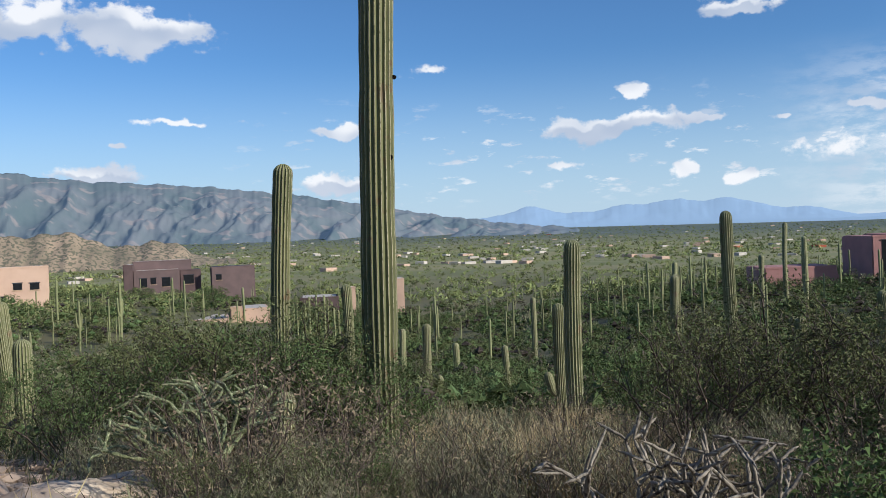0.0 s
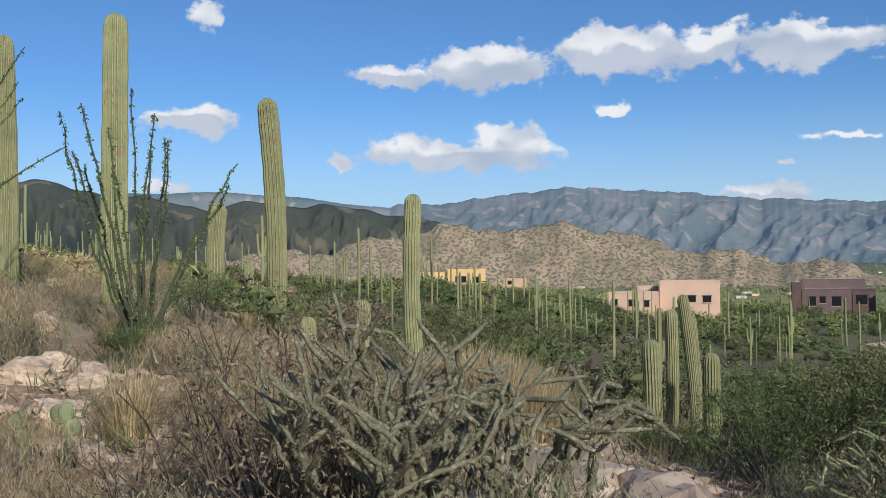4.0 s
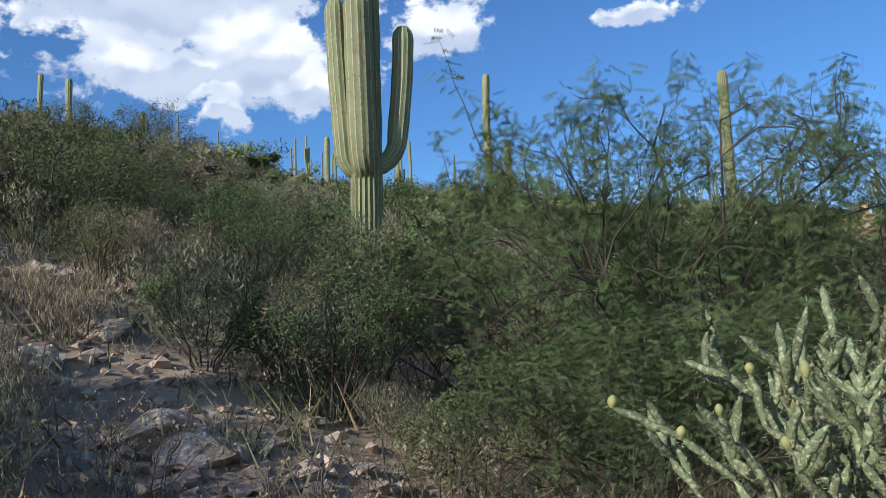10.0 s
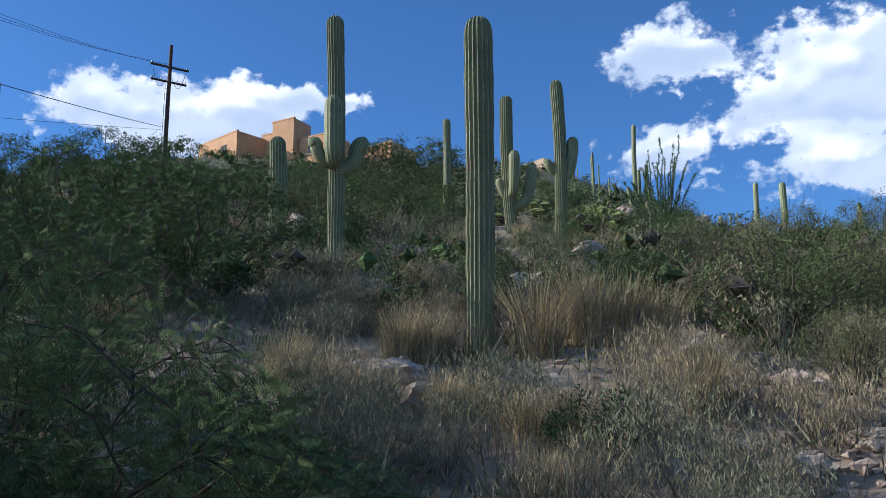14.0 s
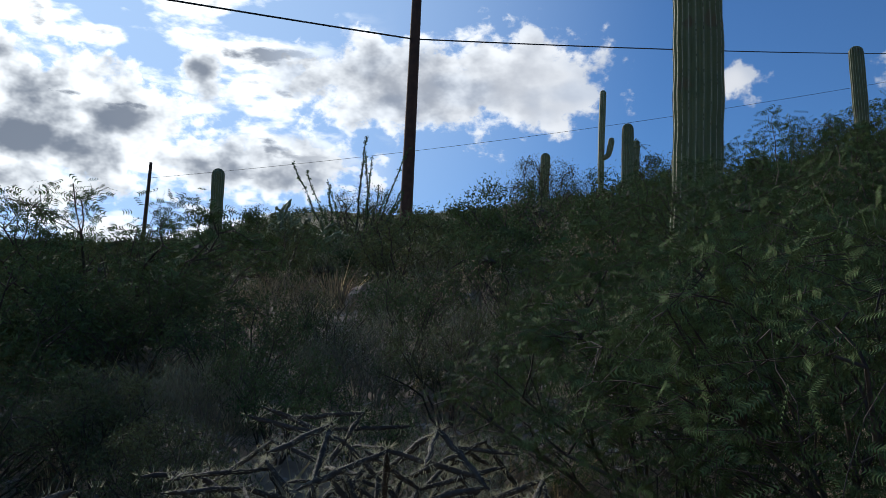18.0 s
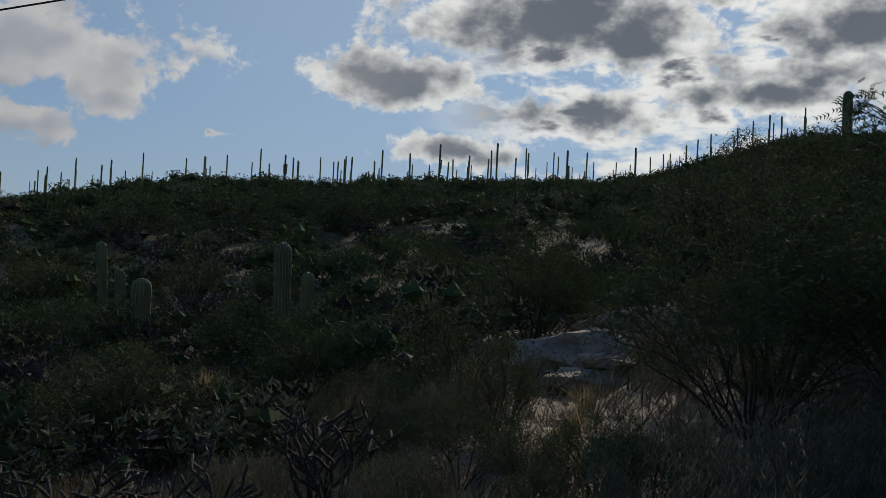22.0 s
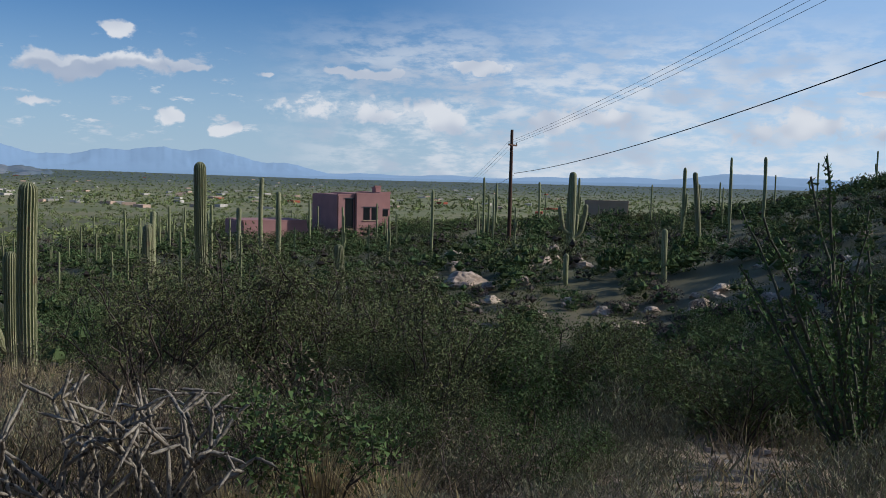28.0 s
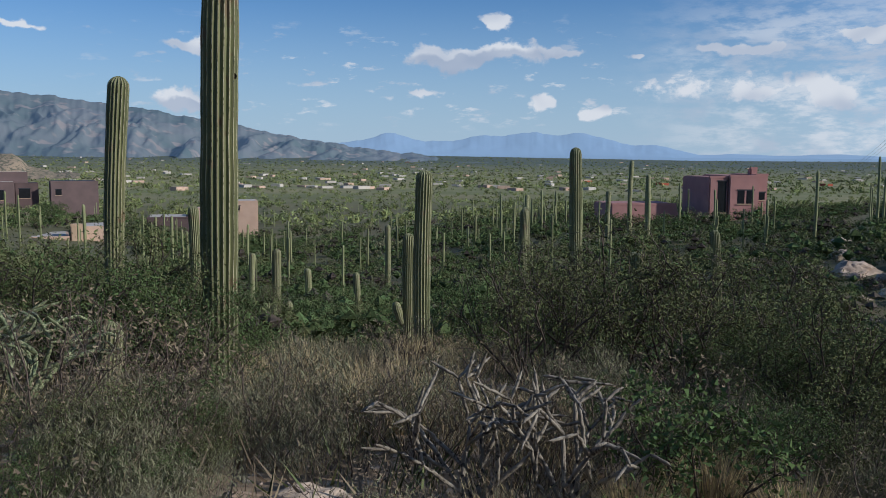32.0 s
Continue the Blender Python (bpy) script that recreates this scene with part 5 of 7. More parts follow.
building("house", "dark brown flat-roofed house with pale roof edges", 15.85, 206.0, [
    (-14.17, -12.2, -9.74, -3.2, 0.0, 14.0, STUCCO_DARK, ROOF_WHITE),
    (-12.15, -2.4, -9.71, -4.6, 0.6, 12.0, STUCCO_PURPLE, ROOF_WHITE),
    (-2.35, 2.2, -9.71, -4.9, 3.5, 9.0, STUCCO_DARK, ROOF_DARK),
    (4.4, 13.90, -8.34, -4.5, 0.0, 10.0, STUCCO_PURPLE, ROOF_DARK),
    (-12.6, 0.19, -3.97, -2.7, 8.0, 10.0, STUCCO_PURPLE, ROOF_WHITE),
], [
    (-10.9, -9.3, -8.2, -6.2, 0.6),
    (-8.6, -7.4, -7.6, -6.2, 0.6),
    (-6.2, -4.4, -8.2, -6.2, 0.6),
    (-1.6, 0.6, -8.0, -6.0, 3.5),
    (5.4, 6.6, -7.3, -6.1, 0.0),
])
building("house", "low tan stucco house with a square chimney block", 14.06, 118.0, [
    (-6.51, 0.76, -12.15, -8.65, 0.0, 9.0, STUCCO_ROSE, ROOF_WHITE),
    (0.92, 2.39, -11.81, -7.20, 0.0, 3.0, STUCCO_TAN, STUCCO_TAN),
    (2.37, 6.03, -11.49, -7.67, 2.0, 8.0, STUCCO_ROSE, ROOF_WHITE),
], [
])
building("house", "yellow stucco house below the foothills", 40.21, 247.0, [
    (-10.35, -1.89, -4.69, 0.02, 2.0, 12.0, STUCCO_YELLOW, ROOF_TILE),
    (-2.15, 8.35, -4.52, 0.75, 0.0, 12.0, STUCCO_YELLOW, STUCCO_YELLOW),
], [
    (-9.31, -7.31, -2.42, -1.32, 2.0),
    (0.01, 3.03, -2.83, -1.23, 0.0),
    (4.76, 6.97, -2.98, -1.41, 0.0),
])
building("house", "small tan house with a red tile roof", 36.26, 262.0, [
    (-3.97, 2.72, -4.73, -2.24, 0.0, 8.0, STUCCO_TAN, ROOF_TILE),
], [
    (-2.76, -1.57, -3.92, -2.92, 0.0),
])
building("house", "pink stucco house with a chimney on the ridge", -27.08, 115.0, [
    (-3.1, -0.75, -6.25, -1.02, 0.3, 9.0, STUCCO_PINK, STUCCO_PINK),
    (-0.70, 3.1, -6.39, -0.86, 0.0, 9.0, STUCCO_PINK, STUCCO_PINK),
    (3.15, 4.75, -6.22, -0.72, 1.2, 8.0, STUCCO_PINK, STUCCO_PINK),
    (3.3, 4.2, -0.92, 0.05, 3.0, 1.0, STUCCO_PINK, ROOF_DARK),
    (-14.5, -5.6, -6.54, -4.45, 3.0, 8.0, STUCCO_PINK, STUCCO_PINK),
], [
    (-2.05, -0.95, -5.3, -1.5, 0.3),
    (0.35, 1.25, -4.2, -2.6, 0.0),
    (1.5, 2.4, -4.2, -2.6, 0.0),
    (3.45, 4.4, -3.8, -2.9, 1.2),
], turn=24)
building("house", "orange-tan stucco house with stepped parapets on the hilltop", 168.0, 127.0, [
    (-10.0, 0.0, 43.0, 49.3, 0.0, 6.0, STUCCO_ORANGE, STUCCO_ORANGE),
    (-16.0, -10.05, 42.0, 46.5, 1.0, 6.0, STUCCO_ORANGE, STUCCO_ORANGE),
], [
    (-8.5, -7.3, 46.4, 47.6, 0.0),
    (-4.0, -2.6, 46.4, 47.6, 0.0),
    (-14.2, -13.2, 44.2, 45.2, 1.0),
], turn=-55)
building("house", "orange-tan stucco tower house with a lower wing", 165.1, 127.0, [
    (-2.0, 2.2, 43.5, 51.3, 0.0, 4.0, STUCCO_ORANGE, STUCCO_ORANGE),
    (2.25, 8.0, 43.0, 48.2, 1.0, 5.0, STUCCO_ORANGE, STUCCO_ORANGE),
    (-4.4, -2.05, 43.0, 49.9, 0.6, 4.0, STUCCO_ORANGE, STUCCO_ORANGE),
], [
    (4.0, 5.0, 45.6, 46.7, 1.0),
], turn=-40)
building("house", "low tan stucco wing on the hilltop", 158.7, 127.0, [
    (-5.0, 2.5, 42.0, 48.0, 0.0, 6.0, STUCCO_ORANGE, STUCCO_ORANGE),
], [
    (-3.0, -1.8, 45.2, 46.4, 0.0),
], turn=-40)
building("house", "tan stucco house low on the hill crest", 148.76, 120.0, [
    (-1.53, -0.25, 40.21, 42.19, 0.0, 6.0, STUCCO_TAN, STUCCO_TAN),
    (-0.21, 2.16, 40.02, 42.58, 1.0, 6.0, STUCCO_TAN, STUCCO_TAN),
    (2.25, 3.36, 39.92, 41.72, 0.0, 6.0, STUCCO_TAN, STUCCO_TAN),
], [
], turn=-45)
building("house", "red-walled house beyond the slope", 63.93, 150.0, [
    (-3.51, -0.31, -0.65, 1.75, 0.0, 8.0, ROOF_TILE, STUCCO_PINK),
    (-0.62, 2.43, -0.36, 1.96, 2.0, 8.0, STUCCO_PINK, ROOF_TILE),
], [
    (-2.99, -2.10, 0.33, 1.09, 0.0),
])
building("house", "small tan house high on the sunlit slope", 85.11, 110.0, [
    (-1.04, 0.45, 13.11, 14.78, 0.0, 5.0, STUCCO_YELLOW, STUCCO_YELLOW),
], [
    (-0.54, -0.17, 13.84, 14.34, 0.0),
])
building("house", "low pale-roofed building on the far rise", -42.94, 118.0, [
    (-3.38, 2.21, -2.14, -1.13, 0.0, 6.0, STUCCO_TAN, ROOF_WHITE),
], [
])
building("house", "pale flat-roofed house in the valley scrub", 3.50, 150.0, [
    (-1.89, 2.24, -8.23, -6.22, 0.0, 8.0, STUCCO_ROSE, ROOF_WHITE),
], [
    (-1.27, -0.65, -7.64, -6.93, 0.0),
])
building("house", "low dark house with a pale roof among trees", 7.52, 135.0, [
    (-4.2, 1.6, -8.57, -7.7, 0.0, 8.0, STUCCO_DARK, ROOF_WHITE),
    (2.6, 4.20, -7.46, -6.5, 2.0, 4.0, STUCCO_ROSE, ROOF_WHITE),
], [
])
pavilion(78.08, 42.0, -4.13, 4.08, 6.20, 6.78, -1.60, 3.22)

# ---- vegetation near the viewer ----
MESQUITE = "feathery green mesquite bush with drooping compound leaves"
mesq = [shrub_thing("mesquite", shrub_meshes(s, 3.0, 5.4, 17, 9, 6800, 0.12, 0.027, 0.075, LEAF_MESQUITE, thick=0.022, style="frond", flat=0.38, pairs=7, slim=0.30, droop=0.5, twigs=4, plumes=30), MESQUITE, "shrub", "mesquites") for s in (11, 12)]
mesq_far = [shrub_thing("mesquite", shrub_meshes(s, 3.0, 5.4, 13, 7, 2700, 0.14, 0.052, 0.09, LEAF_MESQUITE, thick=0.026, style="frond", flat=0.30, pairs=4, twigs=2), MESQUITE, "shrub", "mesquites") for s in (15,)]
mesq_near = [shrub_thing("mesquite", shrub_meshes(s, 3.0, 5.4, 18, 10, 8200, 0.16, 0.034, 0.11, LEAF_MESQUITE, thick=0.024, style="frond", flat=0.34, pairs=9, slim=0.24, droop=0.3, twigs=5), MESQUITE, "shrub", "mesquites") for s in (13, 14)]

GREEN, AIRY, GREY_LOW = "dense dark green desert shrub with fine leaves", "airy green palo verde shrub with bare dark stems", "low grey-green bursage shrub with dry stems"
palo = [shrub_thing("green_shrub", shrub_meshes(20 + s, 1.9, 2.7, 11, 7, 9500, 0.044, 0.017, 0.08, m, thick=0.02, twigs=2), GREEN, "shrub", "green shrubs") for s, m in enumerate((LEAF_MESQUITE, LEAF_CREOSOTE, LEAF_MESQUITE, LEAF_CREOSOTE))]
palo_far = [shrub_thing("green_shrub", shrub_meshes(25 + s, 1.45, 2.4, 9, 6, 4400, 0.058, 0.025, 0.095, m, thick=0.02, twigs=1), GREEN, "shrub", "green shrubs") for s, m in enumerate((LEAF_MESQUITE, LEAF_CREOSOTE, LEAF_MESQUITE))]
thin = [shrub_thing("palo_verde", shrub_meshes(30 + s, 2.3, 2.9, 11, 8, 6500, 0.046, 0.019, 0.075, LEAF_CREOSOTE, thick=0.024, flat=0.45), AIRY, "shrub", "palo verdes") for s in range(2)]
grey = [shrub_thing("bursage", shrub_meshes(40 + s, 0.7, 1.05, 20, 4, 4200, 0.040, 0.0062, 0.042, LEAF_GREY, TWIG_GREY, 0.005, rise=1.3, twigs=2), GREY_LOW, "shrub", "bursages") for s in range(3)]
grey_far = [shrub_thing("bursage", shrub_meshes(45 + s, 0.7, 1.05, 12, 3, 1500, 0.055, 0.011, 0.055, LEAF_GREY, TWIG_GREY, 0.007, rise=1.2, twigs=1), GREY_LOW, "shrub", "bursages") for s in range(3)]
dry = [shrub_thing("dry_shrub", shrub_meshes(55 + s, 0.6, 1.1, 22, 4, 3200, 0.060, 0.0042, 0.05, LEAF_DRY, TWIG_GREY, 0.005, rise=1.8, twigs=2), "low dry brown shrub with straw-coloured leaves", "shrub", "dry shrubs") for s in range(2)]
bright = [shrub_thing("jojoba", shrub_meshes(50, 0.9, 1.2, 10, 5, 1900, 0.04, 0.022, 0.06, LEAF_BRIGHT, thick=0.010), "small bright green broad-leaved shrub", "shrub", "jojobas")]
twiggy = [shrub_thing("dead_shrub", shrub_meshes(60 + s, 0.8, 1.3, 11, 4, 600, 0.026, 0.011, 0.05, STRAW_DULL, TWIG_DARK, 0.007, twigs=2), "leafless grey-brown twiggy desert shrub", "shrub", "dead shrubs") for s in range(2)]
grass = [tagged(new("grass_tussock", tussock_mesh(70 + s, 0.75, 0.9, 720)), "dry straw-coloured bunch grass tussock", "grass", "grass tussocks") for s in range(3)]
brown = [tagged(new("grass_tussock", tussock_mesh(80 + s, 0.5, 0.85, 300, (STRAW_DULL, STRAW))), "dull brown dry bunch grass tussock", "grass", "grass tussocks") for s in range(2)]

# large mesquites round the viewer: bearing, distance, size, turn
for k, (b, r, size, turn, tall) in enumerate([(102, 7.9, 0.95, 20, 1.0), (92.5, 8.6, 0.74, 130, 1.0), (97, 8.4, 0.72, 200, 1.12), (111, 8.4, 0.66, 250, 0.8), (105, 6.2, 0.55, 75, 0.8),
                                              (180, 6.0, 0.6, 80, 0.9), (187, 8.0, 0.6, 10, 0.85), (187, 19.0, 0.62, 200, 0.8), (181, 18.0, 0.6, 20, 0.8), (176, 11, 0.75, 130, 0.85),
                                              (225, 10.5, 0.9, 60, 0.75), (234, 12, 0.8, 170, 0.65), (230, 6.6, 0.5, 30, 0.8), (238, 6.4, 0.5, 110, 0.75), (222, 9.0, 0.5, 200, 0.7), (-42, 8.6, 0.5, 60, 0.75), (-30, 9.5, 0.5, 150, 0.75), (-52, 11, 0.6, 220, 0.8), (170, 13, 0.75, 300, 0.85), (184, 13, 0.75, 90, 0.85)]):
    put(mesq[k % 2] if r < 10 else mesq_far[0], b, r, size, turn, 0.05, tall)
for k, (b, r, size, turn, tall) in enumerate([(170, 4.3, 0.48, 40, 0.66), (181, 3.9, 0.54, 160, 1.0), (191, 4.9, 0.46, 280, 1.0), (101, 6.6, 0.55, 200, 0.9)]):
    put(mesq_near[k % 2], b, r, size, turn, 0.05, tall)
for k, (b, r, size, turn) in enumerate([(-15.0, 8.8, 0.72, 0), (-19.5, 9.8, 0.9, 70), (-24, 9.6, 0.8, 200), (-28.5, 11.5, 0.95, 120), (-16, 12.5, 0.8, 300), (240, 14, 1.0, 50)]):
    put(thin[k % 2], b, r, size, turn, 0.05)
for k, (b, r, size, turn) in enumerate([(14, 8.9, 0.9, 0), (19, 9.2, 0.8, 40), (8.5, 9.4, 0.85, 100), (11.5, 9.6, 1.0, 150), (23.5, 9.0, 0.68, 220), (16.5, 10.2, 0.95, 300), (5.5, 9.8, 0.6, 80), (-33, 8.5, 0.8, 10), (-38, 10, 0.85, 90), (-45, 9, 0.7, 180), (-30, 13, 0.9, 20),
                                        (-123, 7.2, 0.85, 190), (-129, 8.5, 0.95, 270), (-126, 10.5, 1.0, 20), (-70, 12, 0.8, 30), (-84, 13, 0.9, 120), (-96, 14, 0.9, 200), (79, 18, 0.5, 30), (84, 14, 0.6, 170), (82, 20, 0.5, 260), (66, 25, 0.35, 10)]):
    put(palo[k % 4], b, r, size, turn, 0.05)

SCATTER = np.random.RandomState(2024)
OPEN = [(66, 9.5, 1.4), (64, 6.5, 1.0), (131, 6.8, 1.1), (137, 9.5, 1.1), (127, 5.4, 0.8), (27, 5.6, 1.3), (30, 6.3, 1.2), (110, 4.4, 0.9), (118, 4.2, 1.1), (124, 4.7, 1.1), (104, 3.9, 0.6), (32, 6.9, 1.2), (36.5, 7.5, 1.0), (33, 9.5, 1.0), (40, 10, 1.1), (-11, 4.3, 0.55), (-16, 4.3, 0.5)]
TAKEN = []


def clear_at(x, y, gap, keep_open=True):
    if math.hypot(x, y) < 2.3:
        return False
    if keep_open and any(math.hypot(x - spot(b, r)[0], y - spot(b, r)[1]) < g for b, r, g in OPEN):
        return False
    return all((x - p) ** 2 + (y - q) ** 2 > (gap + g) ** 2 for p, q, g in TAKEN)


def sow(protos, count, near, far, gap, sizes, keep_open=True, where=None, tall=(0.85, 1.15)):
    made = 0
    for _ in range(count * 6):
        if made >= count:
            break
        r = math.sqrt(SCATTER.uniform(near ** 2, far ** 2))
        b = SCATTER.uniform(0, 360)
        k, size, turn, t = SCATTER.randint(len(protos)), SCATTER.uniform(*sizes), SCATTER.uniform(0, 360), SCATTER.uniform(*tall)
        if where and SCATTER.uniform() > where(b, r):
            continue
        x, y = spot(b, r)
        if not clear_at(x, y, gap * size, keep_open):
            continue
        put(protos[k], b, r, size, turn, 0.03, t)
        TAKEN.append((x, y, gap * size))
        made += 1


def between(b, lo, hi):
    return lo <= b <= hi


# near carpet
sow(palo, 26, 9, 15, 0.6, (0.5, 0.9), where=lambda b, r: 0.0 if (between(b, 0, 40) or b > 342) else 0.0 if between(b, 44, 74) else 0.1 if between(b, 40, 90) and r < 40 else 0.0 if between(b, 238, 258) and r < 12 else 0.3 if between(b, 136, 172) else 1.0)
sow(palo_far, 95, 14, 32, 0.6, (0.7, 1.25), where=lambda b, r: 0.0 if (between(b, 0, 40) or b > 343) and r < 22 else 0.0 if between(b, 44, 74) else 0.08 if between(b, 42, 90) else 0.5 if between(b, 120, 172) else 1.0)
sow(thin, 12, 12, 30, 0.8, (0.7, 1.1), where=lambda b, r: 0.1 if between(b, 40, 160) else 1.0)
sow(bright, 14, 4, 18, 0.4, (0.6, 1.2))
sow(grey, 62, 2.6, 7.5, 0.26, (0.6, 1.25), where=lambda b, r: 1.0 if between(b, 40, 165) else 0.45)
sow(grey_far, 115, 7.5, 20, 0.26, (0.6, 1.25), where=lambda b, r: 1.0 if between(b, 40, 165) else 0.6)
sow(palo_far, 34, 9, 22, 0.4, (0.28, 0.45), where=lambda b, r: 1.0 if between(b, 4, 42) or (b > 340 and r > 17) else 0.0)
sow(grass, 26, 7, 13, 0.2, (0.6, 0.9), where=lambda b, r: 1.0 if b > 342 or b < 5 else 0.0)
sow(dry, 60, 3.2, 13, 0.25, (0.7, 1.2), where=lambda b, r: 1.0 if between(b, 45, 95) else 0.5 if between(b, 120, 165) else 0.12)
sow(brown, 40, 8, 26, 0.3, (0.8, 1.3), where=lambda b, r: 1.0 if between(b, 122, 168) else 0.0)
sow(grass, 30, 12, 26, 0.3, (0.6, 0.95), where=lambda b, r: 1.0 if between(b, 122, 168) else 0.0)
sow(grey_far, 60, 8, 24, 0.3, (0.9, 1.6), where=lambda b, r: 1.0 if between(b, 116, 168) else 0.0)
sow(dry, 46, 12, 27, 0.3, (0.9, 1.5), where=lambda b, r: 1.0 if between(b, 56, 82) else 0.0)
sow(twiggy, 55, 2.8, 14, 0.3, (0.6, 1.2))
sow(grass, 60, 5.5, 18, 0.25, (0.5, 0.95), where=lambda b, r: 1.0 if between(b, 40, 90) or between(b, 140, 175) else 0.2)
sow(brown, 80, 2.6, 20, 0.17, (0.6, 1.3))
sow(grey, 52, 2.8, 7.5, 0.2, (0.6, 1.0), True, lambda b, r: 1.0 if b > 310 or b < 25 else 0.0, (0.7, 1.0))
sow(brown, 12, 2.8, 5.5, 0.12, (0.5, 0.8), False, lambda b, r: 1.0 if b > 335 or b < 12 else 0.0)
sow(brown, 25, 3.4, 11, 0.15, (0.5, 0.9), False, lambda b, r: 1.0 if between(b, 205, 275) else 0.0)
sow(grey, 34, 3.2, 8, 0.2, (0.5, 0.9), False, lambda b, r: 1.0 if between(b, 200, 275) else 0.0)
sow(grass, 34, 3.6, 9, 0.14, (0.35, 0.6), True, lambda b, r: 1.0 if between(b, 52, 95) else 0.0)
sow(palo_far, 26, 9, 17, 0.5, (0.5, 0.9), False, lambda b, r: 1.0 if between(b, 200, 345) else 0.0)
# grass mounds seen in the sun: bearing, distance, size
for k, (b, r, size) in enumerate([(42, 9.3, 1.1), (40, 9.0, 1.1), (38, 9.2, 1.1), (36.5, 9.6, 1.0), (41, 9.9, 1.15), (39, 10.0, 1.15), (43, 10.0, 1.0), (41, 12.5, 1.25), (39, 13, 1.2), (43, 13.2, 1.2), (37, 12.2, 1.1), (40, 11.8, 1.1), (42, 12.0, 1.2), (38.4, 12.8, 1.1), (36, 13.2, 1.0),
                                  (-4, 6.2, 0.8), (-6.5, 6.6, 0.9), (-2, 6.8, 0.8), (-5, 7.4, 0.9), (-21, 4.6, 0.6), (-26, 5.2, 0.7), (-31, 4.9, 0.7), (-8.5, 15.8, 1.1), (-7, 15.4, 1.1), (-10, 15.6, 1.0), (-5.5, 14.8, 0.9), (-12, 15.8, 0.9), (2, 8.5, 0.8), (-1, 8.8, 0.9), (-3, 9.4, 0.9), (0.5, 9.6, 0.9),
                                  (150, 9.8, 1.2), (147, 10.3, 1.2), (145, 10.6, 1.2), (148, 11.2, 1.2), (143, 10.8, 1.1), (154, 8.2, 0.6), (156, 8.0, 0.6), (152, 7.8, 0.6), (158, 9.4, 0.8), (156.5, 9.5, 0.8), (151, 7.2, 0.6), (149, 7.4, 0.6)]):
    put(grass[k % 3], b, r, size, k * 77, 0.03)

# chollas
x, y = spot(97.5, 3.75)
cholla(x, y, 2.0, 2.2, 5, (CHOLLA_GREEN,), "pale green branching cholla cactus with yellow fruit", 450, 0.019, fruit=22, spines=8, up=1.0, seg=0.205, spread=0.22, levels=14)
for b, r, h, w, s in [(50, 4.3, 1.6, 2.2, 21), (42, 4.5, 1.1, 1.9, 22)]:
    x, y = spot(b, r)
    cholla(x, y, h, w, s, (CHOLLA_DIM,), "sprawling staghorn cholla with woody grey-green joints", 160, 0.0155, spines=12, up=1.15, seg=0.24, spread=0.3, sag=0.06, levels=12)
for b, r, h, w, s in [(-11, 4.9, 0.95, 1.6, 31), (-17, 4.8, 0.85, 1.5, 32)]:
    x, y = spot(b, r)
    cholla(x, y, h, w, s, (TWIG_PALE,), "dead bleached cholla skeleton sprawling over dry ground", 80, 0.0100, spines=0, up=1.1, seg=0.23, spread=0.45, sag=0.1)
for b, r, h, w, s in [(214.8, 2.95, 1.3, 1.0, 41)]:
    x, y = spot(b, r)
    cholla(x, y, h, w, s, (CHOLLA_SHADED,), "spiny chain-fruit cholla with hanging joints", 130, 0.017, fruit=26, fruit_mat=CHOLLA_DIM, spines=9, up=1.75, seg=0.245, spread=0.25, sag=0.17)
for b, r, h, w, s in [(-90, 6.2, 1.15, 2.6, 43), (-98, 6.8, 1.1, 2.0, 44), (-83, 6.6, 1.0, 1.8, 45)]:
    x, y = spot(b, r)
    cholla(x, y, h, w, s, (CHOLLA_SHADED,), "twiggy cholla thicket, coloured dark for the shaded slope", 125, 0.014, spines=2, up=0.9, seg=0.2, spread=0.3, sag=0.08)
x, y = spot(205, 3.5)
cholla(x, y, 1.25, 1.9, 42, (CHOLLA_SHADED,), "dead arching cholla with pale weathered spines", 130, 0.0095, spines=14, up=1.4, seg=0.275, spread=0.3, sag=0.17)
x, y = spot(17, 6.3)
cholla(x, y, 0.95, 1.6, 46, (CHOLLA_GREEN,), "thin-branched cholla tangled in dry twigs", 130, 0.013, spines=6, up=0.8, seg=0.2, spread=0.4, sag=0.1)
for k, (b, r, size) in enumerate([(-8, 5.6, 1.0), (-13, 6.0, 1.1), (-19, 5.4, 1.0), (-15, 5.3, 0.9), (-3, 5.4, 0.9), (3, 5.6, 1.0), (-24, 5.9, 1.1), (15, 5.6, 1.25), (10.5, 5.8, 1.3), (10, 5.0, 0.9), (17, 4.9, 0.8), (18.5, 6.4, 1.1), (53.5, 4.7, 1.3), (55, 5.4, 1.3), (47, 5.0, 1.2), (57, 4.9, 1.6), (55, 5.3, 1.7), (50.5, 5.4, 1.5), (52, 3.9, 0.9), (80, 13.5, 1.6), (137, 16, 1.6), (118, 5.2, 1.1), (122, 7.5, 1.4), (126, 4.8, 0.9), (133, 5.4, 0.9)]):
    put(twiggy[k % 2], b, r, size, k * 50, 0.02)
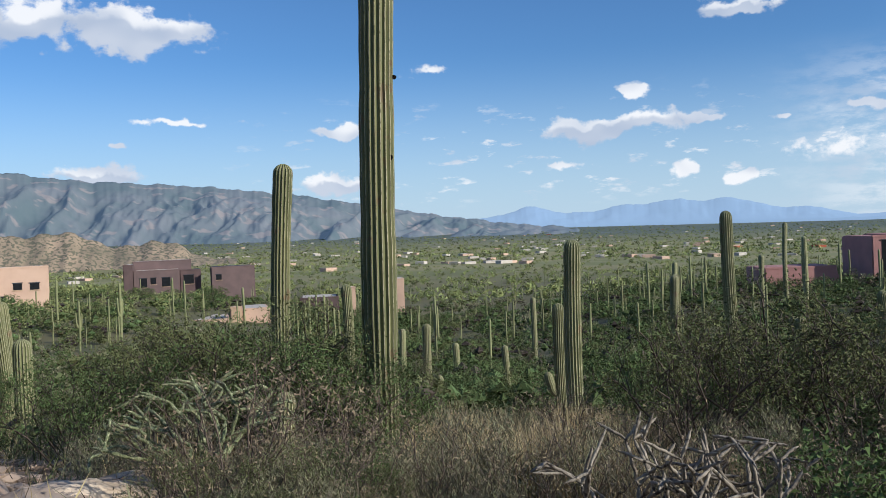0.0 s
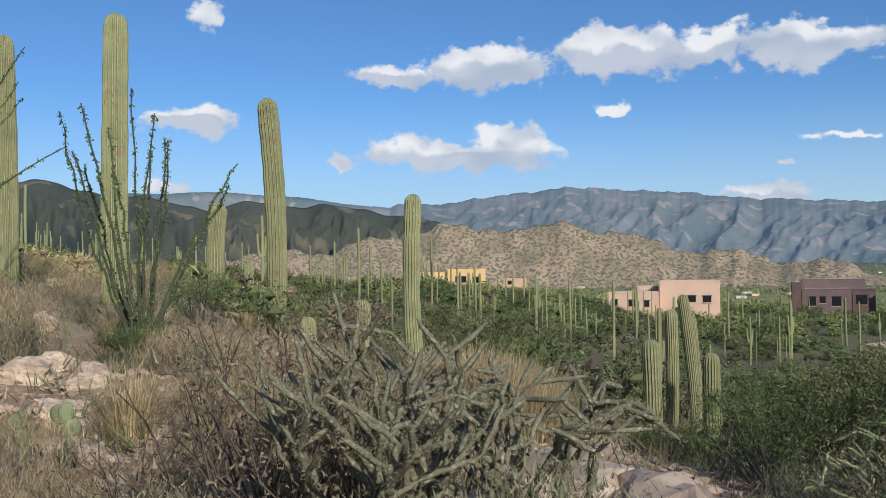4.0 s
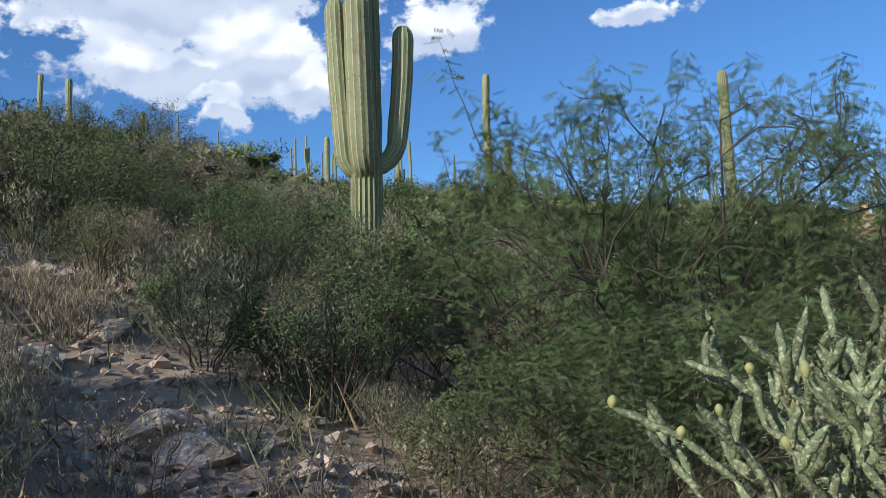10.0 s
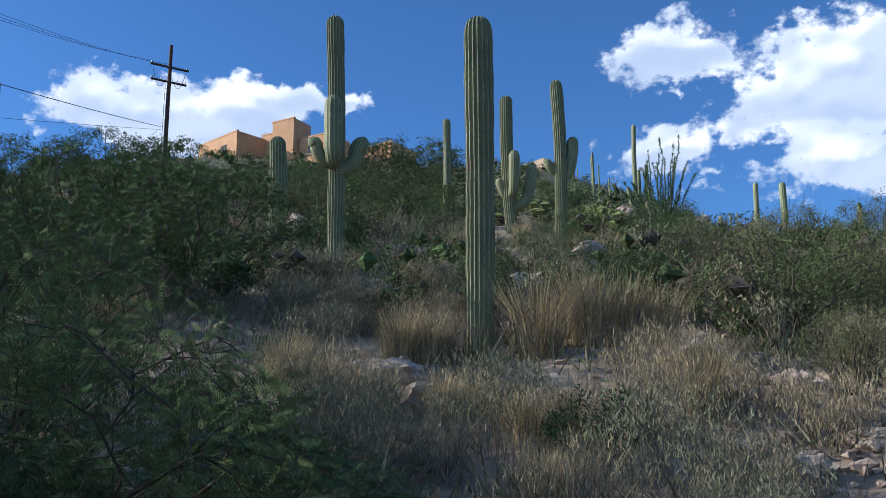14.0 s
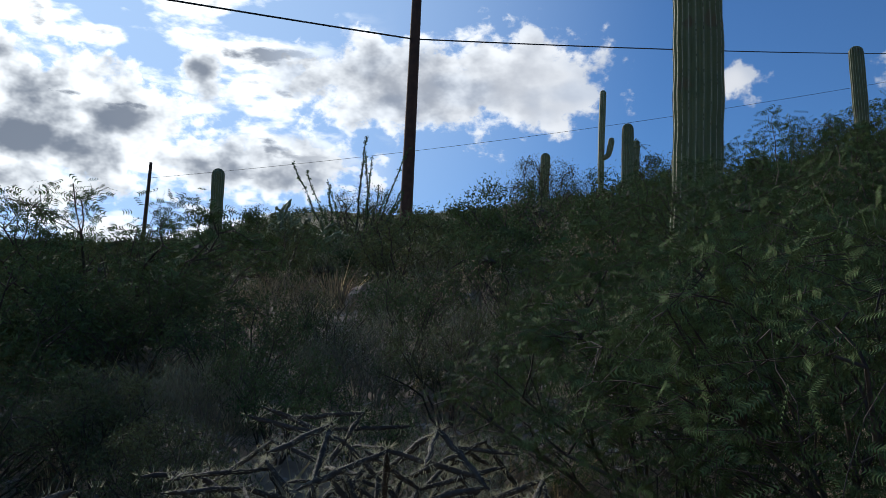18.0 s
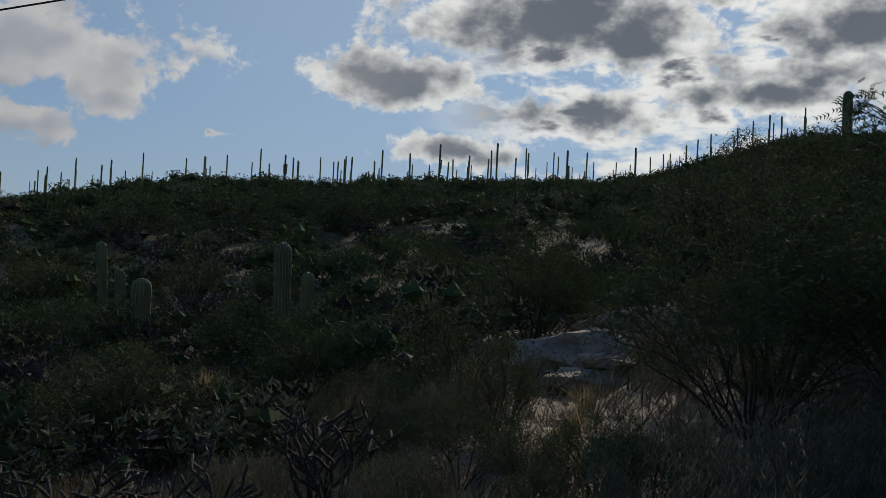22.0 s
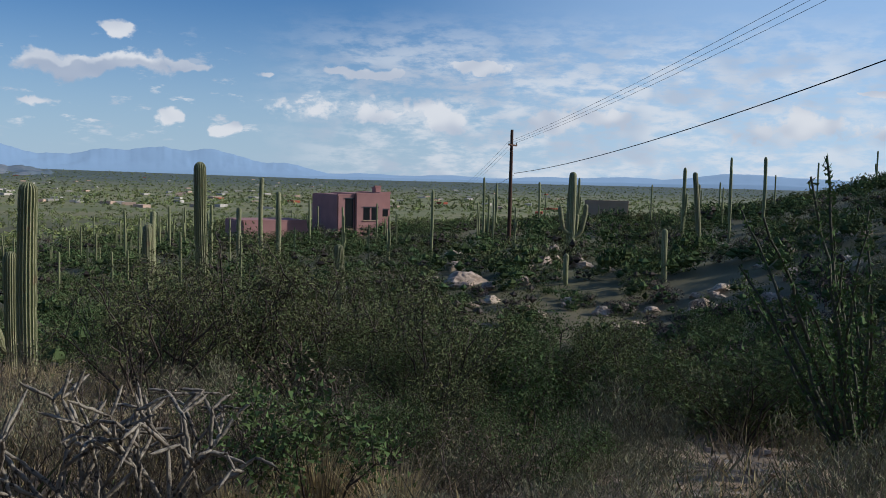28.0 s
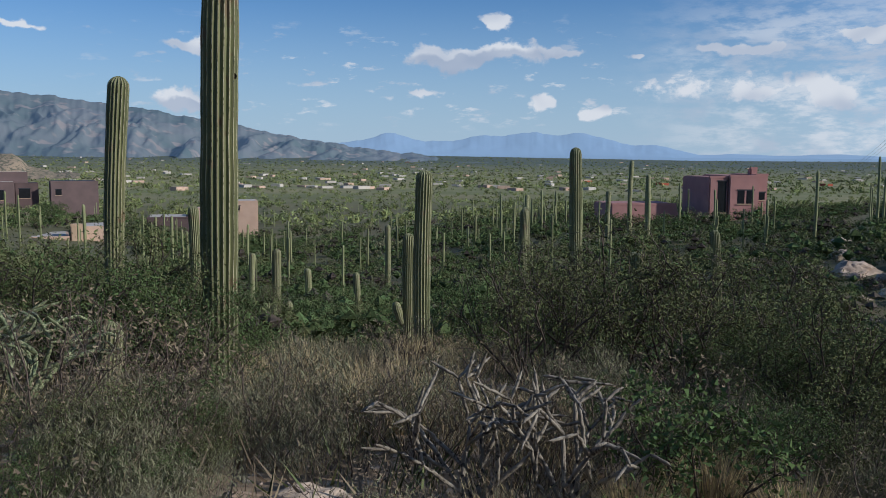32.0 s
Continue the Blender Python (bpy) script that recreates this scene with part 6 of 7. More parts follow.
for k, (b, r, size) in enumerate([(-20, 6.4, 0.36), (-24, 5.6, 0.33), (-29, 6.0, 0.42), (-34, 6.4, 0.45), (-40, 5.6, 0.4), (14, 4.6, 0.24), (17.5, 4.5, 0.22), (6, 5.2, 0.22), (10, 4.6, 0.24), (12.5, 5.0, 0.3), (8.5, 5.4, 0.3), (19, 5.2, 0.26), (121, 7.4, 0.62), (118, 8.6, 0.7), (125, 9.6, 0.6), (114, 6.2, 0.5), (134, 12, 0.55), (222, 6.0, 0.4), (213, 6.2, 0.4), (204, 6.8, 0.42), (208.5, 5.7, 0.34), (217.5, 5.2, 0.36), (207, 8.6, 0.5), (211.5, 8.2, 0.45), (216, 7.6, 0.5), (200, 7.4, 0.4), (219, 4.4, 0.3), (224, 4.6, 0.32), (-103, 8.4, 0.4), (-99, 9.5, 0.5), (-121, 9, 0.5), (250, 6, 0.3), (254, 6.5, 0.35), (257, 5.6, 0.3), (246, 6, 0.3), (252, 7.6, 0.4), (259, 7.5, 0.35), (248, 5, 0.28), (243, 5.3, 0.3), (256, 4.6, 0.26), (262, 5.4, 0.3)]):
    put(palo[k % 4], b, r, size, k * 40, 0.02)
x, y = spot(215, 18)
cholla(x, y, 2.0, 2.0, 51, (CHOLLA_GREEN,), "upright pale spiny teddy-bear cholla", 150, 0.04, spines=10, up=1.0, seg=0.3)

# bushes round the ocotillo and before the low house, and grey tufts on the open slope
for k, (b, r, size, tall) in enumerate([(80, 13.8, 1.15, 0.95), (82.5, 12.6, 1.1, 0.95), (77.3, 15.2, 0.95, 0.8), (73.5, 15.5, 0.7, 0.8), (78, 25, 0.9, 0.8), (81, 24, 1.0, 0.8), (75.5, 26, 0.75, 0.8), (85, 22, 0.9, 0.8), (61.5, 12.4, 0.45, 0.9), (79.5, 33, 1.25, 0.9), (77.2, 34, 1.1, 0.9), (81.5, 32, 1.2, 0.9)]):
    put(palo_far[k % 3], b, r, size, k * 60, 0.03, tall)
for k, (b, r, size) in enumerate([(76, 10, 1.2), (80, 8.5, 1.2), (73, 8.2, 1.1), (84, 7.2, 1.1), (78, 6.4, 1.0), (70, 6.2, 1.0), (74, 5.2, 0.9), (88, 6.0, 1.0), (68, 12.5, 1.0), (71, 11.2, 1.1), (57, 8.5, 1.0), (59, 6.4, 0.9),
                                  (136, 11.4, 1.2), (132, 10.5, 1.1), (139, 8.4, 1.0), (143, 8.6, 1.1), (129, 8.8, 1.1), (146, 7.0, 1.0), (150, 5.6, 0.9), (140, 6.0, 0.9), (153, 12.5, 1.2), (160, 11.5, 1.2), (148, 15, 1.3), (156, 14, 1.2)]):
    put(dry[k % 2] if k % 4 else grey_far[k % 3], b, r, size, k * 40, 0.02)


def barrel(bearing, r, h, wide):
    """A squat ribbed barrel cactus."""
    x, y = spot(bearing, r)
    s = np.linspace(0, 1, 14)
    path = np.stack([np.zeros(14), np.zeros(14), s * h - 0.05], -1)
    v, f, m = ribbed(path, wide * np.sqrt(np.clip(1 - (2 * s - 0.9) ** 2 / 1.22, 0.003, 1)), 16, 4, np.random.RandomState(3))
    ob = new("barrel_cactus", quads_mesh("barrel_cactus", v, f, [SKIN, SPINE], m))
    ob.location = (x, y, ground_z(x, y))
    return tagged(ob, "squat ribbed barrel cactus beside a young saguaro", "cactus", "barrel cacti")


def prickly_pear(bearing, r, size, seed, pads=9):
    """Flat oval pads growing from one another."""
    x, y = spot(bearing, r)
    rng = np.random.RandomState(seed)
    ob = new("prickly_pear")
    ob.location = (x, y, ground_z(x, y))
    a, b = np.meshgrid(np.linspace(0, math.pi, 9), np.linspace(0, 2 * math.pi, 13)[:-1], indexing="ij")
    ball = np.stack([np.sin(a) * np.cos(b) * 0.40, np.sin(a) * np.sin(b) * 0.09, 0.5 - 0.5 * np.cos(a)], -1).reshape(-1, 3)
    feet = [(np.zeros(3), 0.0, 0.0)]
    for k in range(pads):
        base, lean, turn = feet[k // 2]
        lean, turn = lean + rng.uniform(-0.5, 0.5), rng.uniform(0, 3.1)
        grow = size * rng.uniform(0.8, 1.15)
        q = ball * grow
        q = np.stack([q[:, 0] * math.cos(lean) + q[:, 2] * math.sin(lean), q[:, 1], q[:, 2] * math.cos(lean) - q[:, 0] * math.sin(lean)], -1)
        q = np.stack([q[:, 0] * math.cos(turn) - q[:, 1] * math.sin(turn), q[:, 0] * math.sin(turn) + q[:, 1] * math.cos(turn), q[:, 2]], -1)
        tip = np.array([math.sin(lean) * math.cos(turn), math.sin(lean) * math.sin(turn), math.cos(lean)]) * grow * 0.9
        part("pad", quads_mesh("pad", q + base, grid_faces(9, 12, True)[:, ::-1], PEAR_PAD, smooth=True), ob)
        feet.append((base + tip, lean, turn))
    return tagged(ob, "low prickly pear cactus with pale green pads", "cactus", "prickly pears")


barrel(-68.8, 7.3, 0.45, 0.19)
for b, r, size, seed in [(65.5, 7.6, 0.15, 1), (68, 7.2, 0.14, 2), (66.8, 6.6, 0.13, 4)]:
    prickly_pear(b, r, size, seed)

# trees and bushes on the hill below the orange houses
for k, (b, r, size, tall) in enumerate([(157, 47, 1.45, 0.95), (159.5, 48, 1.35, 0.9), (155, 50, 1.4, 0.9), (161.5, 52, 1.2, 0.8), (164, 42, 0.9, 0.8), (172, 40, 1.0, 0.9), (176, 38, 1.1, 0.9), (180, 36, 1.0, 0.9)]):
    put(mesq_far[0], b, r, size, k * 55, 0.1, tall)
for k, (b, r, size) in enumerate([(163, 17, 0.8), (160.5, 20, 0.9), (157, 23, 1.0), (154, 26, 1.0), (166, 23, 1.1), (151, 29, 1.1), (162, 28, 1.2), (156, 32, 1.3), (147, 31, 1.1), (168, 29, 1.2), (159, 37, 1.4), (165, 34, 1.3)]):
    put(palo_far[k % 3], b, r, size, k * 48, 0.05)
for k, (b, r, size) in enumerate([(128, 7.6, 0.45), (133, 9.2, 0.45), (126, 12, 0.6), (131, 13.5, 0.6), (137, 14.5, 0.55), (122, 11, 0.7), (144, 13, 0.5), (139, 17, 0.7), (148, 18.5, 0.6), (134, 18.5, 0.8), (141, 21, 0.8), (129, 22, 0.9)]):
    put(palo[k % 4], b, r, size, k * 66, 0.04)
for k, (b, r, size) in enumerate([(263, 40, 0.9), (265.5, 43, 1.0), (268, 39, 0.8), (271, 42, 0.9), (274, 38, 0.8), (261, 45, 1.0), (266, 47, 0.9), (277, 42, 0.9)]):
    put(mesq_far[0], b, r, size, k * 61, 0.1, 0.7)
# small trees that stand before the valley houses
for k, (b, r, size) in enumerate([(2.5, 118, 1.0), (4.6, 114, 1.1), (6.4, 109, 1.0), (8.6, 111, 1.1), (10.4, 116, 1.0), (0.6, 122, 1.0), (6.2, 128, 1.15), (7.9, 126, 1.2), (9.4, 128, 1.15), (14.6, 196, 1.5), (15.0, 194, 1.3), (16.9, 197, 1.2), (-24, 98, 0.9), (-21.8, 99, 1.0), (-20.3, 101, 1.0), (-19, 103, 0.9), (-29.5, 96, 0.8), (-31, 100, 1.1), (22, 112, 1.0), (31.5, 112, 1.1), (14.5, 170, 1.2), (18.8, 172, 1.2), (12.2, 168, 1.1)]):
    put(mesq_far[0], b, r, size, k * 70, 0.2, 0.8)
# ocotillos
for b, r, h, w, s, n in [(75.5, 16.4, 5.0, 7.4, 3, 24), (61, 13, 3.7, 3.0, 6, 13), (-59, 8.3, 2.9, 3.0, 8, 34), (212, 18.5, 3.3, 3.4, 9, 13), (133, 54, 4.2, 4.0, 10, 9), (141, 24, 3.0, 2.6, 12, 26), (-46, 60, 4.0, 4.5, 13, 12), (-15, 17, 2.4, 2.4, 14, 26), (-12, 20, 2.6, 2.4, 15, 24)]:
    x, y = spot(b, r)
    ocotillo(x, y, h, w, s, n, 200 if r < 30 else 60, turn=s * 40, fan=0.6 if h > 4.5 else 0.2)

# ---- rocks ----
stones = [rock_mesh(s) for s in range(6)]
pebble = [rock_mesh(s + 20, 9, 0) for s in range(4)]


def rock(bearing, r, sx, sy, sz, turn=0.0, sink=0.35, label="pale weathered granite rock half buried in soil"):
    x, y = spot(bearing, r)
    ob = new("rock", stones[int(bearing * 3 + r * 7) % 6])
    ob.matrix_basis = pose(x, y, ground_z(x, y) + sz * (0.5 - sink), 0, 0, turn) @ Matrix.Diagonal((sx, sy, sz, 1))
    return tagged(ob, label, "rock", "rocks")


for b, r, sx, sy, sz, t in [(70.5, 17.5, 1.3, 0.9, 0.9, 10), (65.5, 12.2, 0.7, 0.5, 0.4, 30), (66.5, 15, 0.7, 0.5, 0.45, 80), (64, 10.2, 0.6, 0.45, 0.4, 0), (66, 9.0, 0.5, 0.4, 0.3, 20), (63, 8.0, 0.5, 0.35, 0.3, 60), (65, 7.0, 0.4, 0.33, 0.25, 0), (67.5, 10.6, 0.7, 0.5, 0.5, 70), (62.5, 9.0, 0.35, 0.3, 0.25, 10), (61, 7.6, 0.5, 0.4, 0.3, 0), (60, 15.5, 1.0, 0.6, 0.6, 10),
                            (150.3, 13.6, 1.0, 0.8, 0.9, 20), (146, 19, 1.2, 0.9, 0.9, 0), (159, 8.7, 1.0, 0.7, 0.45, 0), (157, 8.2, 0.7, 0.5, 0.4, 50), (141, 10.0, 0.8, 0.55, 0.4, 10), (136, 9.2, 0.6, 0.5, 0.3, 60), (133, 8.2, 0.55, 0.4, 0.25, 0), (137, 7.4, 0.5, 0.36, 0.22, 30), (131, 6.6, 0.6, 0.5, 0.3, 0), (128, 5.6, 0.5, 0.4, 0.25, 80), (139, 33, 2.4, 1.6, 1.8, 0), (141, 36, 2.6, 1.8, 2.0, 40), (143, 38, 2.2, 1.5, 1.6, 70), (164, 20, 1.4, 1.0, 1.2, 0),
                            (31, 6.6, 2.0, 1.1, 0.6, 120), (36.5, 7.2, 1.8, 1.0, 0.6, 125), (27, 6.0, 1.4, 0.9, 0.5, 80), (24, 6.2, 1.2, 0.7, 0.4, 60), (33.5, 5.9, 1.0, 0.6, 0.35, 20), (29, 5.4, 0.9, 0.6, 0.3, 150), (21.5, 6.6, 0.9, 0.6, 0.3, 10), (39, 6.4, 0.8, 0.5, 0.3, 70), (0, 4.6, 0.6, 0.5, 0.18, 40), (15, 4.3, 0.8, 0.5, 0.16, 0),
                            (-112.5, 11.2, 2.3, 1.4, 0.7, 20), (-115.5, 11.8, 2.2, 1.4, 0.8, 60), (-109, 11.4, 1.5, 1.0, 0.5, 0), (-114, 10.6, 1.2, 0.8, 0.4, 100), (-112, 10.2, 1.2, 0.8, 0.35, 140), (-155.3, 7.2, 0.4, 0.35, 0.35, 0), (-150, 12, 0.9, 0.7, 0.5, 0), (-156, 20.5, 1.6, 1.2, 0.9, 30), (-153, 19, 1.3, 0.9, 0.7, 0), (-149, 17, 1.0, 0.8, 0.6, 70), (-158, 17, 1.1, 0.8, 0.6, 0),
                            (-39, 50, 1.9, 1.4, 1.6, 20), (-34, 47, 3.0, 1.8, 1.2, 0), (-41, 53, 1.4, 1.1, 1.0, 50), (-22, 34, 1.8, 1.2, 1.0, 0), (-23, 36, 1.5, 1.0, 1.0, 40), (-24, 33, 1.3, 1.0, 0.8, 80), (-20, 38, 1.6, 1.2, 1.0, 0)]:
    rock(b, r, sx, sy, sz, t)
for _ in range(150):
    b, r = SCATTER.uniform(-58, -24), SCATTER.uniform(36, 70)
    s = SCATTER.uniform(0.35, 1.1)
    rock(b, r, s * 1.3, s, s * 0.7, SCATTER.uniform(0, 360), 0.3)
for _ in range(70):
    b, r = SCATTER.uniform(45, 165), SCATTER.uniform(3.2, 30)
    s = SCATTER.uniform(0.15, 0.5)
    rock(b, r, s * 1.3, s, s * 0.6, SCATTER.uniform(0, 360), 0.3, "small pale granite stone lying on the soil")


def gravel():
    """Loose stones on the bare ground."""
    vs, fs, base = [], [], 0
    shapes = []
    for me in pebble:
        v = np.array([q.co[:] for q in me.vertices])
        f = np.array([list(p.vertices) for p in me.polygons])
        shapes.append((v, f))
    for k in range(11000):
        if k < 7500:
            b, r, g = OPEN[SCATTER.randint(len(OPEN) - 2)]
            x, y = spot(b, r)
            x, y = x + SCATTER.normal(scale=g * 0.75), y + SCATTER.normal(scale=g * 0.75)
        else:
            x, y = spot(SCATTER.uniform(0, 360), math.sqrt(SCATTER.uniform(4, 144)))
        s = 0.032 + 0.19 * SCATTER.uniform() ** 3
        v, f = shapes[SCATTER.randint(4)]
        c, n = math.cos(k), math.sin(k)
        q = np.stack([(v[:, 0] * c - v[:, 1] * n) * 1.3, v[:, 0] * n + v[:, 1] * c, v[:, 2] * 0.6], -1) * s
        vs.append(q + [x, y, ground_z(x, y) + s * 0.12]), fs.append(f + base)
        base += len(v)
    me = quads_mesh("gravel", np.vstack(vs), np.vstack(fs), ROCK)
    tagged(new("gravel", me), "loose pale stones and gravel over tan soil", "gravel", kind="stuff")


gravel()


def litter():
    """Dry low growth between the shrubs: short stalks and seedlings."""
    rng = np.random.RandomState(99)
    tufts = []
    for k in range(6):
        n = 20
        c = np.stack([rng.normal(scale=0.12, size=n), rng.normal(scale=0.12, size=n), rng.uniform(0.02, 0.16, n)], -1)
        d = units(rng, n)
        d[:, 2] = np.abs(d[:, 2]) + 0.8
        d /= np.linalg.norm(d, axis=1, keepdims=True)
        s = np.cross(d, units(rng, n))
        s /= np.linalg.norm(s, axis=1, keepdims=True) + 1e-9
        tufts.append(blades(c, d, s, rng.uniform(0.08, 0.26, n), rng.uniform(0.006, 0.014, n)))
    vs, fs, ms, base = [], [], [], 0
    for k in range(7500):
        b, r = rng.uniform(0, 360), math.sqrt(rng.uniform(2.2 ** 2, 30 ** 2)) if k % 3 else rng.uniform(2.2, 13)
        x, y = spot(b, r)
        if any(math.hypot(x - spot(q, w)[0], y - spot(q, w)[1]) < g * 0.7 for q, w, g in OPEN) and k % 4:
            continue
        v, f = tufts[rng.randint(6)]
        size = rng.uniform(0.6, 1.5) * (1.0 + r / 30)
        q = v * size
        q[:, 2] += ground_z(x, y) - 0.02
        q[:, 0] += x
        q[:, 1] += y
        vs.append(q), fs.append(f + base), ms.append(np.full(len(f), rng.choice(4, p=[0.33, 0.09, 0.34, 0.24])))
        base += len(v)
    me = quads_mesh("dry_undergrowth", np.vstack(vs), np.vstack(fs), [STRAW_DULL, STRAW, LEAF_GREY, LEAF_CREOSOTE], np.concatenate(ms))
    tagged(new("dry_undergrowth", me), "dry short grass and seedlings between the shrubs", "grass", kind="stuff")


litter()

# ---- scrub farther off, in broad sheets ----
OCTA = np.array([(1, 0, 0), (-1, 0, 0), (0, 1, 0), (0, -1, 0), (0, 0, 1), (0, 0, -1)], float)
OCTA_FACES = np.array([(0, 2, 4), (2, 1, 4), (1, 3, 4), (3, 0, 4), (2, 0, 5), (1, 2, 5), (3, 1, 5), (0, 3, 5)])


def clump(seed, n, leaf, w=1.0, h=0.75, rise=0.3):
    """A bush of leafy blades round added light-blocking cores, one unit wide, with an uneven dome. Also says which
    faces are cores.
    """
    rng = np.random.RandomState(seed)
    n = int(n * 1.25)
    lobes = np.stack([rng.uniform(-0.32, 0.32, 7), rng.uniform(-0.32, 0.32, 7), rng.uniform(0.15, 0.62, 7)], -1) * [w, w, h]
    c = lobes[rng.randint(0, 7, n)] + units(rng, n) * rng.uniform(0.5, 1.0, n)[:, None] ** 0.5 * [0.24 * w, 0.24 * w, 0.22 * h]
    c[:, 2] = np.maximum(c[:, 2], 0.01)
    v, f = loose_leaves(rng, c, leaf, leaf * 0.33, rise)
    twigs = np.zeros(len(f), bool)
    # Opaque octahedra hidden in the lobes block light; the twigs mask flags them.
    if n > 90:
        vs, fs = [v], [f]
        for k, at in enumerate(lobes):
            vs.append(OCTA * rng.uniform(0.6, 1.1, (6, 1)) * [0.13 * w, 0.13 * w, 0.13 * h] + at * [1, 1, 0.9])
            fs.append(OCTA_FACES + len(v) + 6 * k)
        v, f = np.vstack(vs), np.vstack(fs)
        twigs = np.concatenate([twigs, np.ones(56, bool)])
    return v, f, twigs


def sheet(name, label, kinds, count, near, far, size, mats, seed, where=None):
    rng = np.random.RandomState(seed)
    vs, fs, ms, base, made = [], [], [], 0, 0
    lo, hi = math.log(near), math.log(far)
    tries = 0
    while made < count and tries < count * 40:
        tries += 1
        r = math.sqrt(rng.uniform(near ** 2, far ** 2)) if far < 3.5 * near else math.exp(lo + (hi - lo) * rng.uniform() ** 0.75)
        b = rng.uniform(-180, 180)
        if where and rng.uniform() > where(b, r):
            continue
        x, y = spot(b, r)
        v, f, twigs = kinds[rng.randint(len(kinds))]
        s, a = rng.uniform(*size), rng.uniform(0, 6.28)
        c, n = math.cos(a) * s, math.sin(a) * s
        q = np.stack([v[:, 0] * c - v[:, 1] * n + x, v[:, 0] * n + v[:, 1] * c + y, v[:, 2] * s * rng.uniform(0.75, 1.2) + ground_z(x, y) - 0.04], -1)
        vs.append(q.astype(np.float32)), fs.append(f + base), ms.append(np.where(twigs, len(mats) if rng.uniform() < 0.3 else 0, rng.choice(len(mats))))
        base += len(v)
        made += 1
    me = quads_mesh(name, np.vstack(vs), np.vstack(fs), [*mats, BARK], np.concatenate(ms))
    return tagged(new(name, me), label, "shrubs", kind="stuff")


FAR_MIX = [LEAF_VALLEY, LEAF_VALLEY, LEAF_VALLEY, LEAF_CREOSOTE]
MIX = [LEAF_MESQUITE, LEAF_CREOSOTE, LEAF_CREOSOTE, LEAF_GREY]
sheet("hillside_scrub", "dense green scrub covering the desert slopes", [clump(s, 850, 0.046) for s in range(5)], 330, 13, 42, (0.9, 2.3), MIX, 1, lambda b, r: 0.12 if 56 < b < 92 else 0.3 if 30 < b < 57 else 0.0 if -17 < b < 5 and r < 19 else 0.6 if 115 < b < 172 else 1.0)
sheet("slope_scrub", "green and grey scrub over the farther slopes", [clump(s + 5, 400, 0.062) for s in range(5)], 850, 40, 85, (1.4, 3.0), MIX, 5, lambda b, r: 0.15 if 58 < b < 100 else 0.3 if 100 < b < 150 else 1.0)
sheet("ravine_scrub", "dark thickets crowding the ravine and its slope", [clump(s + 40, 460, 0.066, rise=0.8) for s in range(4)], 900, 11, 60, (1.0, 2.4), [LEAF_MESQUITE, LEAF_MESQUITE, LEAF_CREOSOTE, LEAF_GREY, TWIG_DARK], 6, lambda b, r: 0.0 if -118 < b < -104 and r < 13 else 0.7 if -62 < b < -25 and r > 36 else 1.0 if -138 < b < -25 else 0.0)
sheet("ridge_scrub", "dark scrub along the opposite ridge", [clump(s + 50, 200, 0.10, rise=0.8) for s in range(4)], 2300, 44, 125, (1.4, 3.0), [LEAF_MESQUITE, LEAF_MESQUITE, LEAF_CREOSOTE], 7, lambda b, r: 0.4 if -62 < b < -35 else 1.0 if -140 < b < -35 else 0.0)
sheet("hill_scrub", "green shrubs thick on the rising hillside", [clump(s + 60, 720, 0.048) for s in range(4)], 280, 11, 40, (0.8, 1.9), [LEAF_MESQUITE, LEAF_CREOSOTE, LEAF_CREOSOTE, LEAF_GREY, STRAW_DULL, LEAF_BRIGHT], 8, lambda b, r: 0.6 if 118 < b < 170 else 1.0 if b > 112 or b < -150 else 0.0)
sheet("crest_scrub", "dark scrub on the far backlit ridge", [clump(s + 90, 70, 0.16, rise=0.8) for s in range(3)], 900, 110, 275, (2.0, 4.5), [LEAF_MESQUITE, LEAF_CREOSOTE], 11, lambda b, r: 1.0 if b < -120 or b > 176 else 0.0)
sheet("terrace_scrub", "mixed green scrub on the terraces below", [clump(s + 95, 300, 0.066) for s in range(4)], 620, 17, 105, (1.0, 2.4), [LEAF_CREOSOTE, LEAF_GREY, LEAF_GREY, LEAF_MESQUITE, STRAW_DULL], 12, lambda b, r: 0.0 if 10 < b < 19 and r > 80 else 1.0 if (5 < b < 56 or (-32 < b < 5 and r > 20)) else 0.0)
# Sunlight on the slope and crest is put into both pale leaf mixes.
sheet("sunlit_brush", "straw and grey brush coloured pale to show a sunlit slope", [clump(s + 70, 110, 0.13, h=0.5) for s in range(4)], 420, 34, 150, (1.0, 2.6), [STRAW, LEAF_GREY, STRAW, LEAF_VALLEY, LEAF_VALLEY], 9, lambda b, r: 1.0 if 50 < b < 112 else 0.0)
sheet("crest_brush", "yellow-green brush along the hill crest, sunlight put into its colour", [clump(s + 130, 150, 0.10, h=0.55) for s in range(4)], 420, 26, 110, (1.0, 2.2), [LEAF_VALLEY, LEAF_GREY, STRAW_DULL, LEAF_CREOSOTE], 22, lambda b, r: 1.0 if 106 < b < 152 else 0.0)
sheet("garden_scrub", "green shrubs and small trees round the valley houses", [clump(s + 80, 280, 0.08) for s in range(4)], 420, 72, 190, (1.8, 4.2), [LEAF_MESQUITE, LEAF_CREOSOTE, LEAF_VALLEY], 10, lambda b, r: 0.0 if 9.5 < b < 19.5 and r < 120 else 1.0 if 3 < b < 45 else 0.0)
sheet("valley_scrub", "scrub thickets spread over slopes and valley", [clump(s + 9, 140, 0.13) for s in range(5)], 2500, 82, 200, (1.6, 3.6), MIX, 2, lambda b, r: 0.0 if 9.5 < b < 19.5 and r < 122 else 0.25 if 60 < b < 105 else 1.0)
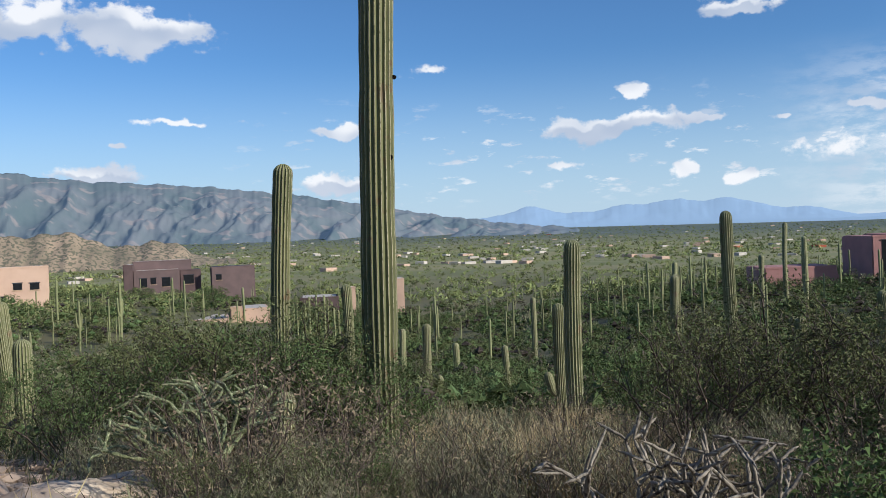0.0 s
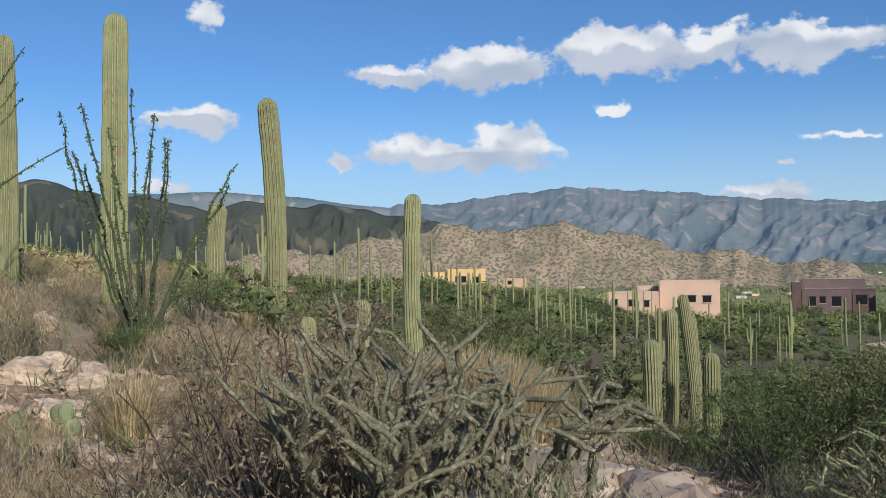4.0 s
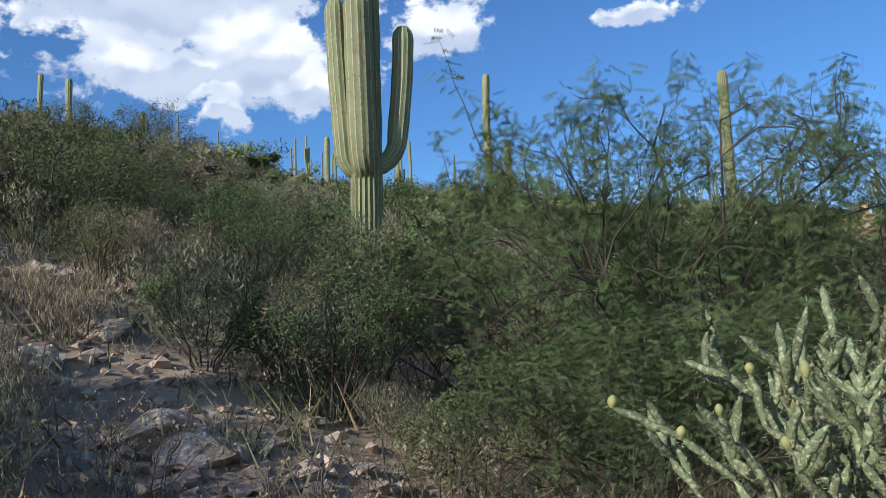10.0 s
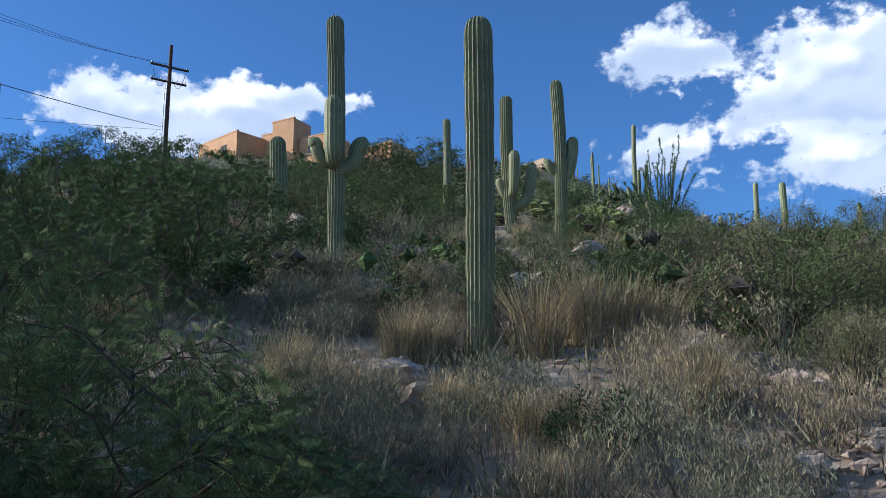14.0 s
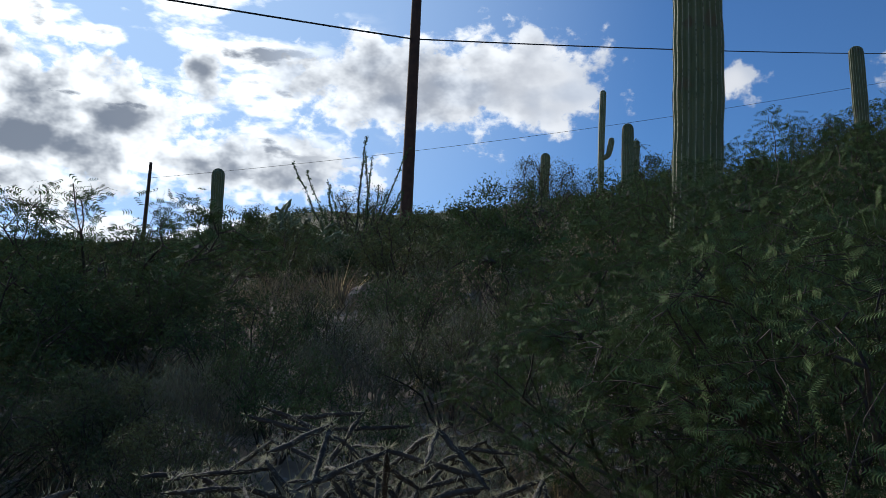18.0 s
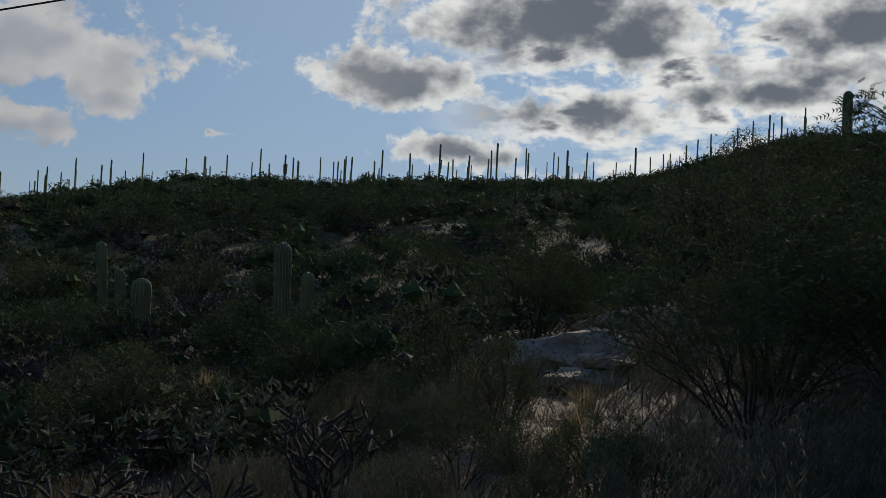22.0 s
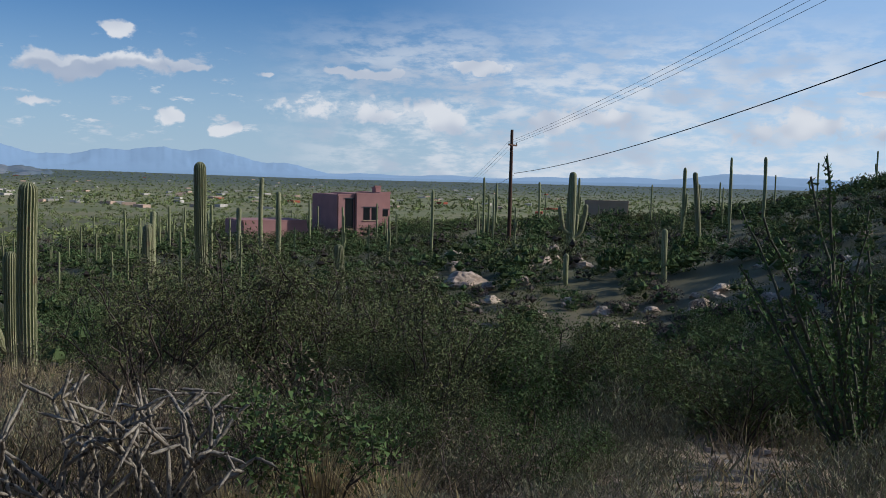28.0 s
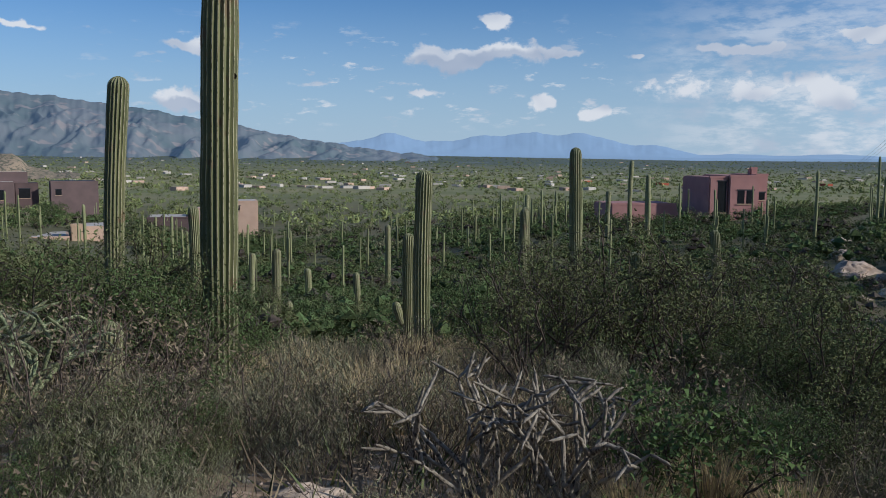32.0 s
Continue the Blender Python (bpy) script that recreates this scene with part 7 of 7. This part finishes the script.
sheet("plain_scrub", "scattered green bushes covering the plain", [clump(s + 19, 30, 0.29) for s in range(4)], 8000, 190, 1000, (2.2, 5.0), FAR_MIX, 3, lambda b, r: 1.0 if -75 < b < 100 else 0.25)
sheet("far_scrub", "distant green bushes dotting the valley floor", [clump(s + 29, 5, 0.8, h=0.5) for s in range(4)], 14000, 900, 4600, (4.0, 9.0), [LEAF_CREOSOTE, LEAF_VALLEY, LEAF_VALLEY], 4, lambda b, r: 1.0 if -60 < b < 50 else 0.0)

sheet("ravine_trees", "dark green thicket of small trees filling the ravine", [clump(s + 120, 360, 0.058) for s in range(4)], 800, 46, 150, (1.6, 3.6), [LEAF_MESQUITE, LEAF_MESQUITE, LEAF_CREOSOTE], 21, lambda b, r: 1.0 if -34 < b < 10 else 0.0)

sheet("bank_trees", "dark green bushy trees on the bank of the ravine", [clump(s + 140, 900, 0.034) for s in range(4)], 130, 21, 47, (1.6, 2.9), [LEAF_MESQUITE, LEAF_MESQUITE, LEAF_CREOSOTE], 23, lambda b, r: 1.0 if -34 < b < 10 else 0.0)

# ---- saguaro stands farther off ----
def plain_saguaro(seed, arms):
    rng = np.random.RandomState(seed)
    path, radii = column(1.0, 0.045, (0.02, 0.0), rng, 7)
    pieces = [(*tube(path, radii, 7), 0)]
    for share, out, reach, rise in arms:
        p = arm_path((0, 0, share), out, rise, reach)[::2]
        pieces.append((*tube(p, np.concatenate([np.full(len(p) - 1, 0.033), [0.008]]), 6), 0))
    return join_meshes(pieces)


FORMS = [plain_saguaro(1, []), plain_saguaro(2, []), plain_saguaro(3, [(0.4, 0, 0.1, 0.2)]), plain_saguaro(4, [(0.42, 0, 0.11, 0.25), (0.5, 185, 0.1, 0.2)]), plain_saguaro(5, [])]
FORM_MESHES = [quads_mesh("saguaro", v, f, SKIN, smooth=True) for v, f, m in FORMS]
stand = np.random.RandomState(77)


def stands(count, b0, b1, r0, r1, h0, h1, how="object"):
    rows = []
    for _ in range(count):
        b, r = stand.uniform(b0, b1), math.sqrt(stand.uniform(r0 ** 2, r1 ** 2))
        x, y = spot(b, r)
        h, k = stand.uniform(h0, h1), stand.choice(5, p=[0.3, 0.25, 0.15, 0.12, 0.18])
        m = pose(x, y, ground_z(x, y) - 0.1, 0, 0, stand.uniform(0, 360)) @ Matrix.Diagonal((h * stand.uniform(0.36, 0.56), h * stand.uniform(0.36, 0.56), h, 1))
        if how == "object":
            ob = new("saguaro", FORM_MESHES[k])
            ob.matrix_basis = m
            tagged(ob, "slender green saguaro standing in the desert scrub", "cactus", "far saguaros")
        else:
            rows.append((k, m))
    return rows


stands(60, -20, 10, 45, 130, 2.2, 4.4)
stands(56, 106, 146, 50, 95, 1.8, 4.6)
stands(36, 40, 72, 45, 120, 2.5, 5.5)
stands(40, 20, 46, 28, 95, 1.5, 3.6)
rest = stands(60, 60, 84, 45, 115, 1.8, 3.8, "joined") + stands(64, -14, 40, 45, 110, 2.0, 4.8, "joined") + stands(60, -104, -62, 92, 114, 2.0, 4.8, "joined") + stands(46, 28, 62, 60, 150, 2.4, 5.0, "joined") + stands(22, -36, -12, 60, 105, 3.0, 6.0, "joined") + stands(22, -62, -36, 60, 105, 3.0, 6.0, "joined") + stands(34, -128, -100, 80, 115, 2.2, 5.0, "joined")
rest += stands(230, -30, 62, 90, 330, 2.4, 5.2, "joined") + stands(70, 75, 120, 70, 160, 3, 6, "joined") + stands(60, -130, -60, 90, 130, 2.5, 5.0, "joined")
vs, fs, base = [], [], 0
for k, m in rest:
    v, f, _ = FORMS[k]
    a = np.array(m)
    vs.append(v @ a[:3, :3].T + a[:3, 3]), fs.append(f + base)
    base += len(v)
tagged(new("saguaro_forest", quads_mesh("saguaro_forest", np.vstack(vs), np.vstack(fs), SKIN, smooth=True)), "many distant slender saguaros across the valley", "cacti", kind="stuff")

# ---- houses scattered over the plain ----
def plain_houses():
    rng = np.random.RandomState(5)
    v0 = np.array([(x, y, z) for z in (0, 1) for y in (-0.5, 0.5) for x in (-0.5, 0.5)], float)
    f0 = np.array([(0, 2, 3, 1), (4, 5, 7, 6), (0, 1, 5, 4), (1, 3, 7, 5), (3, 2, 6, 7), (2, 0, 4, 6)])
    vs, fs, ms, base = [], [], [], 0
    for _ in range(260):
        b, r = rng.uniform(-40, 42), math.exp(rng.uniform(math.log(800), math.log(4000)))
        x, y = spot(b, r)
        w, d, h, a = rng.uniform(8, 17), rng.uniform(7, 10), rng.uniform(2.0, 3.2), rng.uniform(0, 3.1)
        q = v0 * [w, d, h + 3]
        q = np.stack([q[:, 0] * math.cos(a) - q[:, 1] * math.sin(a) + x, q[:, 0] * math.sin(a) + q[:, 1] * math.cos(a) + y, q[:, 2] + ground_z(x, y) - 3], -1)
        vs.append(q), fs.append(f0 + base), ms.append(np.full(6, rng.choice(3, p=[0.6, 0.33, 0.07])))
        base += 8
    me = quads_mesh("distant_houses", np.vstack(vs), np.vstack(fs), [ROOF_WHITE, STUCCO_ROSE, ROOF_TILE], np.concatenate(ms))
    tagged(new("distant_houses", me), "tiny pale houses scattered over the valley", "houses", kind="stuff")


plain_houses()

for proto in (*mesq, *mesq_near, *mesq_far, *palo, *palo_far, *grey_far, *thin, *grey, *bright, *dry, *twiggy, *grass, *brown):
    away(proto)
